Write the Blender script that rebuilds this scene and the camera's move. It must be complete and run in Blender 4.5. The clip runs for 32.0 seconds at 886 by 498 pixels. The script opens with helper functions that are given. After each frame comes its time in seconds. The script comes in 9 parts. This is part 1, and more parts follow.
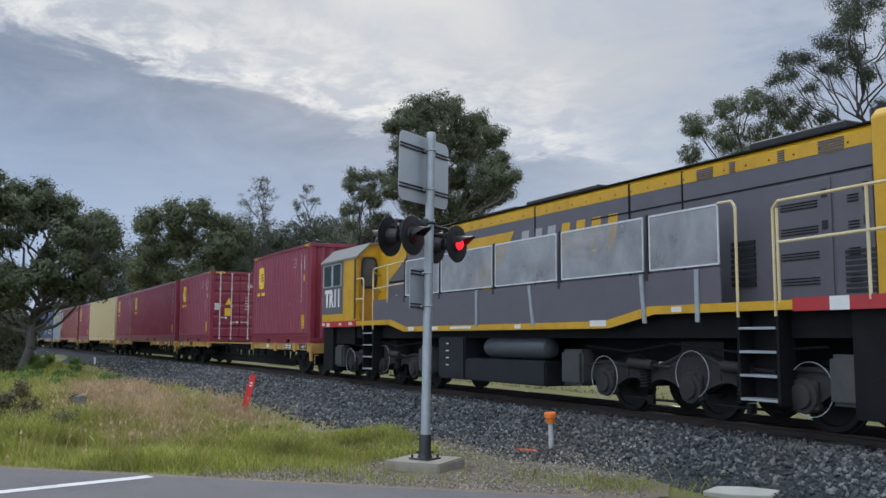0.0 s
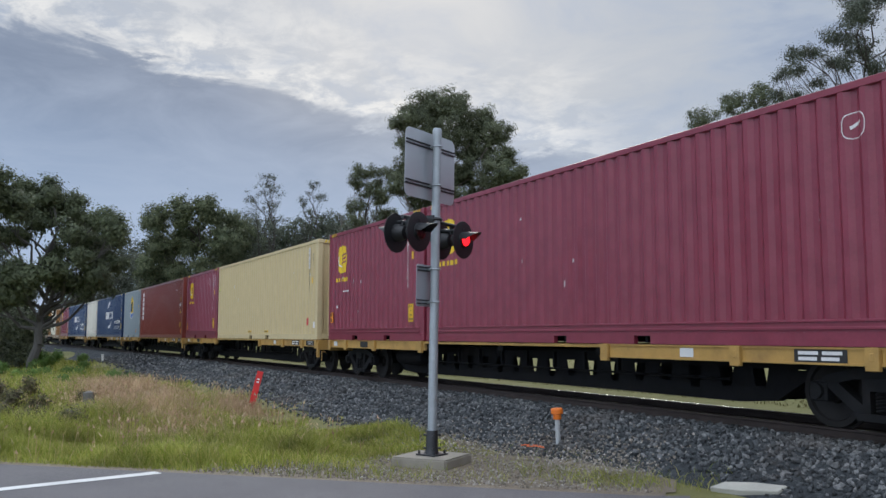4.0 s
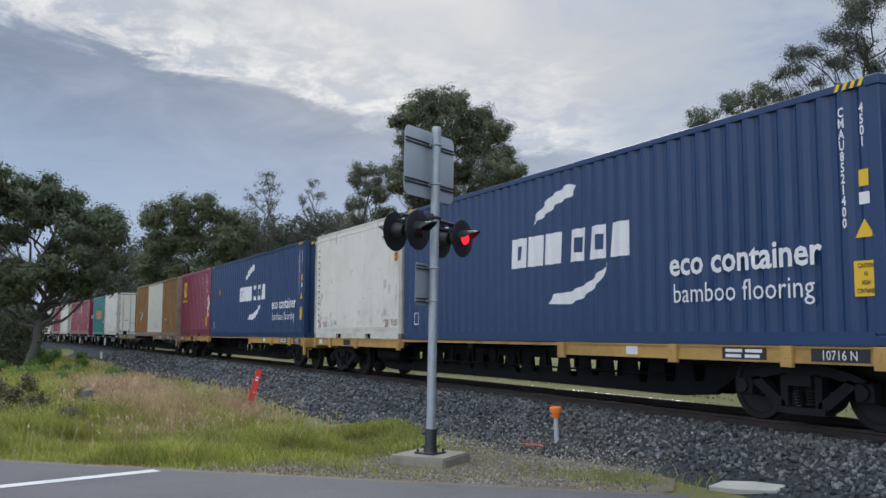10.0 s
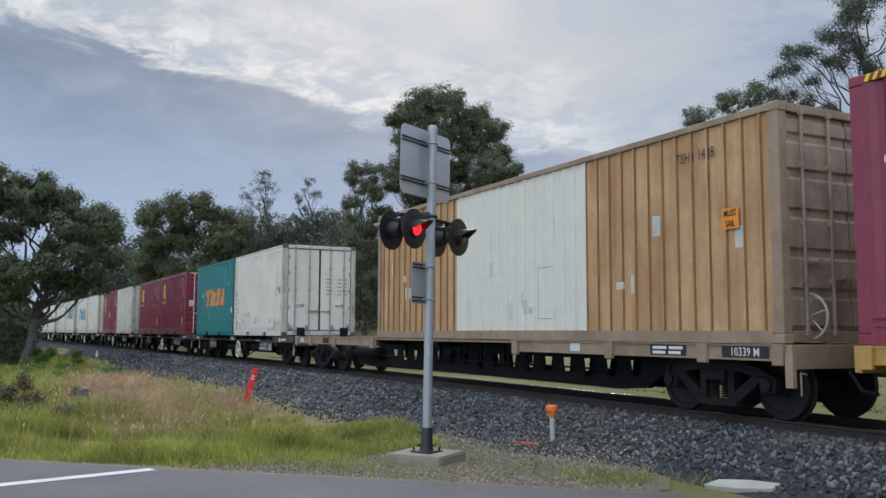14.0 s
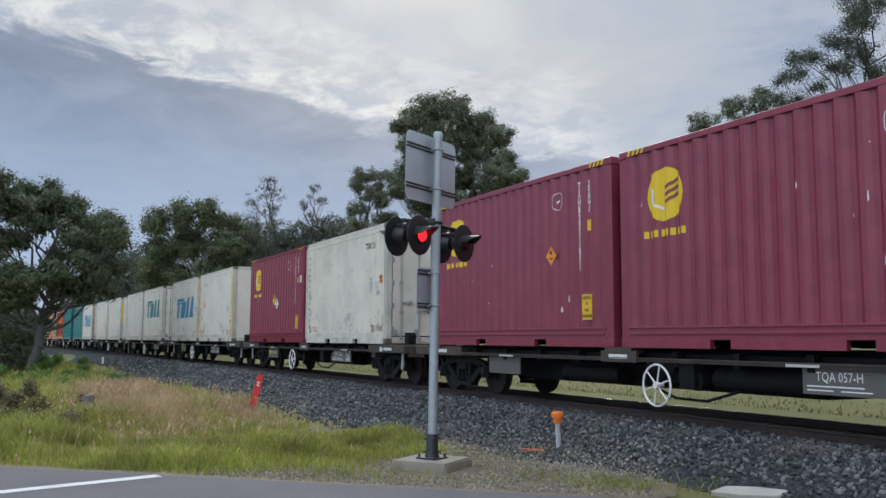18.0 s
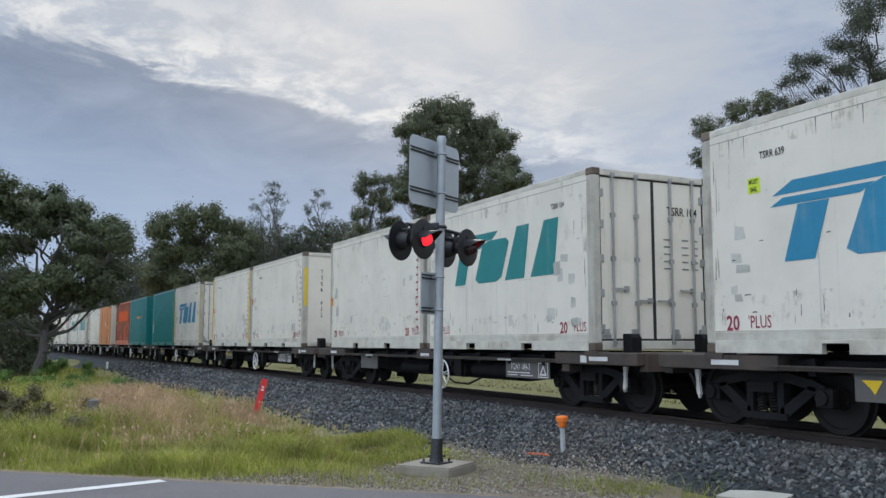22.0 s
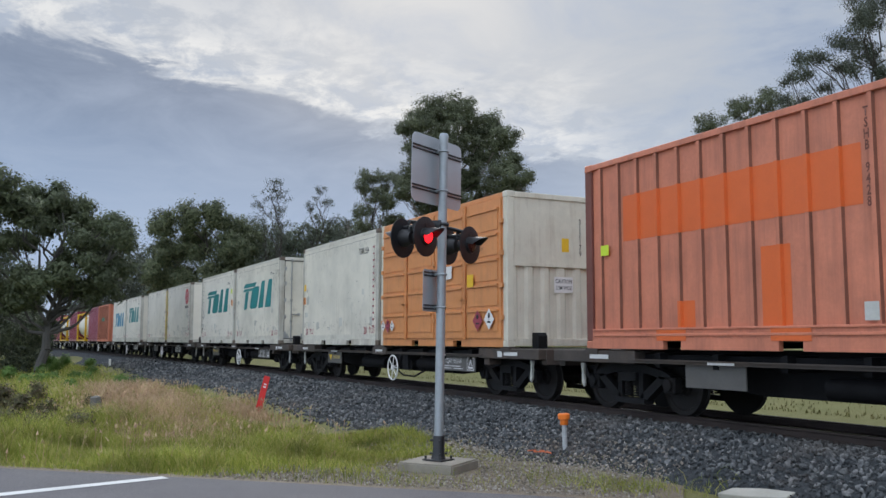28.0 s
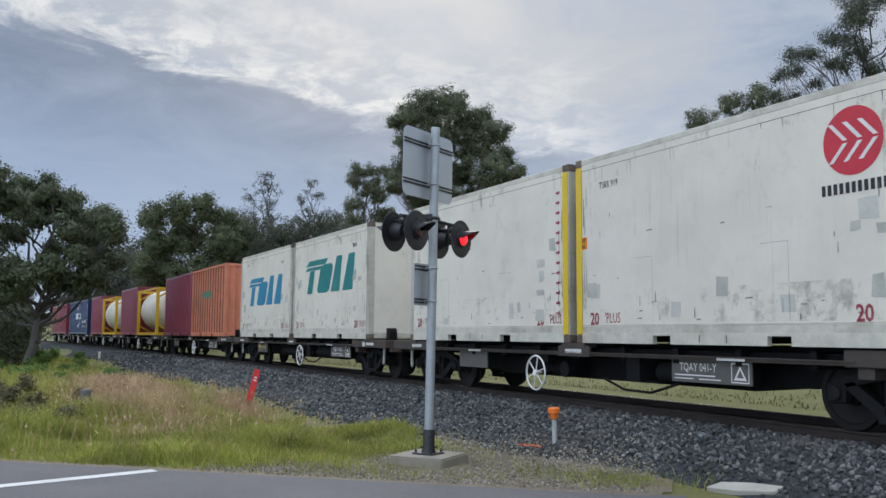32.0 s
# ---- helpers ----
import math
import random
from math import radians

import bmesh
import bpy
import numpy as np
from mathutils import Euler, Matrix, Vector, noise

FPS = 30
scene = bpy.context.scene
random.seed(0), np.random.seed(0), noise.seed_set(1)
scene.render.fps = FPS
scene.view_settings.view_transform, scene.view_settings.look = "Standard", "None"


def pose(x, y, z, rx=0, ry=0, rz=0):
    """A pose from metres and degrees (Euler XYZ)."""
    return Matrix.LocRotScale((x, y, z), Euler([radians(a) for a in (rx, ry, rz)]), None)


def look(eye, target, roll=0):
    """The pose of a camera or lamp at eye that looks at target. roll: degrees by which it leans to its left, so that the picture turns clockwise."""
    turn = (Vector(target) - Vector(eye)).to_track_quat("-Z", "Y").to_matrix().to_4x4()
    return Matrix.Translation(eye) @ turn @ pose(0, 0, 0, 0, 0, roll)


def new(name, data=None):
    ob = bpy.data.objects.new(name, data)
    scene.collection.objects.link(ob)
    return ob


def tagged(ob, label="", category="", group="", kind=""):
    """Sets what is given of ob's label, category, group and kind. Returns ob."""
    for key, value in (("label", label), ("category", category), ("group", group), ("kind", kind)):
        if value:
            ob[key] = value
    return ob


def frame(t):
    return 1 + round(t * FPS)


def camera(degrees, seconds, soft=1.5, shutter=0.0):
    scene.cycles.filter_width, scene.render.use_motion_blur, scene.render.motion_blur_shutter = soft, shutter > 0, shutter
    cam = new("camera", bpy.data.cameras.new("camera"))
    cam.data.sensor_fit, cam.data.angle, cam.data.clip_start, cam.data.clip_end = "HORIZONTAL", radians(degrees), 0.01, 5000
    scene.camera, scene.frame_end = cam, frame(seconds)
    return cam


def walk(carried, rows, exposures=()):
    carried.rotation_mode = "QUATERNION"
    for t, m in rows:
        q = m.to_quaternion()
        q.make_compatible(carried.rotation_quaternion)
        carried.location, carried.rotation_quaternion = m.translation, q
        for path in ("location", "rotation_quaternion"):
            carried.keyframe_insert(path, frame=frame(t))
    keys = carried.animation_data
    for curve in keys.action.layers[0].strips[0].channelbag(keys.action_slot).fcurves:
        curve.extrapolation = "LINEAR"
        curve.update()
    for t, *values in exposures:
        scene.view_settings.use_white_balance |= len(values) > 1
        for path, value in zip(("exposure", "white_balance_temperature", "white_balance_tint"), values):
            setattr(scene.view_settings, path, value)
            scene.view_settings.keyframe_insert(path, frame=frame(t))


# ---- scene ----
# ------------------------------------------------------------ the camera
# world: x along the railway, y across it away from the camera, road level z = 0
EYE = (0.0, 0.0, 1.70)
cam = camera(53.09, 32.0, soft=1.5)


def held(yaw, tilt, lean):
    return pose(*EYE, 90 + tilt, 0, yaw) @ pose(0, 0, 0, 0, 0, lean)


# a phone held by hand in one spot: seconds, then heading to the left of +y, tilt upwards and lean in degrees
walk(cam, [
    (0, held(63.015, 5.823, 0.180)), (0.5, held(63.064, 5.814, 0.214)), (1, held(63.115, 5.782, 0.236)), (1.5, held(63.178, 5.729, 0.221)),
    (2, held(63.241, 5.665, 0.201)), (2.5, held(63.300, 5.605, 0.174)), (3, held(63.347, 5.575, 0.145)), (3.5, held(63.395, 5.564, 0.107)),
    (5.5, held(63.462, 5.657, -0.044)), (6, held(63.457, 5.669, -0.085)), (6.5, held(63.444, 5.681, -0.086)), (7, held(63.416, 5.680, -0.065)),
    (7.5, held(63.393, 5.659, -0.024)), (8, held(63.364, 5.629, 0.052)), (8.5, held(63.328, 5.606, 0.127)), (9, held(63.313, 5.577, 0.174)),
    (9.5, held(63.331, 5.540, 0.202)), (10, held(63.368, 5.480, 0.201)), (10.5, held(63.398, 5.413, 0.172)), (11, held(63.403, 5.347, 0.143)),
    (11.5, held(63.374, 5.308, 0.139)), (12, held(63.308, 5.308, 0.152)), (12.5, held(63.239, 5.335, 0.154)), (13, held(63.187, 5.354, 0.162)),
    (13.5, held(63.143, 5.372, 0.192)), (14, held(63.120, 5.395, 0.208)), (14.5, held(63.144, 5.392, 0.220)), (16.5, held(63.339, 5.543, 0.184)),
    (17, held(63.395, 5.664, 0.178)), (17.5, held(63.434, 5.749, 0.179)), (18, held(63.464, 5.797, 0.175)), (18.5, held(63.485, 5.806, 0.151)),
    (19, held(63.499, 5.793, 0.125)), (19.5, held(63.521, 5.788, 0.088)), (20, held(63.550, 5.817, 0.050)), (20.5, held(63.596, 5.874, 0.032)),
    (21, held(63.654, 5.955, 0.029)), (21.5, held(63.700, 6.026, 0.033)), (22, held(63.716, 6.068, 0.049)), (22.5, held(63.722, 6.073, 0.065)),
    (23, held(63.728, 6.059, 0.096)), (23.5, held(63.728, 6.057, 0.114)), (24, held(63.728, 6.071, 0.147)), (24.5, held(63.748, 6.094, 0.161)),
    (25, held(63.800, 6.121, 0.118)), (25.5, held(63.865, 6.146, 0.053)), (27.5, held(63.920, 5.955, 0.056)), (28, held(63.858, 5.903, 0.124)),
    (28.5, held(63.798, 5.864, 0.185)), (29, held(63.730, 5.825, 0.271)), (29.5, held(63.644, 5.781, 0.339)), (30, held(63.526, 5.723, 0.386)),
    (30.5, held(63.399, 5.655, 0.402)), (31, held(63.302, 5.599, 0.385)), (31.5, held(63.268, 5.558, 0.356)), (32, held(63.276, 5.514, 0.327)),
])

# ------------------------------------------------------------ sky and light
SUN_ELEV, SUN_AZ = 32.0, 66.0          # azimuth to the left of +y


def link(nt, a, b):
    nt.links.new(a, b)


def vmath(nt, op, a, b=None):
    n = nt.nodes.new("ShaderNodeVectorMath")
    n.operation = op
    for i, v in enumerate((a, b)):
        if v is None:
            continue
        if isinstance(v, (tuple, list)):
            n.inputs[i].default_value = v
        else:
            nt.links.new(v, n.inputs[i])
    return n


def fmath(nt, op, a, b=None, c=None, clamp=False):
    n = nt.nodes.new("ShaderNodeMath")
    n.operation, n.use_clamp = op, clamp
    for i, v in enumerate((a, b, c)):
        if v is None:
            continue
        if isinstance(v, (int, float)):
            n.inputs[i].default_value = v
        else:
            nt.links.new(v, n.inputs[i])
    return n.outputs[0]


def ramp(nt, fac, stops, interp="LINEAR"):
    n = nt.nodes.new("ShaderNodeValToRGB")
    n.color_ramp.interpolation = interp
    el = n.color_ramp.elements
    while len(el) < len(stops):
        el.new(0.5)
    for e, (p, c) in zip(el, stops):
        e.position = p
        e.color = (c, c, c, 1) if isinstance(c, (int, float)) else (*c, 1)
    nt.links.new(fac, n.inputs[0])
    return n.outputs[0]


def noise_tex(nt, vec, scale, detail=4.0, rough=0.55, dist=0.0):
    n = nt.nodes.new("ShaderNodeTexNoise")
    n.inputs["Scale"].default_value, n.inputs["Detail"].default_value = scale, detail
    n.inputs["Roughness"].default_value, n.inputs["Distortion"].default_value = rough, dist
    if vec is not None:
        nt.links.new(vec, n.inputs["Vector"])
    return n.outputs["Fac"]


def mix(nt, fac, a, b, blend="MIX"):
    n = nt.nodes.new("ShaderNodeMix")
    n.data_type, n.blend_type = "RGBA", blend
    for sock, v in ((n.inputs[0], fac), (n.inputs[6], a), (n.inputs[7], b)):
        if isinstance(v, (int, float)):
            sock.default_value = v
        elif isinstance(v, (tuple, list)):
            sock.default_value = (*v[:3], 1)
        else:
            nt.links.new(v, sock)
    return n.outputs[2]


def make_world():
    w = bpy.data.worlds.new("sky")
    scene.world = w
    w.use_nodes = True
    nt = w.node_tree
    nt.nodes.clear()
    out, bg = nt.nodes.new("ShaderNodeOutputWorld"), nt.nodes.new("ShaderNodeBackground")
    sky = nt.nodes.new("ShaderNodeTexSky")
    sky.sky_type, sky.sun_disc = "NISHITA", False
    sky.sun_elevation, sky.sun_rotation = radians(SUN_ELEV), radians(-SUN_AZ)
    sky.air_density, sky.dust_density = 1.0, 1.5
    tc = nt.nodes.new("ShaderNodeTexCoord")
    d = tc.outputs["Generated"]
    sep = nt.nodes.new("ShaderNodeSeparateXYZ")
    link(nt, d, sep.inputs[0])
    # a cloud layer overhead: directions laid out on a plane, so that clouds flatten to the horizon
    up = fmath(nt, "MAXIMUM", sep.outputs[2], 0.0)
    den = fmath(nt, "ADD", up, 0.16)
    comb = nt.nodes.new("ShaderNodeCombineXYZ")
    link(nt, fmath(nt, "DIVIDE", sep.outputs[0], den), comb.inputs[0])
    link(nt, fmath(nt, "DIVIDE", sep.outputs[1], den), comb.inputs[1])
    lay = comb.outputs[0]
    big = noise_tex(nt, lay, 0.75, 6.0, 0.55, 0.4)
    fine = noise_tex(nt, lay, 2.6, 8.0, 0.62, 0.6)
    wisp = noise_tex(nt, lay, 7.0, 6.0, 0.65, 0.3)
    # the front of the rain cloud: a line across the sky, frayed by the noise
    side = vmath(nt, "DOT_PRODUCT", d, (-0.289, -0.112, -0.951)).outputs["Value"]
    side = fmath(nt, "ADD", side, 0.017)
    fray = fmath(nt, "MULTIPLY_ADD", fmath(nt, "SUBTRACT", fine, 0.5), 0.15, side)
    fray = fmath(nt, "MULTIPLY_ADD", fmath(nt, "SUBTRACT", wisp, 0.5), 0.045, fray)
    edge = fmath(nt, "MULTIPLY_ADD", fray, 4.0, 0.5)
    # it runs out towards the tall tree
    along = vmath(nt, "DOT_PRODUCT", d, (0.47, 0.87, -0.12)).outputs["Value"]
    keep = ramp(nt, along, [(0.0, 1.0), (0.05, 0.92), (0.15, 0.35), (0.25, 0.0)], "EASE")
    inside = fmath(nt, "MULTIPLY", ramp(nt, edge, [(0.45, 0.0), (0.57, 1.0)], "EASE"), keep)
    depth = ramp(nt, side, [(0.0, 0.0), (0.06, 0.25), (0.22, 1.0)])
    rim = fmath(nt, "MULTIPLY", ramp(nt, edge, [(0.08, 0.0), (0.36, 0.55), (0.46, 1.0), (0.53, 0.0)], "EASE"), keep)
    blend_ = fmath(nt, "MULTIPLY_ADD", big, 0.5, fmath(nt, "MULTIPLY", fine, 0.5))
    veil = ramp(nt, blend_, [(0.41, (0.32, 0.39, 0.52)), (0.475, (0.40, 0.46, 0.56)), (0.54, (0.445, 0.49, 0.56)), (0.66, (0.50, 0.53, 0.575))])
    dark = mix(nt, depth, (0.145, 0.19, 0.28), (0.275, 0.38, 0.57))
    dark = mix(nt, ramp(nt, fine, [(0.35, 0.0), (0.7, 0.55)]), dark, (0.36, 0.43, 0.56))
    col = mix(nt, inside, veil, dark)
    lace = ramp(nt, wisp, [(0.42, 0.05), (0.58, 1.0)])
    col = mix(nt, fmath(nt, "MULTIPLY", rim, lace), col, (0.77, 0.775, 0.775))
    # the sun behind thin cloud
    glow = vmath(nt, "DOT_PRODUCT", d, (-0.835, 0.385, 0.392)).outputs["Value"]
    col = mix(nt, fmath(nt, "MULTIPLY", ramp(nt, glow, [(0.965, 0.0), (0.990, 0.22), (1.0, 0.6)], "EASE"), ramp(nt, fine, [(0.3, 0.35), (0.6, 1.0)])), col, (0.70, 0.70, 0.69))
    # blue distance low down on the left
    low = fmath(nt, "MULTIPLY", ramp(nt, sep.outputs[2], [(0.0, 0.8), (0.13, 0.45), (0.26, 0.0)]), ramp(nt, along, [(0.0, 1.0), (0.3, 0.35), (0.6, 0.2)]))
    col = mix(nt, low, col, (0.36, 0.48, 0.69))
    # an overcast sky: brightest overhead, and brighter away from the rain cloud
    over = ramp(nt, sep.outputs[2], [(0.42, 0.0), (0.85, 1.0)], "EASE")
    away = ramp(nt, fmath(nt, "MULTIPLY_ADD", vmath(nt, "DOT_PRODUCT", d, (0.45, -0.893, 0.0)).outputs["Value"], 0.5, 0.5), [(0.45, 0.0), (0.95, 1.0)], "EASE")
    gain = fmath(nt, "ADD", fmath(nt, "MULTIPLY_ADD", over, 2.1, 1.0), fmath(nt, "MULTIPLY", away, 1.75))
    comb2 = nt.nodes.new("ShaderNodeCombineXYZ")
    for i in range(3):
        link(nt, gain, comb2.inputs[i])
    col = mix(nt, 1.0, col, comb2.outputs[0], "MULTIPLY")
    tint = mix(nt, 0.94, sky.outputs[0], mix(nt, 1.0, col, (8.9, 8.9, 8.9), "MULTIPLY"))
    link(nt, tint, bg.inputs[0])
    bg.inputs[1].default_value = 0.115
    link(nt, bg.outputs[0], out.inputs[0])


make_world()
sun = new("sun", bpy.data.lights.new("sun", "SUN"))
sun.data.energy, sun.data.angle, sun.data.color = 0.9, radians(14), (1.0, 0.95, 0.87)
_az, _el = radians(SUN_AZ), radians(SUN_ELEV)
sun.matrix_world = look((-math.sin(_az) * math.cos(_el) * 50, math.cos(_az) * math.cos(_el) * 50, math.sin(_el) * 50), (0, 0, 0))
scene.view_settings.exposure = 0.0

# ------------------------------------------------------------ materials
MATS = {}


def surface(name, col, rough=0.6, metal=0.0, var=0.12, scale=3.0, bump=0.15, bump_scale=40.0, dirt=None, dirt_amt=0.0,
            streak=False, spec=0.5, coat=0.0, hue=None):
    """A plain painted or bare surface: its colour, varied at two scales, with dirt or run-down stains and a fine relief."""
    if name in MATS:
        return MATS[name]
    m = bpy.data.materials.new(name)
    m.use_nodes = True
    nt = m.node_tree
    bsdf = nt.nodes["Principled BSDF"]
    tc, info = nt.nodes.new("ShaderNodeTexCoord"), nt.nodes.new("ShaderNodeObjectInfo")
    off = vmath(nt, "SCALE", (7.3, 3.1, 5.7))
    link(nt, info.outputs["Random"], off.inputs["Scale"])
    vec = vmath(nt, "ADD", tc.outputs["Object"], off.outputs[0]).outputs[0]
    a, b = noise_tex(nt, vec, scale, 5.0, 0.6), noise_tex(nt, vec, scale * 11, 3.0, 0.6)
    f = fmath(nt, "ADD", fmath(nt, "MULTIPLY", a, 0.7), fmath(nt, "MULTIPLY", b, 0.3))
    lo = tuple(c * (1 - var) for c in col)
    hi = tuple(min(1.0, c * (1 + var)) for c in (hue or col))
    c = ramp(nt, f, [(0.3, lo), (0.7, hi)])
    rgh = None
    if dirt is not None:
        v2 = vmath(nt, "MULTIPLY", vec, (5.0, 5.0, 0.35) if streak else (1.0, 1.0, 1.0)).outputs[0]
        d1 = noise_tex(nt, v2, 1.0 if streak else 1.6, 6.0, 0.68)
        d2 = noise_tex(nt, vec, 1.1, 4.0, 0.6)
        fac = ramp(nt, fmath(nt, "MULTIPLY_ADD", d2, 0.5, fmath(nt, "MULTIPLY", d1, 0.6)), [(0.66 - 0.22 * dirt_amt, 0.0), (0.82, min(1.0, 0.25 + dirt_amt))])
        c = mix(nt, fac, c, dirt)
        rgh = fmath(nt, "MULTIPLY_ADD", fac, 0.25, rough, clamp=True)
    link(nt, c, bsdf.inputs["Base Color"])
    if rgh is not None:
        link(nt, rgh, bsdf.inputs["Roughness"])
    else:
        link(nt, fmath(nt, "MULTIPLY_ADD", b, 0.2, rough - 0.1, clamp=True), bsdf.inputs["Roughness"])
    bsdf.inputs["Metallic"].default_value = metal
    bsdf.inputs["Specular IOR Level"].default_value = spec
    bsdf.inputs["Coat Weight"].default_value = coat
    if bump:
        bn = nt.nodes.new("ShaderNodeBump")
        bn.inputs["Strength"].default_value, bn.inputs["Distance"].default_value = bump, 0.01
        link(nt, noise_tex(nt, vec, bump_scale, 4.0, 0.6), bn.inputs["Height"])
        link(nt, bn.outputs[0], bsdf.inputs["Normal"])
    MATS[name] = m
    return m


def glowing(name, col, strength, base=(0.3, 0.0, 0.0)):
    m = bpy.data.materials.new(name)
    m.use_nodes = True
    b = m.node_tree.nodes["Principled BSDF"]
    b.inputs["Base Color"].default_value = (*base, 1)
    b.inputs["Emission Color"].default_value = (*col, 1)
    b.inputs["Emission Strength"].default_value = strength
    b.inputs["Roughness"].default_value = 0.3
    MATS[name] = m
    return m


def leafy(name, cols, rough=0.55, transl=0.25, patchy=(0.6, 0.7, 1.25)):
    """Foliage and grass: colour by the single leaf or blade, some light shining through."""
    m = bpy.data.materials.new(name)
    m.use_nodes = True
    nt = m.node_tree
    bsdf = nt.nodes["Principled BSDF"]
    geo, tc = nt.nodes.new("ShaderNodeNewGeometry"), nt.nodes.new("ShaderNodeTexCoord")
    n = len(cols)
    c = ramp(nt, geo.outputs["Random Per Island"], [(i / max(1, n - 1), cc) for i, cc in enumerate(cols)])
    patch = noise_tex(nt, tc.outputs["Object"], patchy[0], 4.0)
    c = mix(nt, 1.0, c, ramp(nt, patch, [(0.3, patchy[1]), (0.7, patchy[2])]), "MULTIPLY")
    link(nt, c, bsdf.inputs["Base Color"])
    bsdf.inputs["Roughness"].default_value = rough
    bsdf.inputs["Specular IOR Level"].default_value = 0.3
    tr, ms = nt.nodes.new("ShaderNodeBsdfTranslucent"), nt.nodes.new("ShaderNodeMixShader")
    link(nt, c, tr.inputs[0])
    ms.inputs[0].default_value = transl
    link(nt, bsdf.outputs[0], ms.inputs[1])
    link(nt, tr.outputs[0], ms.inputs[2])
    link(nt, ms.outputs[0], nt.nodes["Material Output"].inputs[0])
    MATS[name] = m
    return m


GRIME = (0.12, 0.105, 0.09)
MAROON = surface("maroon_paint", (0.205, 0.022, 0.045), 0.32, var=0.13, hue=(0.23, 0.035, 0.058), dirt=(0.19, 0.055, 0.066), dirt_amt=0.3, streak=True, bump=0.08)
BRICK = surface("red_brown_paint", (0.205, 0.040, 0.028), 0.32, var=0.12, dirt=(0.13, 0.035, 0.03), dirt_amt=0.25, streak=True, bump=0.08)
BEIGE = surface("beige_paint", (0.56, 0.445, 0.24), 0.5, var=0.07, dirt=(0.42, 0.33, 0.17), dirt_amt=0.12, streak=True, bump=0.08)
NAVY = surface("navy_paint", (0.012, 0.037, 0.105), 0.32, var=0.14, dirt=(0.05, 0.075, 0.13), dirt_amt=0.2, streak=True, bump=0.08)
BLUEGREY = surface("pale_blue_grey_paint", (0.27, 0.32, 0.345), 0.5, var=0.06, dirt=(0.28, 0.30, 0.29), dirt_amt=0.1, streak=True, bump=0.06)


def insulated(name, col, grime, streaks, rust):
    """Worn white sandwich panel: cloudy grime, dark runs down the sheet, pale scrubbed spots and specks of rust."""
    m = bpy.data.materials.new(name)
    m.use_nodes = True
    nt = m.node_tree
    bsdf = nt.nodes["Principled BSDF"]
    tc, info = nt.nodes.new("ShaderNodeTexCoord"), nt.nodes.new("ShaderNodeObjectInfo")
    off = vmath(nt, "SCALE", (17.3, 9.1, 5.7))
    link(nt, info.outputs["Random"], off.inputs["Scale"])
    v = vmath(nt, "ADD", tc.outputs["Object"], off.outputs[0]).outputs[0]
    cloud = noise_tex(nt, v, 0.8, 5.0, 0.62)
    c = mix(nt, ramp(nt, cloud, [(0.40, 0.0), (0.72, grime)]), col, (0.50, 0.475, 0.40))
    # smudges where hands, chains and forks have rubbed
    smudge = noise_tex(nt, v, 3.4, 6.0, 0.72)
    spot = noise_tex(nt, v, 0.55, 3.0, 0.6)
    c = mix(nt, fmath(nt, "MULTIPLY", ramp(nt, smudge, [(0.55, 0.0), (0.72, 0.8)]), ramp(nt, spot, [(0.46, 0.0), (0.62, grime)])), c, (0.34, 0.325, 0.28))
    run = noise_tex(nt, vmath(nt, "MULTIPLY", v, (11.0, 11.0, 0.45)).outputs[0], 1.0, 4.0, 0.65)
    where = noise_tex(nt, v, 0.45, 2.0, 0.6)
    f = fmath(nt, "MULTIPLY", ramp(nt, run, [(0.54, 0.0), (0.70, 1.0)]), ramp(nt, where, [(0.50, 0.0), (0.66, streaks)]))
    c = mix(nt, f, c, (0.36, 0.315, 0.235))
    spots = noise_tex(nt, v, 13.0, 4.0, 0.7)
    c = mix(nt, fmath(nt, "MULTIPLY", ramp(nt, spots, [(0.68, 0.0), (0.74, 1.0)]), rust), c, (0.30, 0.16, 0.075))
    blot = noise_tex(nt, vmath(nt, "MULTIPLY", v, (2.6, 2.6, 0.8)).outputs[0], 1.0, 6.0, 0.75)
    c = mix(nt, fmath(nt, "MULTIPLY", ramp(nt, blot, [(0.63, 0.0), (0.73, 1.0)]), rust), c, (0.40, 0.26, 0.14))
    link(nt, c, bsdf.inputs["Base Color"])
    link(nt, fmath(nt, "MULTIPLY_ADD", cloud, 0.35, 0.25), bsdf.inputs["Roughness"])
    bn = nt.nodes.new("ShaderNodeBump")
    bn.inputs["Strength"].default_value, bn.inputs["Distance"].default_value = 0.12, 0.02
    link(nt, noise_tex(nt, v, 2.2, 3.0, 0.5), bn.inputs["Height"])
    link(nt, bn.outputs[0], bsdf.inputs["Normal"])
    MATS[name] = m
    return m


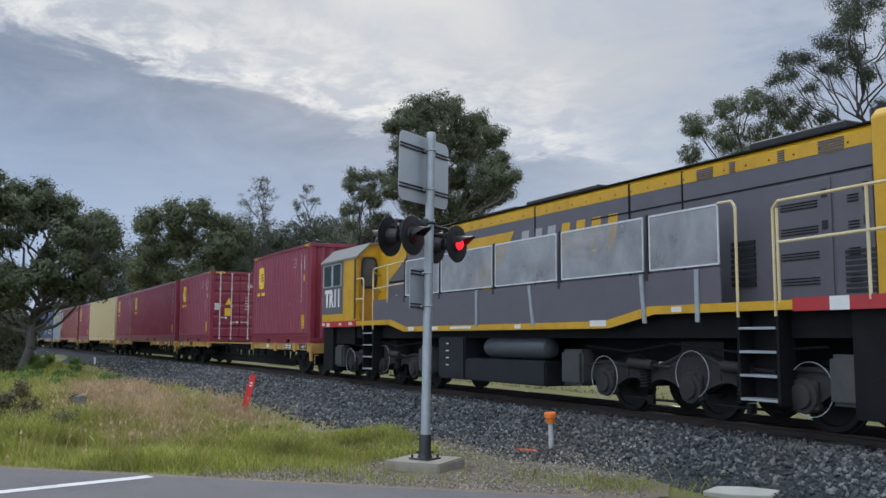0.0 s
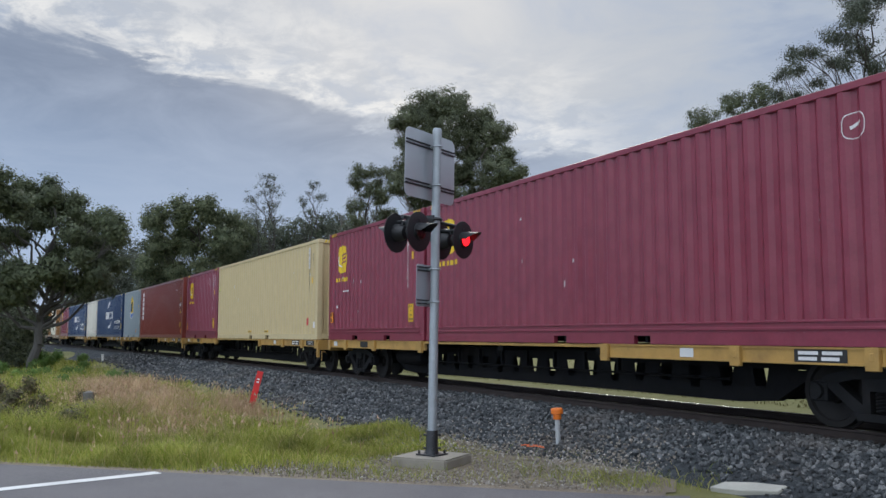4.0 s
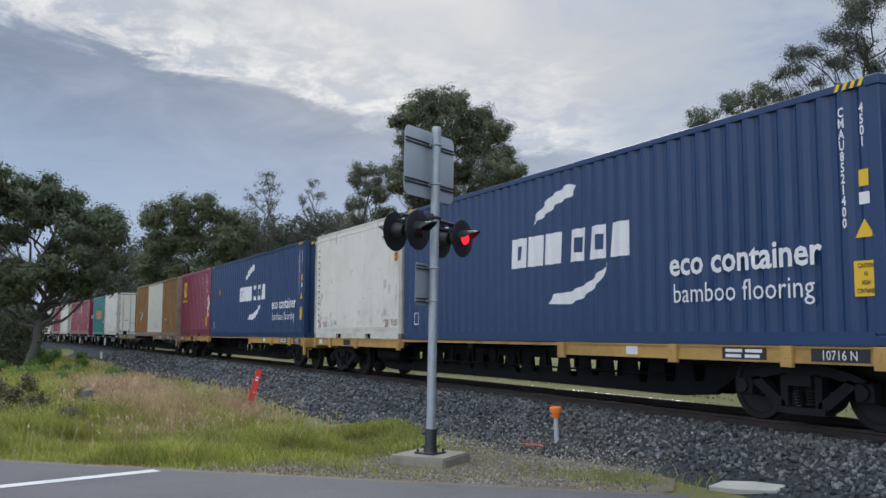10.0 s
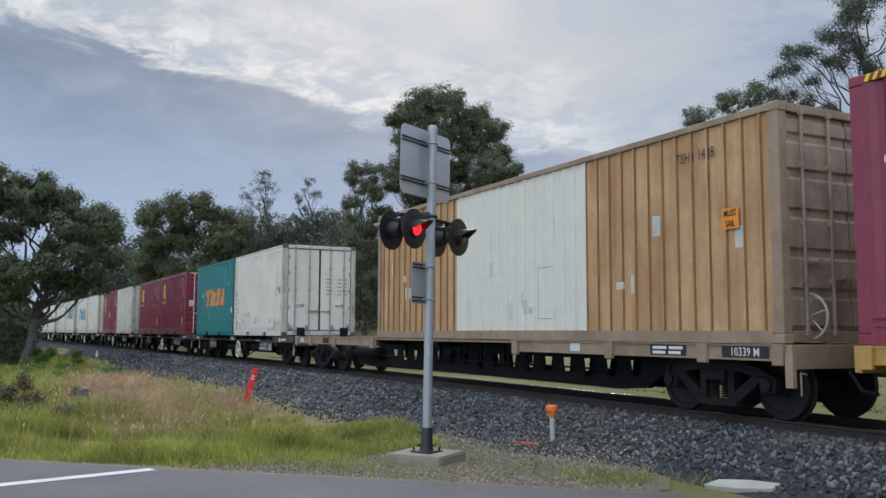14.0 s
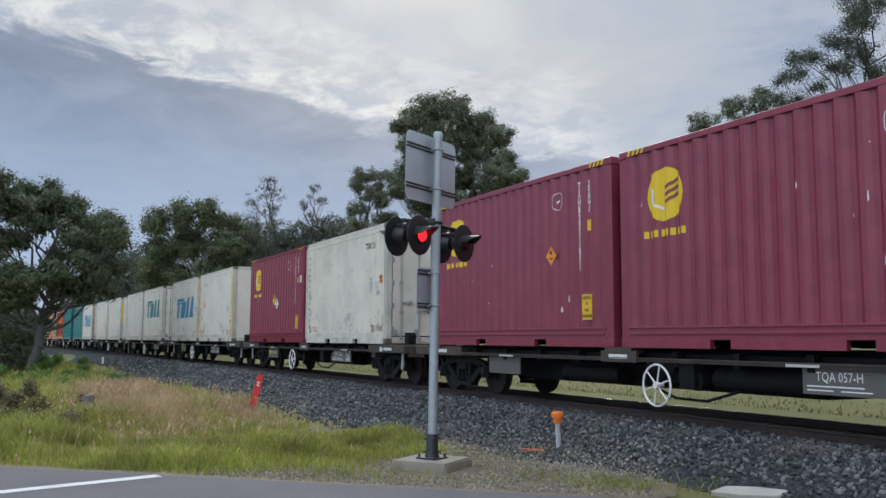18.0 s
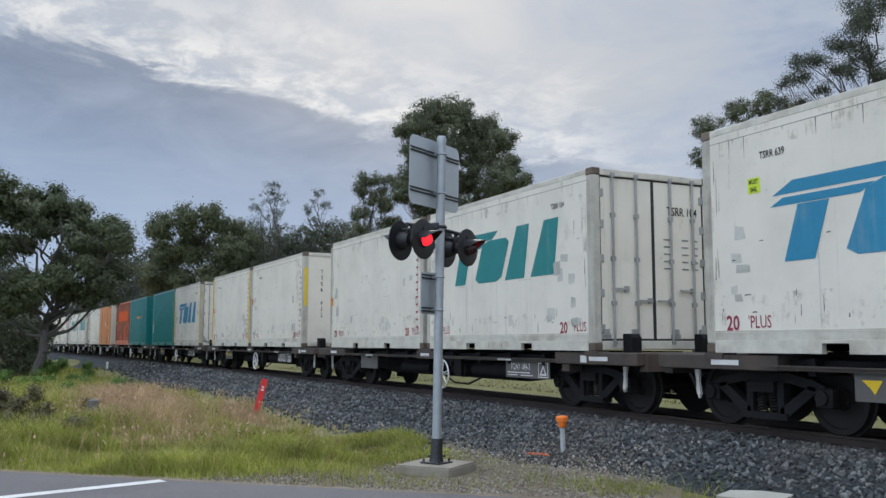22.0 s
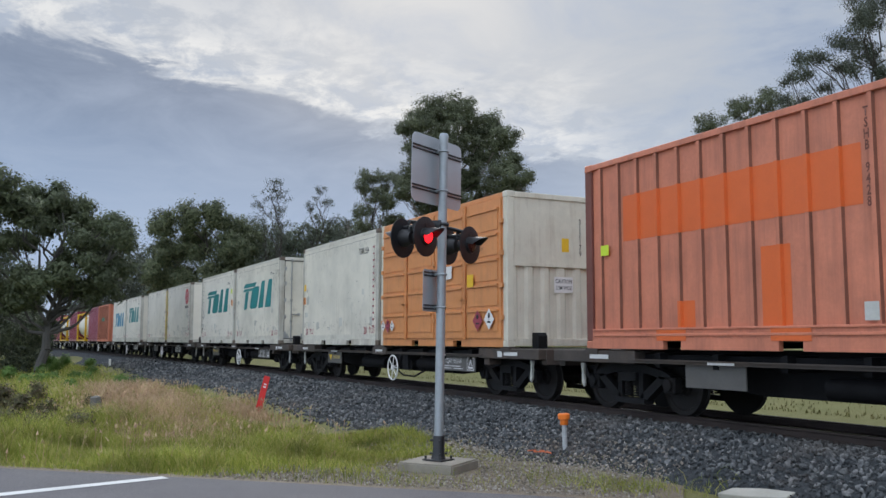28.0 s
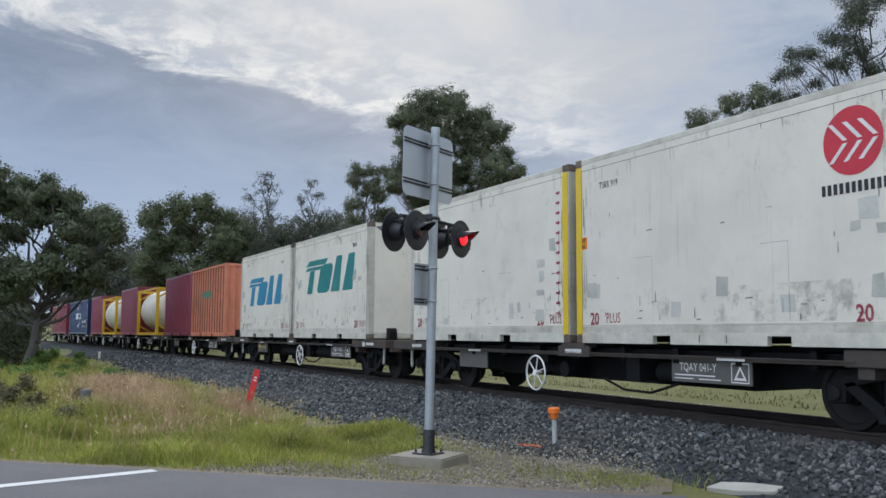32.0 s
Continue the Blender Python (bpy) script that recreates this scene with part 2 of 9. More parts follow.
def dirt_film(name, col, lo, hi, most, runs):
    """A thin film of dirt, patchy and see-through: splashes by one noise, runs down the sheet by another."""
    m = bpy.data.materials.new(name)
    m.use_nodes = True
    nt = m.node_tree
    bsdf = nt.nodes["Principled BSDF"]
    tc, info = nt.nodes.new("ShaderNodeTexCoord"), nt.nodes.new("ShaderNodeObjectInfo")
    off = vmath(nt, "SCALE", (23.3, 4.1, 7.7))
    link(nt, info.outputs["Random"], off.inputs["Scale"])
    v = vmath(nt, "ADD", tc.outputs["Object"], off.outputs[0]).outputs[0]
    a = noise_tex(nt, v, 4.5, 7.0, 0.72)
    b = noise_tex(nt, vmath(nt, "MULTIPLY", v, (14.0, 14.0, 0.8)).outputs[0], 1.0, 4.0, 0.65)
    g = noise_tex(nt, v, 0.7, 3.0, 0.6)
    f = fmath(nt, "ADD", fmath(nt, "MULTIPLY", a, 0.7 - runs), fmath(nt, "ADD", fmath(nt, "MULTIPLY", b, runs), fmath(nt, "MULTIPLY", g, 0.3)))
    bsdf.inputs["Base Color"].default_value = (*col, 1)
    bsdf.inputs["Roughness"].default_value = 0.8
    tr, ms = nt.nodes.new("ShaderNodeBsdfTransparent"), nt.nodes.new("ShaderNodeMixShader")
    link(nt, ramp(nt, f, [(lo, 0.0), (hi, most)]), ms.inputs[0])
    link(nt, tr.outputs[0], ms.inputs[1])
    link(nt, bsdf.outputs[0], ms.inputs[2])
    link(nt, ms.outputs[0], nt.nodes["Material Output"].inputs[0])
    return m


SPLASH = dirt_film("splashed_grime", (0.22, 0.20, 0.165), 0.53, 0.66, 0.42, 0.15)
RUSTRUN = dirt_film("runs_of_rust", (0.30, 0.19, 0.105), 0.54, 0.66, 0.55, 0.3)
SOOTRUN = dirt_film("runs_of_soot", (0.17, 0.155, 0.13), 0.54, 0.66, 0.5, 0.35)
WHITE = insulated("worn_white_panel", (0.770, 0.722, 0.622), 0.42, 0.36, 0.40)
WHITE2 = insulated("stained_white_panel", (0.735, 0.69, 0.58), 0.8, 0.6, 0.75)
WHITEDGE = surface("rust_streaked_white_rail", (0.58, 0.555, 0.475), 0.6, var=0.2, scale=4.0, dirt=(0.19, 0.13, 0.085), dirt_amt=0.5)
GASKET = surface("black_door_seal", (0.02, 0.02, 0.021), 0.6, var=0.3)
LOCKSTEEL = surface("dull_lock_steel", (0.34, 0.345, 0.335), 0.5, 0.3, var=0.2, dirt=(0.17, 0.11, 0.07), dirt_amt=0.4)
CREAM = surface("dirty_cream_paint", (0.62, 0.58, 0.475), 0.55, var=0.1, dirt=(0.27, 0.19, 0.12), dirt_amt=0.45, streak=True)
TEAL = surface("teal_paint", (0.010, 0.165, 0.158), 0.32, var=0.13, dirt=(0.09, 0.17, 0.15), dirt_amt=0.28, streak=True, bump=0.08)
SALMON = surface("faded_orange_paint", (0.60, 0.205, 0.118), 0.55, var=0.18, scale=1.6, dirt=(0.24, 0.10, 0.07), dirt_amt=0.6, streak=True)
ORANGE = surface("fresh_orange_paint", (0.70, 0.135, 0.028), 0.5, var=0.06, dirt=(0.45, 0.12, 0.05), dirt_amt=0.15, streak=True)
DOORORANGE = surface("light_orange_paint", (0.62, 0.25, 0.085), 0.5, var=0.12, dirt=(0.34, 0.17, 0.09), dirt_amt=0.45, streak=True)
TAN = surface("rusty_tan_paint", (0.54, 0.35, 0.175), 0.55, var=0.24, scale=1.2, dirt=(0.29, 0.115, 0.035), dirt_amt=0.95, streak=True)
OFFWHITE = surface("off_white_panel", (0.70, 0.68, 0.585), 0.5, var=0.07, dirt=(0.48, 0.42, 0.32), dirt_amt=0.2, streak=True)
FRAME_TAN = surface("worn_tan_frame", (0.31, 0.225, 0.15), 0.6, var=0.2, dirt=(0.15, 0.085, 0.05), dirt_amt=0.65)
YELLOW = surface("yellow_paint", (0.66, 0.385, 0.012), 0.45, var=0.1, dirt=(0.36, 0.19, 0.03), dirt_amt=0.3, streak=True)
STICKER = surface("yellow_sticker", (0.75, 0.45, 0.02), 0.5, var=0.05)
ORANGE_STICKER = surface("orange_sticker", (0.80, 0.27, 0.02), 0.5, var=0.05)
LIME = surface("lime_sticker", (0.60, 0.75, 0.04), 0.5, var=0.05)
LOGO_YELLOW = surface("yellow_logo_paint", (0.74, 0.50, 0.015), 0.5, var=0.06)
INK_WHITE = surface("white_lettering", (0.72, 0.70, 0.68), 0.5, var=0.06)
INK_BLACK = surface("black_lettering", (0.018, 0.018, 0.02), 0.5, var=0.1)
INK_RED = surface("red_lettering", (0.31, 0.04, 0.062), 0.5, var=0.15, dirt=(0.55, 0.42, 0.40), dirt_amt=0.4)
INK_TEAL = surface("teal_lettering", (0.012, 0.20, 0.20), 0.5, var=0.12, dirt=(0.35, 0.42, 0.4), dirt_amt=0.2, streak=True)
INK_BLUE = surface("blue_lettering", (0.02, 0.22, 0.37), 0.5, var=0.12, dirt=(0.35, 0.42, 0.45), dirt_amt=0.25, streak=True)
INK_ORANGE = surface("orange_lettering", (0.66, 0.24, 0.06), 0.5, var=0.15, dirt=(0.06, 0.2, 0.18), dirt_amt=0.15, streak=True)
PATCH = surface("grey_repair_patch", (0.52, 0.515, 0.47), 0.55, var=0.16, scale=5.0, dirt=(0.69, 0.675, 0.59), dirt_amt=0.8)
SCUFF = surface("dark_scuff", (0.17, 0.155, 0.13), 0.7, var=0.3)
WGOLD = surface("ochre_wagon_paint", (0.45, 0.265, 0.07), 0.55, var=0.14, dirt=(0.14, 0.075, 0.035), dirt_amt=0.55)
WBROWN = surface("dark_brown_wagon_steel", (0.058, 0.046, 0.038), 0.7, var=0.35, dirt=(0.15, 0.10, 0.07), dirt_amt=0.45)
UNDER = surface("black_underframe", (0.009, 0.009, 0.010), 0.65, var=0.35, dirt=(0.03, 0.024, 0.02), dirt_amt=0.3, spec=0.15)
WHEEL = surface("dull_wheel_steel", (0.024, 0.022, 0.021), 0.6, 0.2, var=0.25, spec=0.2)
TREAD = surface("polished_tread", (0.62, 0.61, 0.60), 0.22, 1.0, var=0.1)
RAILSIDE = surface("rusty_rail_side", (0.045, 0.032, 0.027), 0.75, 0.2, var=0.3)
PLATE = surface("grey_number_plate", (0.105, 0.10, 0.092), 0.6, var=0.15, dirt=GRIME, dirt_amt=0.4)
REFLECT = surface("white_reflector", (0.66, 0.66, 0.64), 0.4, var=0.08, dirt=(0.35, 0.33, 0.3), dirt_amt=0.3)
WHITEPAINT = surface("white_wheel_paint", (0.72, 0.71, 0.69), 0.5, var=0.08)
GALV = surface("galvanised_steel", (0.36, 0.39, 0.41), 0.48, 0.45, var=0.14, scale=8.0, dirt=(0.22, 0.24, 0.25), dirt_amt=0.3)
ALU = surface("bare_aluminium_sheet", (0.46, 0.49, 0.52), 0.42, 0.55, var=0.07, scale=2.0, bump=0.03)
SIGNBLACK = surface("black_signal_paint", (0.011, 0.011, 0.013), 0.5, var=0.3)
CASTIRON = surface("black_cast_iron", (0.018, 0.019, 0.021), 0.45, var=0.3)
CONCRETE = surface("weathered_concrete", (0.26, 0.235, 0.19), 0.85, var=0.16, dirt=(0.17, 0.15, 0.11), dirt_amt=0.4, streak=True, bump=0.4, bump_scale=60)
PVC = surface("grey_pvc_pipe", (0.42, 0.44, 0.45), 0.5, var=0.1, dirt=(0.25, 0.22, 0.18), dirt_amt=0.3)
CAPORANGE = surface("orange_plastic", (0.80, 0.19, 0.02), 0.5, var=0.08)
POSTRED = surface("red_plastic", (0.62, 0.022, 0.018), 0.5, var=0.08)
WEATHERED = surface("grey_weathered_wood", (0.14, 0.132, 0.12), 0.85, var=0.3)
LOCOGREY = surface("loco_grey_paint", (0.105, 0.098, 0.112), 0.42, var=0.1, dirt=(0.15, 0.13, 0.12), dirt_amt=0.25, streak=True, bump=0.06)
LOCOYEL = surface("loco_yellow_paint", (0.55, 0.305, 0.012), 0.42, var=0.14, scale=1.4, dirt=(0.24, 0.10, 0.02), dirt_amt=0.42, streak=True, bump=0.06)
LOCOROOF = surface("pale_cab_roof", (0.19, 0.185, 0.18), 0.5, var=0.08, dirt=(0.3, 0.28, 0.25), dirt_amt=0.3)
LOCORED = surface("loco_red_stripe", (0.40, 0.022, 0.025), 0.5, var=0.12, dirt=(0.2, 0.08, 0.07), dirt_amt=0.3)
DARKGREY = surface("dark_grey_tank", (0.016, 0.018, 0.022), 0.45, var=0.2, dirt=(0.05, 0.046, 0.042), dirt_amt=0.25, spec=0.25)
WAGONBOGIE = surface("black_bogie_steel", (0.015, 0.015, 0.016), 0.62, var=0.35, dirt=(0.05, 0.04, 0.034), dirt_amt=0.35, spec=0.15)
BOGIEGREY = surface("dusty_bogie_steel", (0.030, 0.029, 0.030), 0.62, var=0.35, dirt=(0.085, 0.07, 0.06), dirt_amt=0.45, spec=0.2)
HANDRAIL = surface("worn_yellow_handrail", (0.60, 0.48, 0.25), 0.45, var=0.2, dirt=(0.6, 0.58, 0.52), dirt_amt=0.5)


def clouded_sheet():
    """Clear plastic gone milky: scuffs and dust with see-through between."""
    m = bpy.data.materials.new("scuffed_clear_sheet")
    m.use_nodes = True
    nt = m.node_tree
    bsdf = nt.nodes["Principled BSDF"]
    tc = nt.nodes.new("ShaderNodeTexCoord")
    n = noise_tex(nt, tc.outputs["Object"], 1.1, 5.0, 0.6, 0.6)
    k = noise_tex(nt, vmath(nt, "MULTIPLY", tc.outputs["Object"], (2.2, 1.0, 1.3)).outputs[0], 1.0, 5.0, 0.6)
    link(nt, ramp(nt, n, [(0.3, (0.28, 0.29, 0.305)), (0.7, (0.45, 0.46, 0.475))]), bsdf.inputs["Base Color"])
    bsdf.inputs["Roughness"].default_value = 0.28
    tr, ms = nt.nodes.new("ShaderNodeBsdfTransparent"), nt.nodes.new("ShaderNodeMixShader")
    link(nt, ramp(nt, fmath(nt, "MULTIPLY_ADD", k, 0.4, fmath(nt, "MULTIPLY", n, 0.6)), [(0.36, 0.38), (0.62, 0.70)]), ms.inputs[0])
    link(nt, tr.outputs[0], ms.inputs[1])
    link(nt, bsdf.outputs[0], ms.inputs[2])
    link(nt, ms.outputs[0], nt.nodes["Material Output"].inputs[0])
    MATS["scuffed_clear_sheet"] = m
    return m


PLATEPALE = surface("faded_white_lettering", (0.36, 0.355, 0.36), 0.5, var=0.12)
SCREEN = clouded_sheet()
SCREENEDGE = surface("pale_sheet_edge", (0.6, 0.62, 0.63), 0.4, var=0.1)
RUBBER = surface("black_rubber", (0.012, 0.012, 0.012), 0.7)
LENS_OFF = surface("unlit_red_lens", (0.032, 0.004, 0.004), 0.25, var=0.1)
LENS_ON = glowing("lit_red_lens", (1.0, 0.012, 0.02), 2.6)
BARK = surface("gum_bark", (0.17, 0.14, 0.12), 0.85, var=0.3, scale=2.0, dirt=(0.07, 0.055, 0.045), dirt_amt=0.5, streak=True, bump=0.5, bump_scale=14)
DARKBARK = surface("dark_bark", (0.06, 0.05, 0.043), 0.9, var=0.3, scale=2.0, bump=0.5, bump_scale=14)
GREYBARK = surface("pale_grey_bark", (0.085, 0.08, 0.073), 0.9, var=0.25, scale=2.0, dirt=(0.09, 0.08, 0.07), dirt_amt=0.5, streak=True, bump=0.5, bump_scale=14)
LEAF_A = leafy("olive_leaves", [(0.071, 0.085, 0.048), (0.113, 0.129, 0.071), (0.159, 0.172, 0.097)])
LEAF_E = leafy("soft_olive_leaves", [(0.069, 0.087, 0.046), (0.106, 0.127, 0.067), (0.149, 0.170, 0.090)])
LEAF_G = leafy("grey_green_leaves", [(0.052, 0.064, 0.046), (0.086, 0.101, 0.071), (0.127, 0.140, 0.101)])
LEAF_C = leafy("green_leaves", [(0.057, 0.075, 0.036), (0.106, 0.128, 0.062), (0.178, 0.186, 0.095)])
LEAF_D = leafy("dark_leaves", [(0.049, 0.064, 0.042), (0.091, 0.109, 0.069), (0.146, 0.164, 0.101)])
LUSH = leafy("lush_weed_leaves", [(0.08, 0.155, 0.030), (0.12, 0.215, 0.045), (0.18, 0.27, 0.07)])
BRAMBLE = leafy("bramble_leaves", [(0.07, 0.055, 0.035), (0.10, 0.105, 0.04), (0.15, 0.11, 0.075), (0.19, 0.19, 0.09)])
GRASS = leafy("green_grass", [(0.145, 0.19, 0.026), (0.23, 0.265, 0.042), (0.33, 0.335, 0.075), (0.43, 0.37, 0.14)], 0.6, 0.35, (1.1, 0.5, 1.45))
STRAW = leafy("dry_grass", [(0.33, 0.22, 0.135), (0.45, 0.295, 0.19), (0.55, 0.40, 0.27), (0.30, 0.27, 0.09)], 0.7, 0.35, (1.6, 0.55, 1.4))
PADDOCK = leafy("paddock_grass", [(0.13, 0.125, 0.045), (0.17, 0.155, 0.066), (0.21, 0.185, 0.085), (0.115, 0.13, 0.04)], 0.7, 0.3)
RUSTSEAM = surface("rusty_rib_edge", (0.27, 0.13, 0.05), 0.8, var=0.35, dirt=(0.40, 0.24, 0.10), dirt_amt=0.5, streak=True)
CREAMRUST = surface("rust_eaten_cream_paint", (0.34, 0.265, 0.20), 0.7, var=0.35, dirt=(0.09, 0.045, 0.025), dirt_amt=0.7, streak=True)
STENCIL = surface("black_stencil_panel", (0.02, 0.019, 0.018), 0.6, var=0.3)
# wide-rib flanks: shade beside each rib painted as darker colour, with grime streaks
RIBSHADE = surface("shaded_grimy_rib_flank", (0.22, 0.085, 0.055), 0.8, var=0.3, dirt=(0.12, 0.06, 0.04), dirt_amt=0.5, streak=True)
PATCH_DARK = surface("dark_grey_repair_patch", (0.42, 0.415, 0.37), 0.6, var=0.25, scale=5.0, dirt=(0.63, 0.615, 0.54), dirt_amt=0.8)
RUSTCAST = surface("rusty_corner_casting", (0.12, 0.09, 0.068), 0.75, var=0.35, dirt=(0.34, 0.30, 0.24), dirt_amt=0.5)
GRIMYPOST = surface("grimy_white_post", (0.47, 0.45, 0.385), 0.6, var=0.25, scale=3.0, dirt=(0.14, 0.095, 0.06), dirt_amt=0.6, streak=True)

# ------------------------------------------------------------ building helpers
RZ = 0.63                      # top of the rails
TRACK_Y = 9.43                 # centre line of the straight track
BEND_AT, BEND_R = -10.0, 1776.0


def on_track(s, off=0.0, z=0.0):
    """The place s metres along the track and off metres beyond its centre line, with the track's heading there."""
    u = min(s - BEND_AT, 0.0)
    h = -u / BEND_R
    x = s if u == 0 else BEND_AT - math.sin(-u / BEND_R) * BEND_R
    y = TRACK_Y - (1 - math.cos(h)) * BEND_R
    return Vector((x - math.sin(h) * off, y + math.cos(h) * off, z)), h


def on_rails(s, z):
    p, h = on_track(s, 0.0, z)
    return Matrix.Translation(p) @ Matrix.Rotation(h, 4, "Z")


def box(bm, x0, x1, y0, y1, z0, z1):
    v = [bm.verts.new(p) for p in ((x0, y0, z0), (x1, y0, z0), (x1, y1, z0), (x0, y1, z0), (x0, y0, z1), (x1, y0, z1), (x1, y1, z1), (x0, y1, z1))]
    for f in ((3, 2, 1, 0), (4, 5, 6, 7), (0, 1, 5, 4), (1, 2, 6, 5), (2, 3, 7, 6), (3, 0, 4, 7)):
        bm.faces.new([v[i] for i in f])
    return v


def prism(bm, poly, a0, a1, axis="y"):
    """A polygon drawn in the plane across the axis, given depth from a0 to a1 along it."""
    def at(p, a):
        return {"y": (p[0], a, p[1]), "x": (a, p[0], p[1]), "z": (p[0], p[1], a)}[axis]
    lo, hi = [bm.verts.new(at(p, a0)) for p in poly], [bm.verts.new(at(p, a1)) for p in poly]
    n = len(poly)
    bm.faces.new(lo)
    bm.faces.new(hi[::-1])
    for i in range(n):
        bm.faces.new((lo[i], hi[i], hi[(i + 1) % n], lo[(i + 1) % n]))


def rod(bm, p, q, r, seg=8, r2=None):
    """A round bar from p to q."""
    p, q = Vector(p), Vector(q)
    ax = (q - p).normalized()
    a = ax.orthogonal().normalized()
    b = ax.cross(a)
    r2 = r if r2 is None else r2
    lo = [bm.verts.new(p + (a * math.cos(t) + b * math.sin(t)) * r) for t in (2 * math.pi * i / seg for i in range(seg))]
    hi = [bm.verts.new(q + (a * math.cos(t) + b * math.sin(t)) * r2) for t in (2 * math.pi * i / seg for i in range(seg))]
    bm.faces.new(lo[::-1])
    bm.faces.new(hi)
    for i in range(seg):
        bm.faces.new((lo[i], lo[(i + 1) % seg], hi[(i + 1) % seg], hi[i]))


def path_rod(bm, pts, r, seg=8):
    for p, q in zip(pts, pts[1:]):
        rod(bm, p, q, r, seg)


def ring(bm, c, axis, R, r, seg=28, tube=6):
    """A torus."""
    c, ax = Vector(c), Vector(axis).normalized()
    a = ax.orthogonal().normalized()
    b = ax.cross(a)
    rows = []
    for i in range(seg):
        t = 2 * math.pi * i / seg
        d = a * math.cos(t) + b * math.sin(t)
        rows.append([bm.verts.new(c + d * (R + r * math.cos(u)) + ax * (r * math.sin(u))) for u in (2 * math.pi * j / tube for j in range(tube))])
    for i in range(seg):
        for j in range(tube):
            bm.faces.new((rows[i][j], rows[(i + 1) % seg][j], rows[(i + 1) % seg][(j + 1) % tube], rows[i][(j + 1) % tube]))


def lathe(bm, prof, c=(0, 0, 0), axis="z", seg=24):
    """A body of revolution: prof holds radius and height along the axis."""
    c = Vector(c)
    rows = []
    for r, h in prof:
        row = []
        for i in range(seg):
            t = 2 * math.pi * i / seg
            a, b = r * math.cos(t), r * math.sin(t)
            row.append(bm.verts.new(c + Vector({"z": (a, b, h), "y": (a, h, b), "x": (h, a, b)}[axis])))
        rows.append(row)
    for lo, hi in zip(rows, rows[1:]):
        for i in range(seg):
            bm.faces.new((lo[i], lo[(i + 1) % seg], hi[(i + 1) % seg], hi[i]))
    bm.faces.new(rows[0][::-1])
    bm.faces.new(rows[-1])


def bevelled(bm, w=0.01, seg=1):
    bmesh.ops.bevel(bm, geom=list(bm.edges), offset=w, segments=seg, affect="EDGES", clamp_overlap=True)


def mesh_of(name, bm, material, smooth=False):
    bmesh.ops.recalc_face_normals(bm, faces=bm.faces)
    me = bpy.data.meshes.new(name)
    bm.to_mesh(me)
    bm.free()
    if material:
        me.materials.append(material)
    if smooth:
        me.polygons.foreach_set("use_smooth", [True] * len(me.polygons))
        me.set_sharp_from_angle(angle=radians(35))
    return me


def part(name, bm, material, parent, label="", smooth=False):
    """One mesh object under a thing or a part."""
    me = bm if isinstance(bm, bpy.types.Mesh) else mesh_of(name, bm, material, smooth)
    ob = new(name, me)
    ob.parent = parent
    return tagged(ob, label)


def thing(name, m, label, category, group="", kind=""):
    ob = new(name)
    ob.matrix_basis = m
    ob.empty_display_size = 0.2
    return tagged(ob, label, category, group, kind)


def from_arrays(name, verts, faces, material):
    me = bpy.data.meshes.new(name)
    me.from_pydata(verts.tolist() if hasattr(verts, "tolist") else verts, [], faces.tolist() if hasattr(faces, "tolist") else faces)
    me.materials.append(material)
    return me


def B():
    return bmesh.new()


# ------------------------------------------------------------ the land
def smooth01(a):
    a = np.clip(a, 0, 1)
    return a * a * (3 - 2 * a)


def bend_y(x):
    """The track's centre line over the whole line, for arrays of x."""
    u = np.minimum(x - BEND_AT, 0.0)
    return TRACK_Y - u * u / 2 / BEND_R


def land(x, y):
    """Height of the ground: a verge by the road, the railway's bank, and a paddock that climbs beyond it."""
    x, y = np.asarray(x, float), np.asarray(y, float)
    d = y - bend_y(x)                       # beyond the track's centre
    by_road = smooth01((x + 13.5) / 3.0)
    near = by_road * (0.16 * smooth01((d + 3.4) / 1.8) + 0.36 * smooth01((x + 6.2) / 4.0) * smooth01((d + 4.0) / 2.6)) + 0.22 * smooth01((d + 4.6) / 1.6) * (1 - by_road)
    roll = 0.12 * np.sin(x * 0.23 + 1.0) * np.sin(y * 0.31) * smooth01((-x - 13) / 5)
    far = 0.34 + 0.118 * np.maximum(d - 3.2, 0) * (1 - 0.45 * smooth01((d - 70) / 120))
    far = np.minimum(far, 14 + 0.01 * d)
    t = smooth01((d + 1.0) / 2.0)
    left = 1.0 - 0.35 * smooth01((-x - 60) / 50)
    return (near + roll) * (1 - t) + far * t * left


def land1(x, y):
    return float(land(x, y))


def speckled(name, stops, scales, bump=0.5, bump_scale=30, rough=0.9, mapping="Object"):
    """Ground covers: patches, tufts and grit mixed from three sizes of noise."""
    m = bpy.data.materials.new(name)
    m.use_nodes = True
    nt = m.node_tree
    bsdf = nt.nodes["Principled BSDF"]
    tc = nt.nodes.new("ShaderNodeTexCoord")
    v = tc.outputs[mapping]
    f = None
    for s, w in scales:
        n = fmath(nt, "MULTIPLY", noise_tex(nt, v, s, 6.0, 0.65), w)
        f = n if f is None else fmath(nt, "ADD", f, n)
    link(nt, ramp(nt, f, stops), bsdf.inputs["Base Color"])
    bsdf.inputs["Roughness"].default_value = rough
    bsdf.inputs["Specular IOR Level"].default_value = 0.25
    bn = nt.nodes.new("ShaderNodeBump")
    bn.inputs["Strength"].default_value, bn.inputs["Distance"].default_value = bump, 0.03
    link(nt, noise_tex(nt, v, bump_scale, 5.0, 0.7), bn.inputs["Height"])
    link(nt, bn.outputs[0], bsdf.inputs["Normal"])
    return m


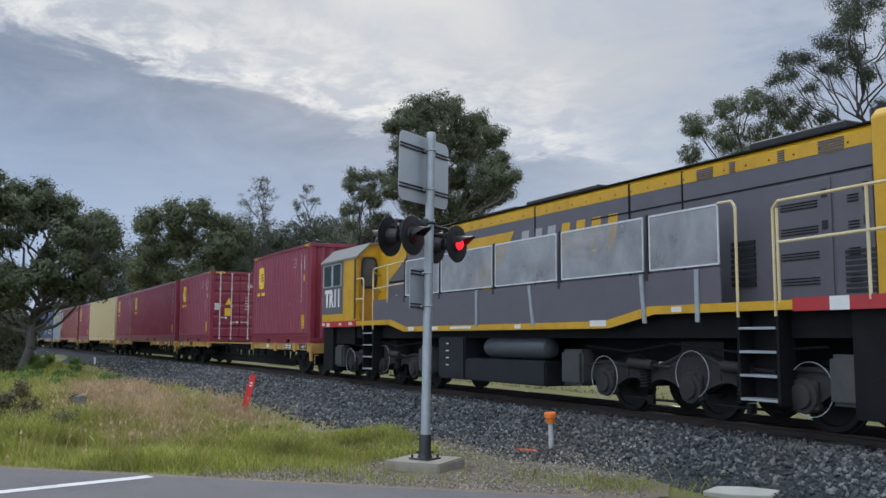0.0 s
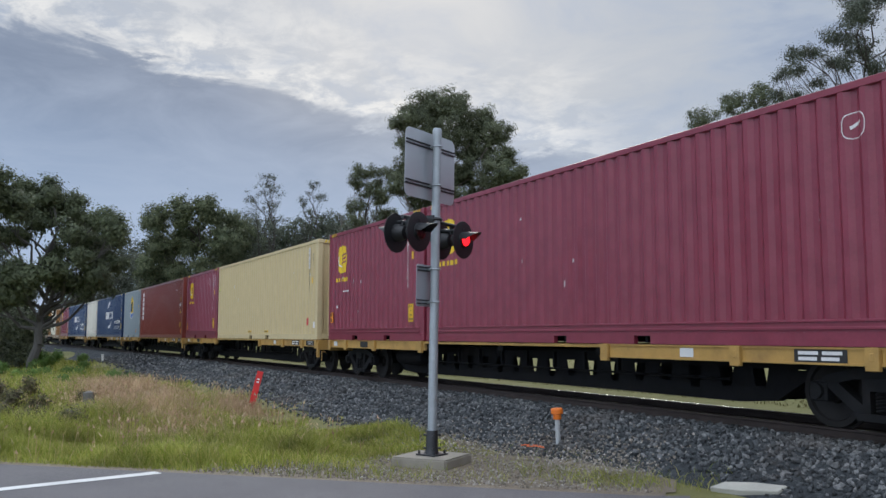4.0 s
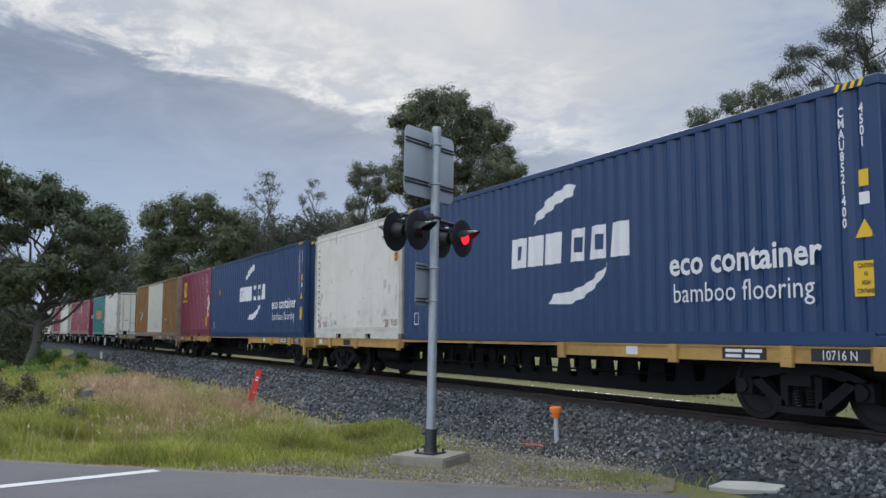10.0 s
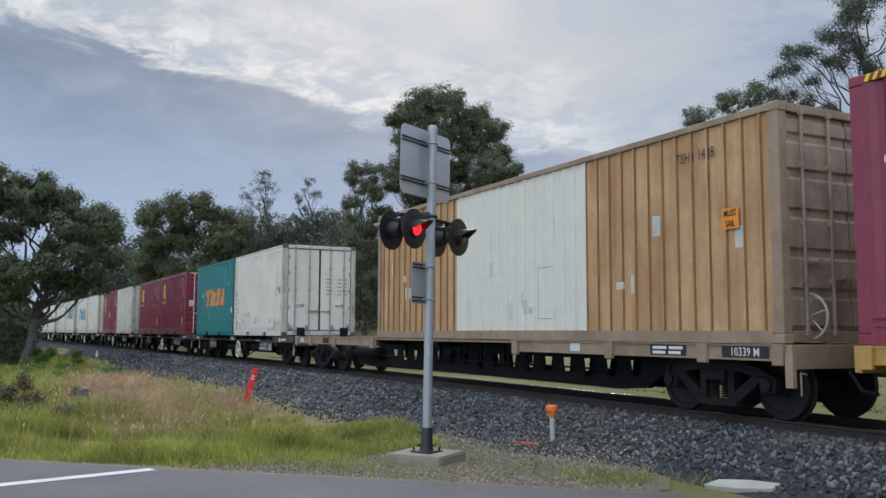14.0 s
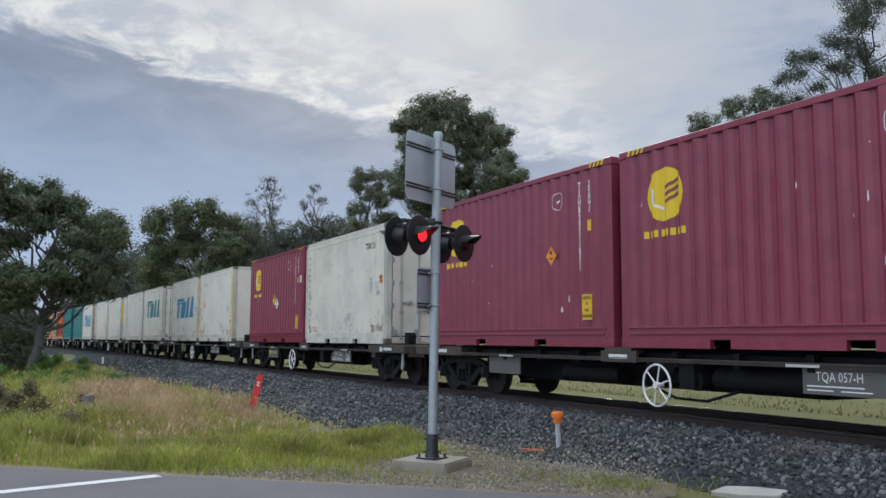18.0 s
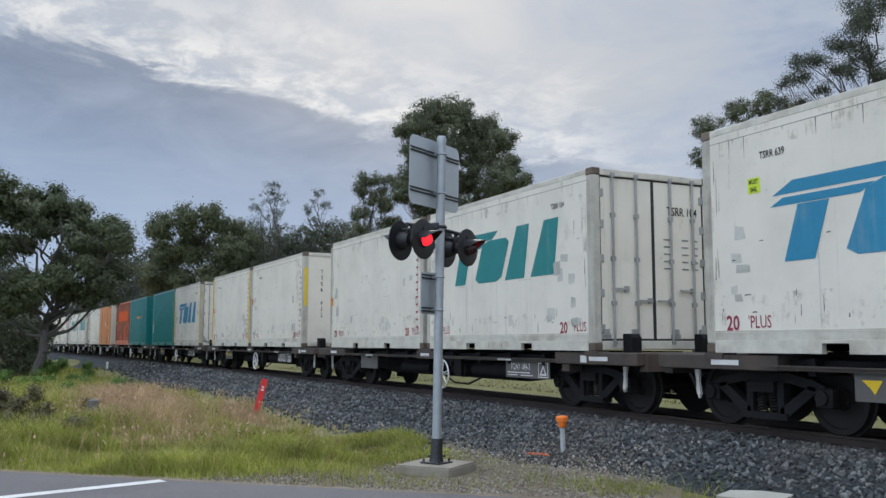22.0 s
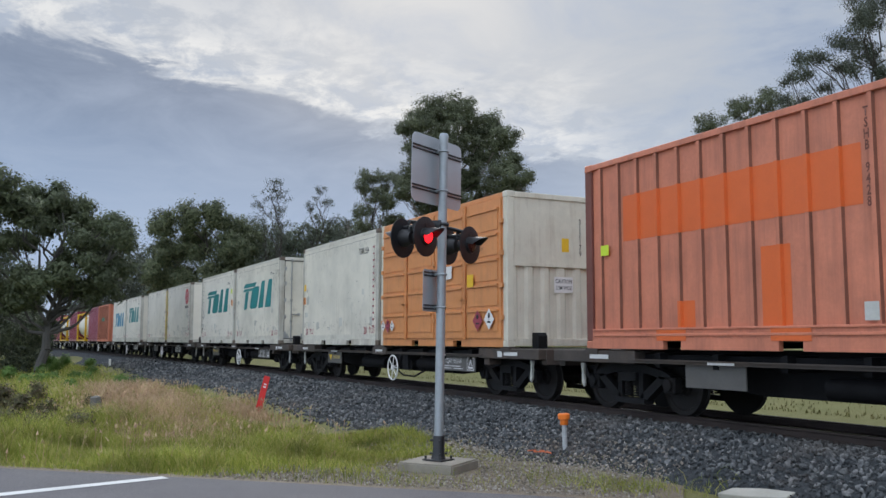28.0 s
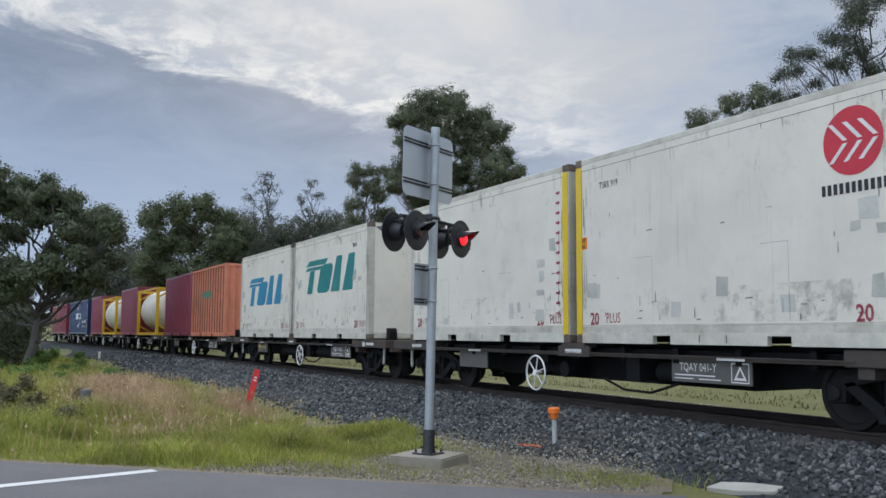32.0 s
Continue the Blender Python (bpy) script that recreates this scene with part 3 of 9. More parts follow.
TURF = speckled("turf", [(0.3, (0.095, 0.105, 0.032)), (0.5, (0.155, 0.15, 0.056)), (0.66, (0.215, 0.19, 0.085))], [(0.09, 0.45), (0.9, 0.3), (9.0, 0.25)])
ASPHALT = speckled("asphalt", [(0.3, (0.09, 0.087, 0.092)), (0.55, (0.138, 0.132, 0.136)), (0.7, (0.19, 0.18, 0.178))], [(0.6, 0.4), (20.0, 0.25), (160.0, 0.35)], 0.35, 220, 0.8)
GRAVEL = speckled("fine_gravel", [(0.3, (0.10, 0.085, 0.065)), (0.5, (0.22, 0.18, 0.13)), (0.7, (0.36, 0.31, 0.25))], [(1.2, 0.3), (30.0, 0.3), (110.0, 0.4)], 0.8, 90)
BALLASTBED = speckled("ballast_bed", [(0.32, (0.012, 0.013, 0.015)), (0.5, (0.036, 0.041, 0.044)), (0.68, (0.10, 0.105, 0.105))], [(0.5, 0.2), (11.0, 0.4), (32.0, 0.4)], 1.0, 18)
LINEPAINT = surface("road_line_paint", (0.62, 0.62, 0.60), 0.7, var=0.1, dirt=(0.25, 0.25, 0.25), dirt_amt=0.35, bump=0.3, bump_scale=120)


def grid_axis(lo, hi, near_lo, near_hi, fine, growth=1.25):
    a = list(np.arange(near_lo, near_hi + fine / 2, fine))
    step, v = fine, near_lo
    while v > lo:
        step *= growth
        v -= step
        a.insert(0, v)
    step, v = fine, near_hi
    while v < hi:
        step *= growth
        v += step
        a.append(v)
    return np.array(a)


def grid_mesh(name, X, Y, Z, material):
    ny, nx = X.shape
    v = np.stack([X, Y, Z], -1).reshape(-1, 3)
    i = np.arange(nx * ny).reshape(ny, nx)
    f = np.stack([i[:-1, :-1], i[:-1, 1:], i[1:, 1:], i[1:, :-1]], -1).reshape(-1, 4)
    me = from_arrays(name, v, f, material)
    me.polygons.foreach_set("use_smooth", [True] * len(me.polygons))
    return me


gx, gy = grid_axis(-4200, 4200, -60, 14, 0.5), grid_axis(-4200, 4200, -6, 30, 0.5)
GX, GY = np.meshgrid(gx, gy)
ground = new("ground", grid_mesh("ground", GX, GY, land(GX, GY), TURF))
tagged(ground, "grassy ground, green verge and climbing paddock", "ground", kind="structure")

# the road: it comes from the lower left and climbs to the crossing beyond the picture's edge
ROAD_P, ROAD_D = Vector((-10.6, 2.78)), Vector((0.675, 0.738)).normalized()
ROAD_N = Vector((ROAD_D.y, -ROAD_D.x))          # towards the camera


def road_strip(name, a0, a1, n0, n1, lift, material, nn=8, step=0.5):
    aa, bb = np.arange(a0, a1 + step, step), np.linspace(n0, n1, nn)
    A, N = np.meshgrid(aa, bb)
    X = ROAD_P.x + ROAD_D.x * A + ROAD_N.x * N
    Y = ROAD_P.y + ROAD_D.y * A + ROAD_N.y * N
    return new(name, grid_mesh(name, X, Y, land(X, Y) + lift, material))


road = tagged(road_strip("road", -60, 4.7, 0.0, 7.4, 0.035, ASPHALT, 16), "grey asphalt road with worn surface", "road", kind="structure")
shoulder = tagged(road_strip("road_shoulder", -60, 4.7, -0.30, 0.02, 0.018, GRAVEL, 4, 0.25), "narrow gravel road shoulder", "shoulder", kind="structure")
toe = tagged(road_strip("toe_gravel", -0.9, 4.7, -2.6, -0.25, 0.014, GRAVEL, 8, 0.25), "brown gravel between road and ballast", "gravel", kind="structure")
bm = B()
p0, p1 = Vector((-11.38, 1.83)), Vector((-10.39, -1.82))
dd = (p1 - p0).normalized()
nn = Vector((-dd.y, dd.x)) * 0.105
vs = []
for i in range(9):
    c = p0.lerp(p1, i / 8)
    vs.append([bm.verts.new((q.x, q.y, land1(q.x, q.y) + 0.040)) for q in (c - nn, c + nn)])
for a, b in zip(vs, vs[1:]):
    bm.faces.new((a[0], b[0], b[1], a[1]))
part("stop_line", bm, LINEPAINT, road, "painted white stop line")

# ------------------------------------------------------------ the railway
S_LEFT, S_RIGHT = -420.0, 420.0


def along_track(s0, s1, step):
    out = [s0]
    while out[-1] < s1:
        out.append(min(s1, out[-1] + step))
    return out


def sweep(name, prof, s0, s1, material, step=8.0):
    """A section (off, z) drawn along the track."""
    ss = along_track(s0, s1, step)
    V, F, n = [], [], len(prof)
    for s in ss:
        for o, z in prof:
            V.append(tuple(on_track(s, o, z)[0]))
    for i in range(len(ss) - 1):
        for j in range(n):
            a, b = i * n + j, i * n + (j + 1) % n
            F.append((a, a + n, b + n, b))
    F.append(tuple(range(n))[::-1])
    F.append(tuple(range((len(ss) - 1) * n, len(ss) * n)))
    return from_arrays(name, V, F, material)


def rail_profile(c, top):
    return [(c + o, top + z) for o, z in ((-0.055, -0.13), (0.055, -0.13), (0.055, -0.118), (0.009, -0.10), (0.009, -0.035), (0.031, -0.026), (0.031, -0.002), (0.024, 0.0), (-0.024, 0.0), (-0.031, -0.002), (-0.031, -0.026), (-0.009, -0.035), (-0.009, -0.10), (-0.055, -0.118))]


for side in (-1, 1):
    r = new("rail", sweep("rail", rail_profile(side * 0.5645, RZ), S_LEFT, S_RIGHT, RAILSIDE, 6.0))
    tagged(r, "long steel rail with rusty sides", "rail", "rails of the track", "structure")
    crown = [(-0.025, RZ + 0.0004), (-0.020, RZ + 0.0028), (0.0, RZ + 0.0042), (0.020, RZ + 0.0028), (0.025, RZ + 0.0004)]
    part("running_surface", sweep("running_surface", [(side * 0.5645 + o, z) for o, z in crown], S_LEFT, S_RIGHT, TREAD, 6.0), None, r, "shiny worn rail head")

BED_PROF = [(-4.35, -0.05), (-3.9, 0.02), (-3.1, 0.20), (-2.2, 0.40), (-1.55, 0.50), (-0.75, 0.50), (0.0, 0.49), (0.75, 0.50), (1.55, 0.50), (2.6, 0.36), (3.6, 0.20), (3.6, -0.3), (-4.35, -0.3)]


def toe_shift(s):
    """How far the foot of the bank is drawn in: it steepens towards the crossing."""
    return 1.45 * smooth01((np.asarray(s, float) + 16.0) / 7.5)


def bed_z(d, s=-30.0):
    """Height of the ballast at d from the centre line, s along the track."""
    d = np.asarray(d, float)
    pull = toe_shift(s)
    # the slope below the shoulder is squeezed by the pull
    e = np.where(d < -1.55, -1.55 + (d + 1.55) * 2.8 / (2.8 - pull), d)
    return np.interp(e, [p[0] for p in BED_PROF[:11]], [p[1] for p in BED_PROF[:11]])


def ballast_mesh():
    ss = np.array(along_track(S_LEFT, -40, 6.0)[:-1] + along_track(-40, 8, 0.5)[:-1] + along_track(8, S_RIGHT, 6.0))
    V = []
    for s in ss:
        f = (2.8 - float(toe_shift(s))) / 2.8
        for o, z in BED_PROF:
            V.append(tuple(on_track(s, -1.55 + (o + 1.55) * f if o < -1.55 else o, z)[0]))
    n, F = len(BED_PROF), []
    for i in range(len(ss) - 1):
        for j in range(n):
            a, b = i * n + j, i * n + (j + 1) % n
            F.append((a, a + n, b + n, b))
    return from_arrays("ballast", V, F, BALLASTBED)


bed = tagged(new("ballast", ballast_mesh()), "bank of dark grey crushed-stone ballast under the track", "ballast", kind="structure")


ICO_V = np.array([(0, 0, 1.0)] + [(0.894 * math.cos(t), 0.894 * math.sin(t), 0.447) for t in (2 * math.pi * i / 5 for i in range(5))]
                 + [(0.894 * math.cos(t), 0.894 * math.sin(t), -0.447) for t in (2 * math.pi * (i + 0.5) / 5 for i in range(5))] + [(0, 0, -1.0)])
ICO_F = np.array([(0, 1 + i, 1 + (i + 1) % 5) for i in range(5)] + [(1 + i, 6 + i, 1 + (i + 1) % 5) for i in range(5)]
                 + [(1 + (i + 1) % 5, 6 + i, 6 + (i + 1) % 5) for i in range(5)] + [(11, 6 + (i + 1) % 5, 6 + i) for i in range(5)])


def random_turns(n, rng):
    q = rng.normal(size=(n, 4))
    q /= np.linalg.norm(q, axis=1, keepdims=True)
    w, x, y, z = q.T
    return np.stack([np.stack([1 - 2 * (y * y + z * z), 2 * (x * y - z * w), 2 * (x * z + y * w)], -1),
                     np.stack([2 * (x * y + z * w), 1 - 2 * (x * x + z * z), 2 * (y * z - x * w)], -1),
                     np.stack([2 * (x * z - y * w), 2 * (y * z + x * w), 1 - 2 * (x * x + y * y)], -1)], 1)


def stones(name, P, size, material, rng):
    n = len(P)
    shape = ICO_V[None] * rng.uniform(0.5, 1.2, (n, 12, 1)) * rng.uniform(0.5, 1.2, (n, 1, 3)) * size[:, None, None]
    V = np.einsum("nij,nkj->nki", random_turns(n, rng), shape) + P[:, None, :]
    F = ICO_F[None] + (np.arange(n) * 12)[:, None, None]
    return from_arrays(name, V.reshape(-1, 3), F.reshape(-1, 3), material)


def island_stone(name, cols):
    m = bpy.data.materials.new(name)
    m.use_nodes = True
    nt = m.node_tree
    bsdf = nt.nodes["Principled BSDF"]
    geo, tc = nt.nodes.new("ShaderNodeNewGeometry"), nt.nodes.new("ShaderNodeTexCoord")
    c = ramp(nt, geo.outputs["Random Per Island"], [(i / (len(cols) - 1), cc) for i, cc in enumerate(cols)])
    c = mix(nt, 1.0, c, ramp(nt, noise_tex(nt, tc.outputs["Object"], 38.0, 4.0), [(0.3, 0.65), (0.7, 1.3)]), "MULTIPLY")
    c = mix(nt, ramp(nt, noise_tex(nt, tc.outputs["Object"], 0.8, 3.0), [(0.5, 0.0), (0.75, 0.35)]), c, (0.12, 0.095, 0.075))
    link(nt, c, bsdf.inputs["Base Color"])
    bsdf.inputs["Roughness"].default_value = 0.75
    return m


STONE = island_stone("bluestone", [(0.016, 0.019, 0.021), (0.036, 0.041, 0.044), (0.060, 0.065, 0.067), (0.098, 0.103, 0.104), (0.20, 0.20, 0.195)])


def scatter_ballast():
    rng = np.random.default_rng(5)
    Ps, Ss = [], []
    for s0, s1, dens, size in ((-14.5, -3.5, 460, 0.036), (-22, -14.5, 300, 0.040), (-36, -22, 150, 0.050), (-60, -36, 45, 0.070)):
        n = int((s1 - s0) * 3.75 * dens)
        s, d = rng.uniform(s0, s1, n), -0.62 - 3.7 * rng.uniform(0, 1, n) ** 0.9
        foot = -3.65 + toe_shift(s) * 0.98
        thin = (d < foot) & (rng.uniform(0, 1, n) < 0.55 + (foot - d) * 1.2)
        s, d = s[~thin], d[~thin]
        clear = (np.abs(np.abs(d) - 0.5645) > 0.10)
        s, d = s[clear], d[clear]
        free = np.hypot((s + 6.93) * 0.45, bend_y(s) + d - 6.97 - 0.27 * (s + 6.93)) > 0.16
        s, d = s[free], d[free]
        y = bend_y(s) + d
        sz = size * rng.uniform(0.55, 1.25, len(s))
        z = np.maximum(bed_z(d, s), land(s, y)) + sz * rng.uniform(-0.1, 0.65, len(s))
        Ps.append(np.stack([s, y, z], -1))
        Ss.append(sz)
    return stones("loose_ballast", np.concatenate(Ps), np.concatenate(Ss), STONE, rng)


tagged(new("loose_ballast", scatter_ballast()), "loose angular bluestone lumps on the railway bank", "stones", kind="stuff")

# pale pebbles by the mast and along the toe of the bank
rng = np.random.default_rng(8)
n = 4500
px_ = rng.uniform(-13.5, -8.3, n)
d_ = rng.normal(-3.75, 0.45, n) + 0.75 * toe_shift(px_)
py_ = bend_y(px_) + d_
sz_ = rng.uniform(0.008, 0.028, n)
PEBBLE = island_stone("pebble", [(0.12, 0.10, 0.08), (0.19, 0.16, 0.125), (0.26, 0.225, 0.18), (0.38, 0.35, 0.31)])
tagged(new("pebbles", stones("pebbles", np.stack([px_, py_, np.maximum(land(px_, py_), bed_z(d_, px_)) + sz_ * 0.4], -1), sz_, PEBBLE, rng)), "pale brown pebbles scattered at the foot of the bank", "pebbles", kind="stuff")

# mixed gravel between the road's edge and the bank
n = 6500
a_, o_ = rng.uniform(-1.0, 4.6, n), rng.uniform(-2.3, -0.22, n)
px_, py_ = ROAD_P.x + ROAD_D.x * a_ + ROAD_N.x * o_, ROAD_P.y + ROAD_D.y * a_ + ROAD_N.y * o_
clear_ = np.hypot(px_ + 10.70, py_ - 5.19) > 0.6
px_, py_ = px_[clear_], py_[clear_]
sz_ = rng.uniform(0.007, 0.024, len(px_))
tagged(new("gravel_stones", stones("gravel_stones", np.stack([px_, py_, land(px_, py_) + 0.014 + sz_ * 0.3], -1), sz_, PEBBLE, rng)), "mixed pale and dark gravel beside the road", "gravel", kind="stuff")

# sleepers half buried in the stone
sl = mesh_of("sleeper", (lambda b: (box(b, -0.11, 0.11, -1.0, 1.0, -0.12, 0.0), b)[1])(B()), WEATHERED)
sleepers = tagged(new("sleepers"), "row of dark sleepers under the rails", "sleepers", kind="structure")
for i in range(90):
    s = 8.0 - 0.68 * i
    ob = new("sleeper", sl)
    p, h = on_track(s, 0.0, RZ - 0.135)
    ob.parent, ob.matrix_basis = sleepers, Matrix.Translation(p) @ Matrix.Rotation(h, 4, "Z")


# the road over the rails, beyond the bank's end
cx_, cy_ = np.meshgrid(np.linspace(-3.6, 3.4, 8), np.linspace(1.5, 17.0, 40))
lift_ = np.interp(cy_ - TRACK_Y, [-7.5, -4.5, -1.6, 1.6, 4.5, 7.5], [0.0, 0.25, RZ - 0.02, RZ - 0.02, RZ + 0.1, RZ + 0.2])
crossing = tagged(new("crossing_road", grid_mesh("crossing_road", cx_, cy_, np.maximum(lift_, land(cx_, cy_) + 0.03), ASPHALT)), "asphalt road surface over the level crossing", "road", kind="structure")


# ------------------------------------------------------------ grass
def blades(name, P, height, width, material, rng, lean=0.35):
    """Blades of grass: three-cornered leaves, each bent once."""
    n = len(P)
    a = rng.uniform(0, 2 * math.pi, n)
    side = np.stack([np.cos(a), np.sin(a), np.zeros(n)], -1) * width[:, None] / 2
    b = rng.uniform(0, 2 * math.pi, n)
    bend = np.stack([np.cos(b), np.sin(b), np.zeros(n)], -1) * (height * lean * rng.uniform(0.2, 1.6, n))[:, None]
    up = np.stack([np.zeros(n), np.zeros(n), height], -1)
    V = np.stack([P - side, P + side, P + up * 0.6 + bend * 0.35 + side * 0.7, P + up * 0.6 + bend * 0.35 - side * 0.7, P + up + bend], 1)
    o = (np.arange(n) * 5)[:, None]
    F4 = np.concatenate([o, o + 1, o + 2, o + 3], 1)
    F3 = np.concatenate([o + 3, o + 2, o + 4], 1)
    return from_arrays(name, V.reshape(-1, 3), F4.tolist() + F3.tolist(), material)


def seed_heads(P, height, size, rng):
    """Nodding seed heads on thin stalks."""
    n = len(P)
    b = rng.uniform(0, 2 * math.pi, n)
    tip = P + np.stack([np.cos(b) * height * 0.2, np.sin(b) * height * 0.2, height], -1)
    w = np.stack([-np.sin(b), np.cos(b), np.zeros(n)], -1)
    V = np.stack([P - w * 0.004, P + w * 0.004, tip + w * 0.003, tip - w * 0.003,
                  tip - w * size[:, None] * 0.35, tip + w * size[:, None] * 0.35, tip + np.stack([np.cos(b) * size, np.sin(b) * size, size * 1.1], -1)], 1)
    o = (np.arange(n) * 7)[:, None]
    return V.reshape(-1, 3), np.concatenate([o, o + 1, o + 2, o + 3], 1).tolist() + np.concatenate([o + 4, o + 5, o + 6], 1).tolist()


def verge_points(n, x0, x1, rng, power=1.0):
    """Random places between the road's edge and the foot of the bank."""
    x = x1 - (x1 - x0) * rng.uniform(0, 1, n) ** power
    a = (x - ROAD_P.x) / ROAD_D.x
    y_edge = ROAD_P.y + ROAD_D.y * a + 0.28
    y_edge = np.maximum(y_edge, -4.0 - 0 * x)
    toe = bend_y(x) - 4.0 + 0.2 * np.sin(x * 1.7) + 1.1 * toe_shift(x)
    y = y_edge + (toe - y_edge) * rng.uniform(0, 1, n)
    ok = toe > y_edge + 0.05
    return x[ok], y[ok]


def clump(x, y, s, seed=0.0):
    return 0.5 + 0.25 * (np.sin(x * s + seed) * np.cos(y * s * 1.3 + seed * 2) + np.sin((x + y) * s * 0.7 + 1.3 + seed) + np.sin((x - y) * s * 2.3 + seed))


def is_dry(x, y):
    """Where the grass has gone to straw: a tongue between the bank and the road."""
    tongue = np.exp(-(((x + 25.0) / 9.0) ** 2 + ((y - 3.1 + 0.03 * (x + 25)) / 1.45) ** 2) * 1.1)
    return np.maximum(tongue, 0.75 * np.exp(-(((x + 20.3) / 2.6) ** 2 + ((y - 4.9) / 0.7) ** 2)))


def grow_verge():
    rng = np.random.default_rng(11)
    for nm, lab, m, want in (("grass", "lush green verge grass with seed heads", GRASS, 0), ("dry_grass", "pinkish dry grass gone to seed", STRAW, 1)):
        allP, allH, allW = [], [], []
        for n, x0, x1, w in ((84000, -20, -8.8, 0.011), (36000, -36, -20, 0.017), (16000, -75, -36, 0.035)):
            x, y = verge_points(n, x0, x1, rng)
            dry = is_dry(x, y) + rng.normal(0, 0.16, len(x)) > 0.46
            k = dry if want else ~dry
            x, y = x[k], y[k]
            h = (0.08 + 0.30 * np.clip(clump(x, y, 1.1), 0, 1) ** 1.4) * rng.uniform(0.5, 1.25, len(x))
            h *= 1 - 0.62 * smooth01((y - bend_y(x) + 5.6) / 1.0)
            a = (x - ROAD_P.x) / ROAD_D.x
            from_road = (y - (ROAD_P.y + ROAD_D.y * a)) * 0.675
            h *= 0.45 + 0.55 * smooth01((from_road - 0.25) / 1.3)
            h *= 1.3 - 0.45 * smooth01((x + 12.5) / 1.2)
            if want:
                h = 0.12 + h * 0.8
            keep = rng.uniform(0, 1, len(x)) < np.where(x > -11.3, 0.10, np.where(x > -12.2, 0.30 + 0.5 * smooth01((from_road - 0.1) / 0.8) * (-11.3 - x) / 0.9, 1.0))
            x, y, h = x[keep], y[keep], h[keep]
            allP.append(np.stack([x, y, np.maximum(land(x, y), bed_z(y - bend_y(x), x)) - 0.01], -1))
            allH.append(h)
            allW.append(w * rng.uniform(0.6, 1.4, len(x)))
        P, H, W = np.concatenate(allP), np.concatenate(allH), np.concatenate(allW)
        tagged(new(nm, blades(nm, P, H, W, m, rng, 0.75)), lab, "grass", kind="stuff")
    x, y = verge_points(20000, -40, -13.0, rng)
    k = rng.uniform(0, 1, len(x)) < 0.06 + 0.7 * is_dry(x, y)
    x, y = x[k], y[k]
    V, F = seed_heads(np.stack([x, y, land(x, y)], -1), rng.uniform(0.14, 0.36, len(x)), rng.uniform(0.03, 0.07, len(x)), rng)
    tagged(new("seed_heads", from_arrays("seed_heads", V, F, STRAW)), "straw-coloured nodding grass seed heads", "grass", kind="stuff")
    # paddock tussocks beyond the track, and thin grass at its far edge
    n = 14000
    x, d = rng.uniform(-45, 4, n), 3.7 + 20 * rng.uniform(0, 1, n) ** 2.2
    y = bend_y(x) + d
    tagged(new("paddock_grass", blades("paddock_grass", np.stack([x, y, land(x, y) - 0.01], -1), rng.uniform(0.03, 0.09, n), rng.uniform(0.012, 0.035, n), PADDOCK, rng)), "yellow-green paddock grass beyond the track", "grass", kind="stuff")
    # tufts that grow in the foot of the bank on the crossing side
    xs, ys = [], []
    for cx, cy, sp, k in ((-9.3, 6.0, 0.35, 90), (-8.9, 6.2, 0.35, 220), (-9.9, 6.0, 0.4, 60), (-8.4, 6.35, 0.28, 330), (-10.6, 5.9, 0.4, 50), (-8.0, 6.6, 0.22, 150), (-9.4, 5.3, 0.4, 70), (-11.6, 4.0, 0.35, 420), (-12.0, 4.6, 0.4, 320), (-7.45, 6.9, 0.16, 50), (-10.3, 4.3, 0.5, 140), (-9.2, 5.0, 0.4, 70)):
        xs.append(rng.normal(cx, sp, k))
        ys.append(rng.normal(cy, sp * 0.7, k))
    x, y = np.concatenate(xs), np.concatenate(ys)
    a = (x - ROAD_P.x) / ROAD_D.x
    k = y > ROAD_P.y + ROAD_D.y / ROAD_D.x * (x - ROAD_P.x) + 0.35
    x, y = x[k], y[k]
    tagged(new("grass_tufts", blades("grass_tufts", np.stack([x, y, np.maximum(land(x, y), bed_z(y - bend_y(x), x)) - 0.01], -1), rng.uniform(0.04, 0.20, len(x)), rng.uniform(0.005, 0.010, len(x)), GRASS, rng, 1.1)), "sparse grass tufts in the stones", "grass", kind="stuff")


grow_verge()


# ------------------------------------------------------------ trees
def branch(bm, p, q, r0, r1, rng, seg=7, bends=3):
    """A limb from p to q with a few crooked bends; returns its joints."""
    pts = [Vector(p)]
    L = (Vector(q) - Vector(p)).length
    for i in range(1, bends + 1):
        t = i / bends
        w = 0.07 * L * math.sin(math.pi * t)
        pts.append(Vector(p).lerp(Vector(q), t) + Vector(rng.normal(0, w, 3)) - Vector((0, 0, 0.10 * L * math.sin(math.pi * t))))
    for i in range(bends):
        rod(bm, pts[i], pts[i + 1], r0 + (r1 - r0) * i / bends, seg, r0 + (r1 - r0) * (i + 1) / bends)
    return pts


def sprays(masses, rng, spray=0.42, fill=1.0):
    """Breaks each leafy mass (centre, radius) into many small sprays, mostly near its upper and outer skin."""
    C, R, home = [], [], []
    for k, (c, r) in enumerate(masses):
        n = max(5, int(fill * 13 * (r / spray) ** 1.7 * 0.42))
        d = rng.normal(size=(n, 3))
        d /= np.linalg.norm(d, axis=1, keepdims=True)
        low = d[:, 2] < -0.25
        d[low, 2] *= 0.8
        rad = r * rng.uniform(0.12, 1.0, n) ** 0.45 * rng.uniform(0.85, 1.18, n)
        P = np.array(c) + d * rad[:, None] * np.array([1.0, 1.0, 0.95])
        C.append(P)
        R.append(spray * rng.uniform(0.45, 1.15, n))
        home += [k] * n
    return np.concatenate(C), np.concatenate(R), home


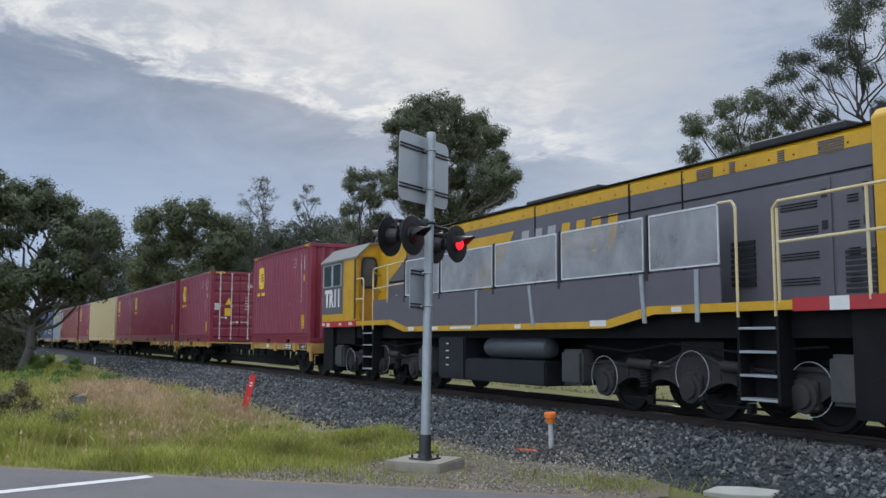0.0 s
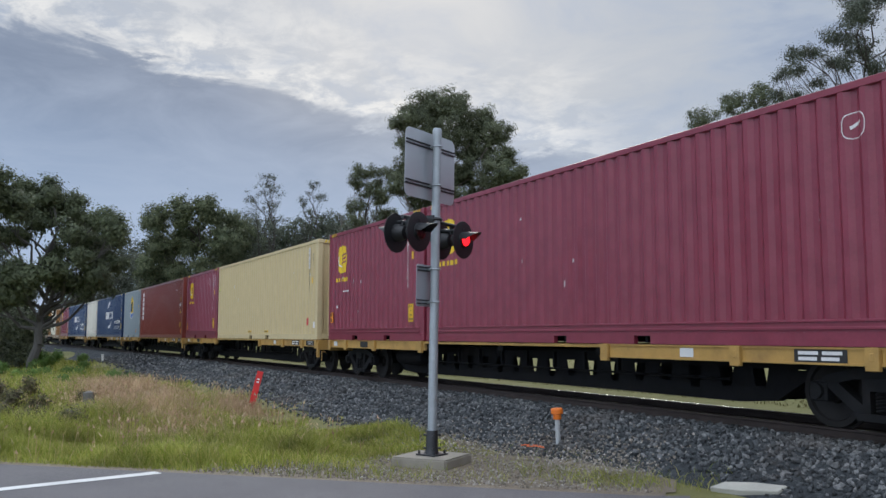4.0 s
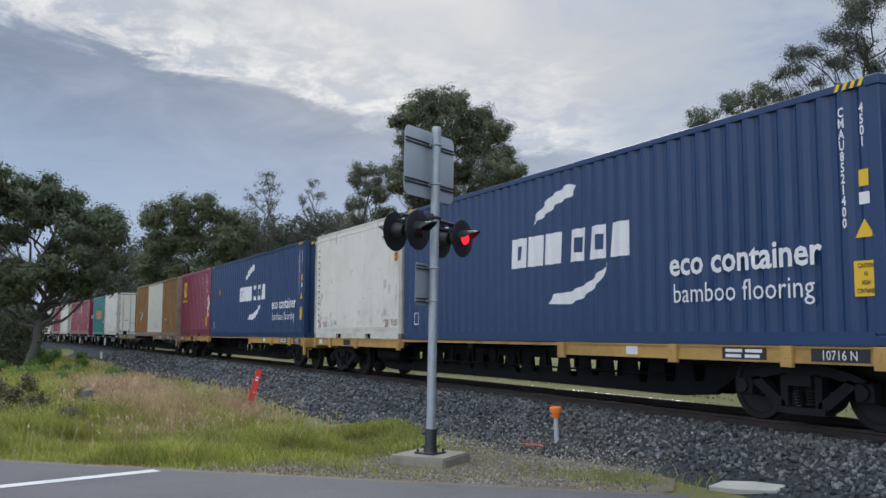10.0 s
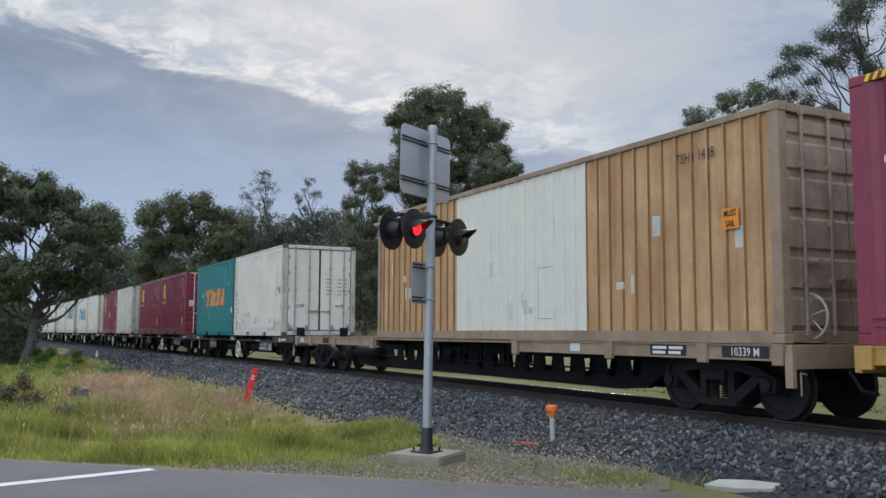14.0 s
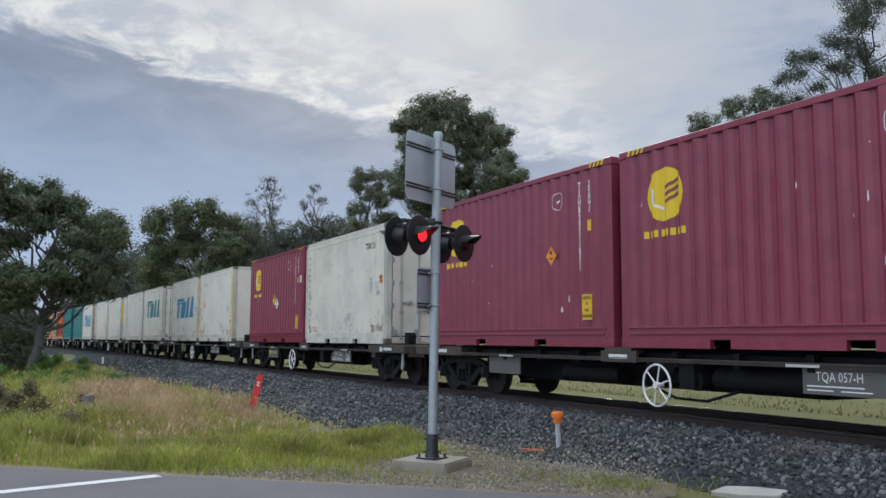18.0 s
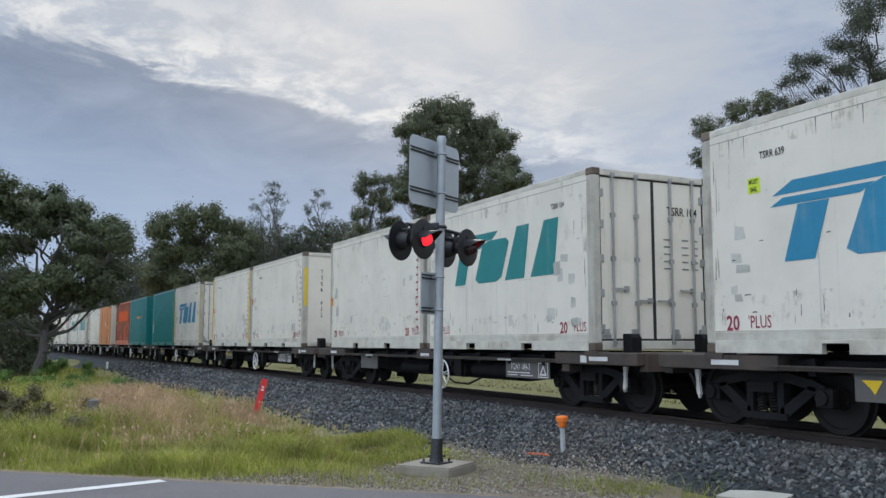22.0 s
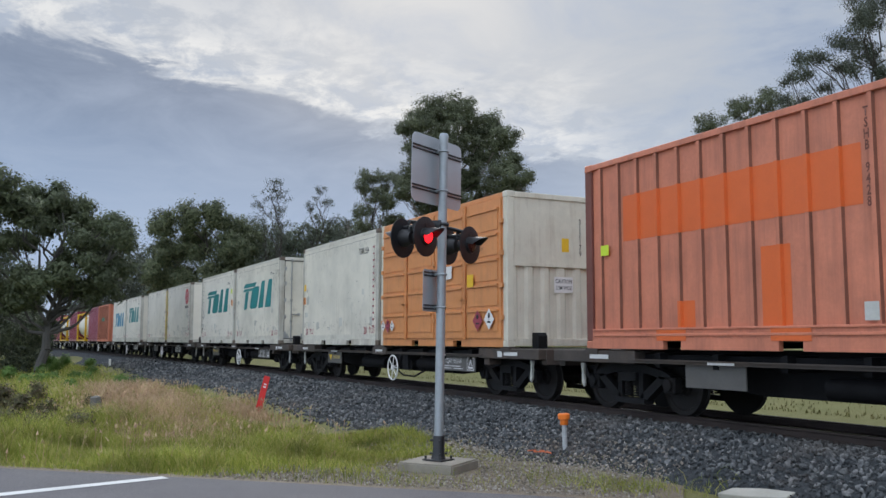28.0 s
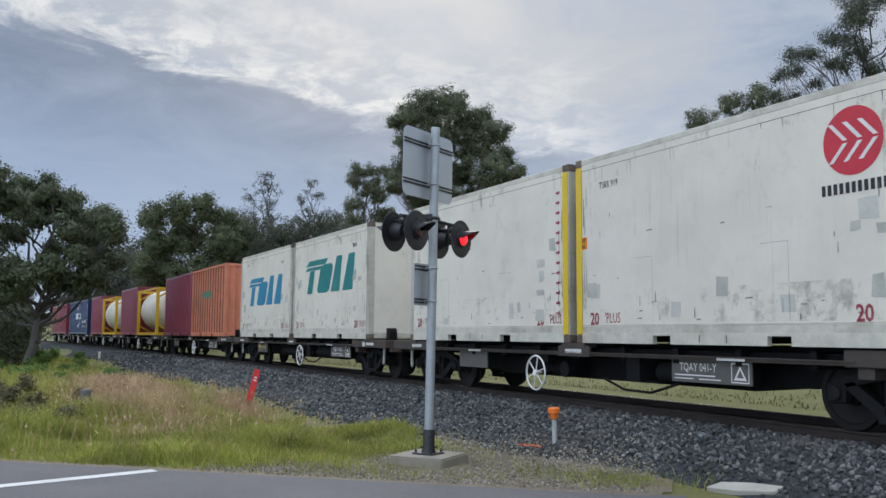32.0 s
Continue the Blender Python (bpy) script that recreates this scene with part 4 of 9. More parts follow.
def leaf_cloud(centres, radii, count, size, rng, flat=0.8, hang=0.35, heart=None):
    """Leaves as small folded quads, bunched in sprays."""
    centres, radii = np.asarray(centres), np.asarray(radii)
    w = radii ** 2
    pick = rng.choice(len(centres), count, p=w / w.sum())
    off = np.clip(rng.normal(0, 0.48, (count, 3)), -1.25, 1.25) * radii[pick][:, None] * np.array([1.0, 1.0, flat])
    P = centres[pick] + off
    P[:, 2] -= hang * rng.uniform(0, 1, count) ** 2 * radii[pick]
    # leaves turn their faces outwards and to the sky
    face = off / radii[pick][:, None] + np.array([0.0, 0.0, 0.30]) + rng.normal(0, 0.42, (count, 3))
    if heart is not None:
        out = P - heart[pick]
        face += 0.9 * out / np.maximum(np.linalg.norm(out, axis=1, keepdims=True), 0.05)
    face /= np.maximum(np.linalg.norm(face, axis=1, keepdims=True), 1e-6)
    along = np.cross(face, rng.normal(size=(count, 3)))
    along /= np.maximum(np.linalg.norm(along, axis=1, keepdims=True), 1e-6)
    Rm = np.stack([along, np.cross(face, along), face], -1)
    L = size * rng.uniform(0.55, 1.5, count)[:, None, None]
    base = np.array([(-0.5, 0, 0), (0, -0.24, 0.05), (0.5, 0, 0), (0, 0.24, 0.05)])[None] * L
    V = np.einsum("nij,nkj->nki", Rm, base) + P[:, None, :]
    return V.reshape(-1, 3), np.arange(count * 4).reshape(count, 4)


def tree(name, x, y, top, spread, label, leaf=None, bark=None, seed=1, leaves=9000, leaf_size=0.16, trunk=0.22, low=0.28, masses=None, count=14, spray=0.42, fill=1.0, bare=False, size=0.21, forks=1):
    """A tree: tapered trunk, crooked limbs, and a crown of leafy masses made of small sprays with gaps between them.
    top: height of its tip above the road; spread: the crown's width; low: where the crown starts, as a share of the height.
    masses: own layout of the crown as (across the view from the road, height, radius)."""
    rng = np.random.default_rng(seed)
    z0 = land1(x, y) - 0.15
    H = top - z0
    root = thing(name, Matrix.Translation((x, y, z0)), label, "tree")
    across, away = Vector((-y, x, 0)).normalized() * -1, Vector((x, y, 0)).normalized()
    M = []
    if masses:
        for u, h, r in masses:
            M.append((across * u + away * float(rng.uniform(-1, 1)) * min(2.2, spread * 0.28) + Vector((0, 0, h - z0)), r))
    else:
        for i in range(count):
            k = (i + 0.5) / count
            w = spread / 2 * math.sqrt(max(0.05, 1 - ((k - 0.42) / (0.62 if k > 0.42 else 0.72)) ** 2))
            a = i * 2.39996 + rng.uniform(-0.5, 0.5)
            rr = w * rng.uniform(0.25, 0.80)
            r = max(0.35, spread * size * rng.uniform(0.75, 1.25) * (1.1 - 0.35 * k))
            M.append((Vector((math.cos(a) * rr, math.sin(a) * rr, min(H * (low + (1 - low) * (0.08 + 0.9 * k)), H - r * 0.8))), r))
    tb = B()
    lathe(tb, [(trunk * 1.6, 0.0), (trunk * 1.2, 0.12), (trunk * 0.98, 0.45)], (0, 0, 0), "z", 9)
    fork = H * low
    mid = sum((m[0] for m in M), Vector()) / len(M)
    j = branch(tb, (0, 0, 0), (mid.x * 0.25, mid.y * 0.25, fork), trunk, trunk * 0.75, rng, 9, 4)
    tip = Vector((mid.x * 0.7, mid.y * 0.7, H * 0.84))
    lead = branch(tb, j[-1], tip, trunk * 0.72, 0.03, rng, 7, 6)
    C, Rr, home = sprays([(tuple(c), r) for c, r in M], rng, spray, fill)
    used = [0] * len(M)
    for k, (c, r) in enumerate(M):
        # limbs leave the leader well below the mass that they carry
        f = max(0.0, min(0.92, (c.z - 0.55 * math.hypot(c.x - tip.x, c.y - tip.y) - 0.12 * H - fork) / max(0.1, H * 0.84 - fork)))
        i = min(5, int(f * 6))
        st = lead[i].lerp(lead[i + 1], f * 6 - i)
        if c.z < fork + 0.9:
            st = j[-1]
        pts = branch(tb, st, c, trunk * ((0.40 - 0.2 * f) if c.z > fork + 0.9 else 0.14), 0.02, rng, 6, 4)
        spots = [q for q in range(len(home)) if home[q] == k]
        for q in spots[:9 if not bare else 14]:
            branch(tb, pts[2 + q % 3], tuple(C[q]), trunk * 0.09, 0.006, rng, 4, 2)
    part("trunk", tb, bark or BARK, root, "", True)
    V, F = leaf_cloud(C, Rr, int(leaves * (0.06 if bare else 1.0)), leaf_size, rng, heart=np.array([tuple(M[k][0]) for k in home]))
    part("crown", from_arrays("crown", V, F, leaf or LEAF_A), None, root)
    return root


def woods():
    T = tree
    T("gum_tree", -44.0, 1.45, 9.5, 7.5, "spreading gum tree with forked grey trunk beside the track", LEAF_E, GREYBARK, 21, 84000, 0.15, 0.24, 0.22, spray=0.44, fill=1.6,
      masses=[(-0.90, 8.21, 0.85), (0.23, 8.12, 0.95), (1.17, 7.74, 0.85), (-1.00, 7.19, 0.80), (0.09, 7.00, 0.75), (1.79, 7.09, 0.65), (2.63, 7.05, 0.70), (3.01, 6.53, 0.65), (2.26, 6.35, 0.75), (3.38, 6.21, 0.40), (1.32, 6.26, 0.65), (-0.90, 6.26, 0.70),
              (2.73, 5.51, 0.70), (1.79, 5.23, 0.60), (0.85, 5.60, 0.45), (3.34, 5.23, 0.50), (-0.60, 4.39, 0.85), (0.56, 4.58, 0.75), (1.13, 4.12, 0.60), (2.26, 4.63, 0.75), (1.79, 3.88, 0.65), (2.82, 4.12, 0.55), (-1.00, 3.56, 0.70), (-2.20, 7.93, 1.20), (-2.40, 5.98, 1.20), (-2.60, 4.12, 1.20), (0.33, 2.44, 0.28)])
    T("gum_tree", -57.1, 0.9, 6.0, 3.6, "dark low gum in the shade behind the spreading one", LEAF_D, DARKBARK, 20, 16000, 0.17, 0.16, 0.05, count=14, spray=0.45, size=0.24)
    T("gum_tree", -52.0, -3.6, 9.4, 7.0, "tall dark gum tree behind the verge", LEAF_D, DARKBARK, 22, 22000, 0.18, 0.26, 0.10, count=16, spray=0.55)
    T("gum_tree", -66.0, -1.6, 8.8, 6.0, "dark low gum beside the bend of the line", LEAF_D, DARKBARK, 23, 16000, 0.2, 0.24, 0.06, count=14, spray=0.55)
    T("gum_tree", -104.0, 11.0, 11.5, 10.0, "distant grey-green gum beyond the bend", LEAF_G, DARKBARK, 24, 14000, 0.26, 0.30, 0.06, count=16, spray=0.75)
    T("gum_tree", -112.0, 14.5, 13.0, 11.0, "distant grey-green gum beyond the bend", LEAF_G, DARKBARK, 46, 14000, 0.28, 0.30, 0.05, count=16, spray=0.75)
    T("gum_tree", -92.0, 14.8, 10.6, 8.0, "distant grey-green gum in the gap", LEAF_G, DARKBARK, 25, 12000, 0.22, 0.2, 0.06, count=14, spray=0.65)
    T("gum_tree", -71.7, 13.9, 12.7, 9.6, "round dense dark green tree", LEAF_C, DARKBARK, 26, 84000, 0.19, 0.24, 0.12, spray=0.60, fill=2.2,
      masses=[(-3.3, 10.8, 1.15), (-1.4, 11.3, 1.25), (0.7, 11.3, 1.3), (2.6, 10.6, 1.3), (4.2, 9.6, 1.3), (-2.8, 8.7, 1.4), (-0.5, 9.1, 1.75), (2.3, 8.7, 1.75), (-1.9, 6.4, 1.6), (0.9, 6.4, 1.75), (3.7, 6.8, 1.6), (-3.7, 6.9, 1.0), (-3.2, 4.9, 1.2), (2.2, 4.6, 1.4)])
    T("gum_tree", -82.0, 19.8, 12.6, 8.0, "dense olive tree behind the train", LEAF_D, DARKBARK, 27, 16000, 0.2, 0.26, 0.08, count=16, spray=0.6)
    T("young_gum", -67.5, 18.4, 14.4, 4.6, "slender young gum with a sparse feathery crown", LEAF_G, DARKBARK, 28, 9000, 0.10, 0.11, 0.34, count=20, spray=0.34, fill=0.8, size=0.16)
    T("young_gum", -70.3, 23.0, 14.6, 3.6, "slender young gum with a sparse feathery crown", LEAF_G, DARKBARK, 29, 5600, 0.10, 0.10, 0.38, count=14, spray=0.32, fill=0.8, size=0.16)
    T("young_gum", -72.5, 26.4, 12.4, 4.6, "sparse grey-green young gum", LEAF_G, DARKBARK, 30, 8000, 0.11, 0.12, 0.3, count=14, spray=0.36, size=0.17)
    T("dead_tree", -63.5, 24.4, 13.4, 4.4, "leafless dead tree with pale bare limbs", LEAF_G, BARK, 31, 6000, 0.10, 0.13, 0.3, count=12, spray=0.42, bare=True)
    T("gum_tree", -54.6, 21.9, 13.4, 4.4, "open grey-green gum beside the tall one", LEAF_A, DARKBARK, 32, 34000, 0.12, 0.17, 0.12, count=18, spray=0.38, fill=1.0, size=0.2)
    T("tall_gum", -51.9, 25.9, 18.2, 8.0, "tall broad eucalypt with billowing olive crown", LEAF_A, BARK, 33, 130000, 0.135, 0.26, 0.38, spray=0.44, fill=1.9,
      masses=[(-0.9, 16.9, 1.3), (0.75, 17.0, 1.3), (2.3, 16.4, 1.2), (-2.0, 15.8, 1.1), (3.6, 15.2, 1.1), (0.0, 15.4, 1.6), (2.2, 14.6, 1.6), (3.9, 13.4, 1.1), (-1.8, 14.0, 1.2), (1.1, 12.7, 1.5), (3.3, 12.0, 1.3), (5.0, 12.1, 0.55), (-1.3, 12.0, 1.1), (-3.1, 15.6, 0.5), (0.0, 10.7, 1.3), (2.2, 10.8, 1.2), (-2.6, 12.9, 0.9), (-2.8, 11.3, 1.0), (-1.3, 10.6, 1.1), (3.6, 11.0, 1.1), (4.6, 11.3, 0.6), (-0.6, 13.9, 1.3), (-2.1, 15.0, 0.9), (0.9, 9.4, 1.2)])
    T("gum_tree", -60.5, 33.0, 13.0, 5.5, "dark gum behind the tall eucalypt", LEAF_D, DARKBARK, 34, 12000, 0.17, 0.2, 0.12, count=14, spray=0.5)
    T("gum_tree", -75.1, 28.6, 12.0, 7.6, "dark mixed scrub tree", LEAF_D, DARKBARK, 35, 14000, 0.2, 0.22, 0.06, count=14, spray=0.55)
    T("gum_tree", -83.0, 27.0, 12.4, 8.0, "dark mixed scrub tree", LEAF_D, DARKBARK, 36, 14000, 0.2, 0.22, 0.06, count=14, spray=0.55)
    T("young_gum", -71.6, 45.9, 14.4, 3.0, "thin half-bare gum on the hillside", LEAF_G, BARK, 37, 2600, 0.12, 0.1, 0.4, count=10, spray=0.36, fill=0.7)
    T("gum_tree", -68.5, 49.5, 13.6, 6.0, "hillside gum with a ragged crown", LEAF_G, DARKBARK, 38, 11000, 0.16, 0.18, 0.2, count=14, spray=0.5)
    T("gum_tree", -61.0, 52.0, 12.6, 6.6, "hillside gum with a ragged crown", LEAF_A, DARKBARK, 39, 11000, 0.17, 0.2, 0.15, count=14, spray=0.5)
    T("tall_gum", -44.6, 45.9, 19.6, 8.0, "tall dark gum on the paddock's edge", LEAF_A, DARKBARK, 40, 66000, 0.13, 0.24, 0.34, spray=0.46, fill=1.8,
      masses=[(-0.8, 18.1, 1.1), (1.0, 18.4, 1.1), (2.6, 18.0, 1.0), (-2.8, 16.4, 1.1), (-0.8, 15.9, 1.5), (1.6, 16.0, 1.5), (-3.3, 14.8, 0.9), (3.4, 16.3, 0.9), (0.4, 14.0, 1.5), (-2.3, 13.3, 1.2), (2.8, 14.0, 1.2), (0.2, 11.5, 1.5), (-1.8, 10.9, 1.4), (2.0, 11.2, 1.4), (-0.6, 9.2, 1.4), (1.6, 9.0, 1.2), (-2.6, 8.6, 1.0)])
    T("gum_tree", -51.5, 48.3, 13.0, 5.0, "half-bare gum on the paddock's edge", LEAF_G, BARK, 41, 7500, 0.14, 0.15, 0.3, count=12, spray=0.42, fill=0.8)
    T("tall_gum", -36.6, 48.9, 24.6, 12.0, "very tall gum with long bare limbs and sparse crown", LEAF_G, DARKBARK, 42, 52000, 0.12, 0.24, 0.40, spray=0.58, fill=1.8,
      masses=[(-5.6, 19.2, 0.6), (-4.6, 20.1, 0.75), (-6.0, 18.1, 0.4), (-3.6, 20.3, 0.7), (-4.6, 18.5, 0.6), (-2.5, 19.9, 0.75), (-3.5, 18.5, 0.55), (-2.1, 21.3, 1.0), (-0.8, 21.7, 1.2), (-0.8, 19.9, 0.95), (-1.8, 18.9, 0.55), (-4.9, 17.8, 0.45), (-3.9, 16.8, 0.55),
              (-2.8, 16.4, 0.6), (0.0, 18.5, 0.7), (0.6, 23.4, 1.2), (-1.0, 23.3, 1.0), (2.1, 21.0, 1.4), (0.8, 16.6, 0.8), (2.5, 18.4, 1.3), (4.4, 20.5, 1.3), (4.0, 22.6, 1.2), (2.4, 24.0, 0.9), (4.6, 17.8, 1.1)])
    # the wood behind the paddock and behind the train
    for i, (x, y, top, w) in enumerate(((-84.5, 21.2, 13.6, 8.0), (-82.8, 24.6, 12.9, 8.0), (-81.3, 27.5, 13.5, 8.0), (-79.9, 30.4, 13.2, 8.0), (-78.4, 33.3, 14.2, 8.0))):
        T("gum_tree", x, y, top, w, "dark dense gum in the wood behind the train", LEAF_D, DARKBARK, 101 + i, 15000, 0.24, 0.22, 0.05, count=16, spray=0.6, size=0.24)
    for i, (x, y, top, w) in enumerate(((-63.8, 40.0, 12.6, 7.0), (-62.3, 43.0, 13.2, 6.5), (-60.8, 46.0, 12.4, 7.0), (-59.3, 49.0, 13.4, 7.0), (-57.8, 52.0, 13.0, 7.0))):
        T("gum_tree", x, y, top, w, "dark gum along the paddock's far edge", LEAF_D, DARKBARK, 111 + i, 14000, 0.22, 0.2, 0.10, count=16, spray=0.55, size=0.22)
    for i, (x, y, top, w) in enumerate(((-46.8, 44.9, 13.0, 6.0), (-44.0, 50.4, 15.0, 7.0), (-42.6, 53.2, 15.4, 7.0), (-41.4, 55.5, 15.0, 7.0), (-49.5, 47.5, 12.0, 6.0))):
        T("gum_tree", x, y, top, w, "dark gum on the paddock's upper edge", LEAF_A, DARKBARK, 121 + i, 15000, 0.2, 0.2, 0.14, count=16, spray=0.5, size=0.22)
    T("gum_tree", -47.5, 57.0, 14.5, 8.0, "dark gum in the hillside wood", LEAF_D, DARKBARK, 43, 12000, 0.2, 0.2, 0.2, count=14, spray=0.55)
    T("gum_tree", -42.0, 62.0, 16.0, 8.0, "dark gum in the hillside wood", LEAF_D, DARKBARK, 44, 12000, 0.21, 0.2, 0.2, count=14, spray=0.55)
    T("gum_tree", -36.0, 58.0, 15.5, 8.0, "dark gum in the hillside wood", LEAF_D, DARKBARK, 45, 12000, 0.2, 0.2, 0.2, count=14, spray=0.55)


woods()


def scrub(name, label, spots, leaf, count, size, seed, spray=0.6):
    """Far undergrowth: one mass of leaves over many stems."""
    rng = np.random.default_rng(seed)
    M = []
    for x, y, w, h in spots:
        for k in range(max(3, int(w * 1.2))):
            r = rng.uniform(0.5, 1.0) * h * 0.32
            px, py = x + rng.uniform(-w, w) / 2, y + rng.uniform(-1.5, 1.5)
            M.append(((px, py, land1(px, py) + rng.uniform(0.1, 0.72) * h), r))
    C, R, home = sprays(M, rng, spray, 0.9)
    V, F = leaf_cloud(C, R, count, size, rng, heart=np.array([M[k][0] for k in home]))
    tagged(new(name, from_arrays(name, V, F, leaf)), label, "bushes", kind="stuff")


scrub("far_scrub", "dark undergrowth below the trees behind the train", [(-95 + 6 * i, 12 + 2.6 * i + (i % 3), 8, 4.5 + (i % 4)) for i in range(9)] + [(-86, 14, 9, 6), (-78, 13.5, 7, 5), (-66, 17.5, 8, 7.5), (-60, 24, 8, 8.5), (-68, 21, 8, 9.0), (-66, 25, 8, 9.5), (-72, 23, 8, 9.0), (-62, 27, 8, 8.5), (-55, 25, 6, 6), (-100, 16, 12, 8), (-110, 10, 14, 9), (-125, 8, 14, 9), (-140, 12, 16, 11)], LEAF_D, 80000, 0.24, 61, 0.7)
scrub("hillside_scrub", "dark undergrowth along the paddock's upper edge", [(-76 + 5.5 * i, 47 + 1.9 * i, 7, 4.2 + (i % 3) * 0.8) for i in range(9)] + [(-70 + 7 * i, 60 + 1.5 * i, 9, 7) for i in range(6)] + [(-66 + 3.2 * i, 40 + 2.6 * i, 5, 3.4 + (i % 2)) for i in range(5)] + [(-50 + 2.2 * i, 47 + 2.4 * i, 4, 4.0 + (i % 2)) for i in range(5)], LEAF_D, 52000, 0.24, 62, 0.6)
scrub("verge_bush", "dark brambles and reeds on the verge", [(-18.6, 0.1, 2.0, 0.75), (-19.6, 0.0, 2.0, 0.85), (-17.6, 0.15, 1.6, 0.6), (-20.8, 0.3, 2.4, 0.8), (-20.0, -0.8, 2.4, 0.9), (-22.0, 0.6, 2.4, 0.7)], BRAMBLE, 16000, 0.06, 63, 0.22)
scrub("line_side_bush", "dark green bushes at the bend of the line", [(-46.5, -0.4, 4.6, 4.4), (-49.5, -0.2, 4.4, 4.4), (-47.5, -2.9, 5.0, 4.8), (-53, -1.4, 4.6, 4.4), (-50, -4.8, 8, 5.0), (-77, -1.6, 9, 5.5), (-96, -1.8, 12, 7.0)], LEAF_D, 60000, 0.17, 64, 0.45)
scrub("green_shrubs", "lush green shrubs and tall weeds beside the line", [(-42, 2.3, 3.0, 0.75), (-45, 2.5, 3.0, 0.9), (-40, 1.2, 3.0, 0.7), (-37, 1.9, 3.0, 0.6), (-48, 3.0, 4.0, 0.8), (-34, 2.9, 2.5, 0.45)], LUSH, 22000, 0.09, 65, 0.25)

# ------------------------------------------------------------ the crossing signal
def crossing_signal():
    base = Vector((-10.70, 5.19, land1(-10.70, 5.19)))
    ang = math.degrees(math.atan2(0.49, 0.87))           # the lamps face along the road
    foot = thing("concrete_footing", Matrix.Translation((base.x, base.y, 0.0)) @ Matrix.Rotation(radians(ang + 8), 4, "Z"), "square weathered concrete footing in the verge", "footing")
    bm = B()
    box(bm, -0.40, 0.40, -0.40, 0.40, -0.12, 0.135)
    bevelled(bm, 0.02, 2)
    part("block", bm, CONCRETE, foot)
    sig = thing("crossing_signal", Matrix.Translation((base.x, base.y, 0.135)) @ Matrix.Rotation(radians(-0.95), 4, "X") @ Matrix.Rotation(radians(ang), 4, "Z"), "galvanised level-crossing mast with flashing red lamps and sign backs", "crossing signal")
    bm = B()
    box(bm, -0.155, 0.155, -0.155, 0.155, 0.0, 0.022)
    bevelled(bm, 0.006)
    lathe(bm, [(0.10, 0.02), (0.085, 0.06), (0.078, 0.10), (0.078, 0.31), (0.074, 0.32)], seg=20)
    for z in (0.09, 0.26):
        for a in range(4):
            t = math.pi / 4 + a * math.pi / 2
            rod(bm, (0.07 * math.cos(t), 0.07 * math.sin(t), z), (0.115 * math.cos(t), 0.115 * math.sin(t), z), 0.014, 6)
    for sx in (-1, 1):
        for sy in (-1, 1):
            rod(bm, (sx * 0.12, sy * 0.12, 0.02), (sx * 0.12, sy * 0.12, 0.06), 0.016, 6)
    part("base_socket", bm, CASTIRON, sig, "black bolted cast-iron socket", True)
    bm = B()
    lathe(bm, [(0.0605, 0.3), (0.0605, 4.30), (0.063, 4.30), (0.063, 4.36), (0.052, 4.385), (0.01, 4.39)], seg=20)
    part("mast", bm, GALV, sig, "", True)
    # the big sign, seen from behind: its plate stands across the road
    def plate(name, w, h, y0, z0, x, r, lab, clips, mat=ALU):
        bm = B()
        pts = []
        for cx, cz, a0 in ((w / 2 - r, h / 2 - r, 0), (-w / 2 + r, h / 2 - r, 90), (-w / 2 + r, -h / 2 + r, 180), (w / 2 - r, -h / 2 + r, 270)):
            pts += [(y0 + cx + r * math.cos(radians(a0 + 22.5 * k)), z0 + cz + r * math.sin(radians(a0 + 22.5 * k))) for k in range(5)]
        prism(bm, pts, x, x + 0.004, "x")
        ob = part(name, bm, mat, sig, lab)
        for dz in clips:
            bm = B()
            for k in (-0.022, 0.022):
                box(bm, x + 0.004, x + 0.022, y0 - w / 2 + 0.015, y0 + w / 2 - 0.015, z0 + dz + k - 0.009, z0 + dz + k + 0.009)
            part("stiffening_channel", bm, SIGNBLACK, ob)
            bm = B()
            ring(bm, (0, 0, z0 + dz), (0, 0, 1), 0.067, 0.012, 18, 4)
            box(bm, -0.085, -0.06, -0.05, 0.05, z0 + dz - 0.02, z0 + dz + 0.02)
            part("pole_clamp", bm, GALV, ob)
        return ob
    plate("sign_plate", 1.18, 0.93, 0.0, 3.86, -0.105, 0.10, "bare grey aluminium back of a large sign", (-0.27, 0.27))
    plate("small_sign_plate", 0.36, 0.56, -0.10, 2.23, -0.105, 0.03, "bare back of a small sign", (-0.22, 0.22))
    # cross-arm
    bm = B()
    path_rod(bm, [(-0.1, -0.62, 3.10), (-0.09, 0.0, 3.13), (-0.05, 0.62, 3.10)], 0.026, 10)
    ring(bm, (0, 0, 3.13), (0, 0, 1), 0.072, 0.022, 18, 6)
    box(bm, -0.16, 0.02, -0.09, 0.09, 3.09, 3.18)
    for y in (-0.52, 0.52):
        rod(bm, (-0.26, y, 3.04), (0.12, y, 3.04), 0.03, 8)
        rod(bm, (-0.09, y, 3.12), (-0.09, y, 2.98), 0.03, 8)
    part("cross_arm", bm, CASTIRON, sig, "dark cross-arm carrying the lamps", True)
    lenses = []
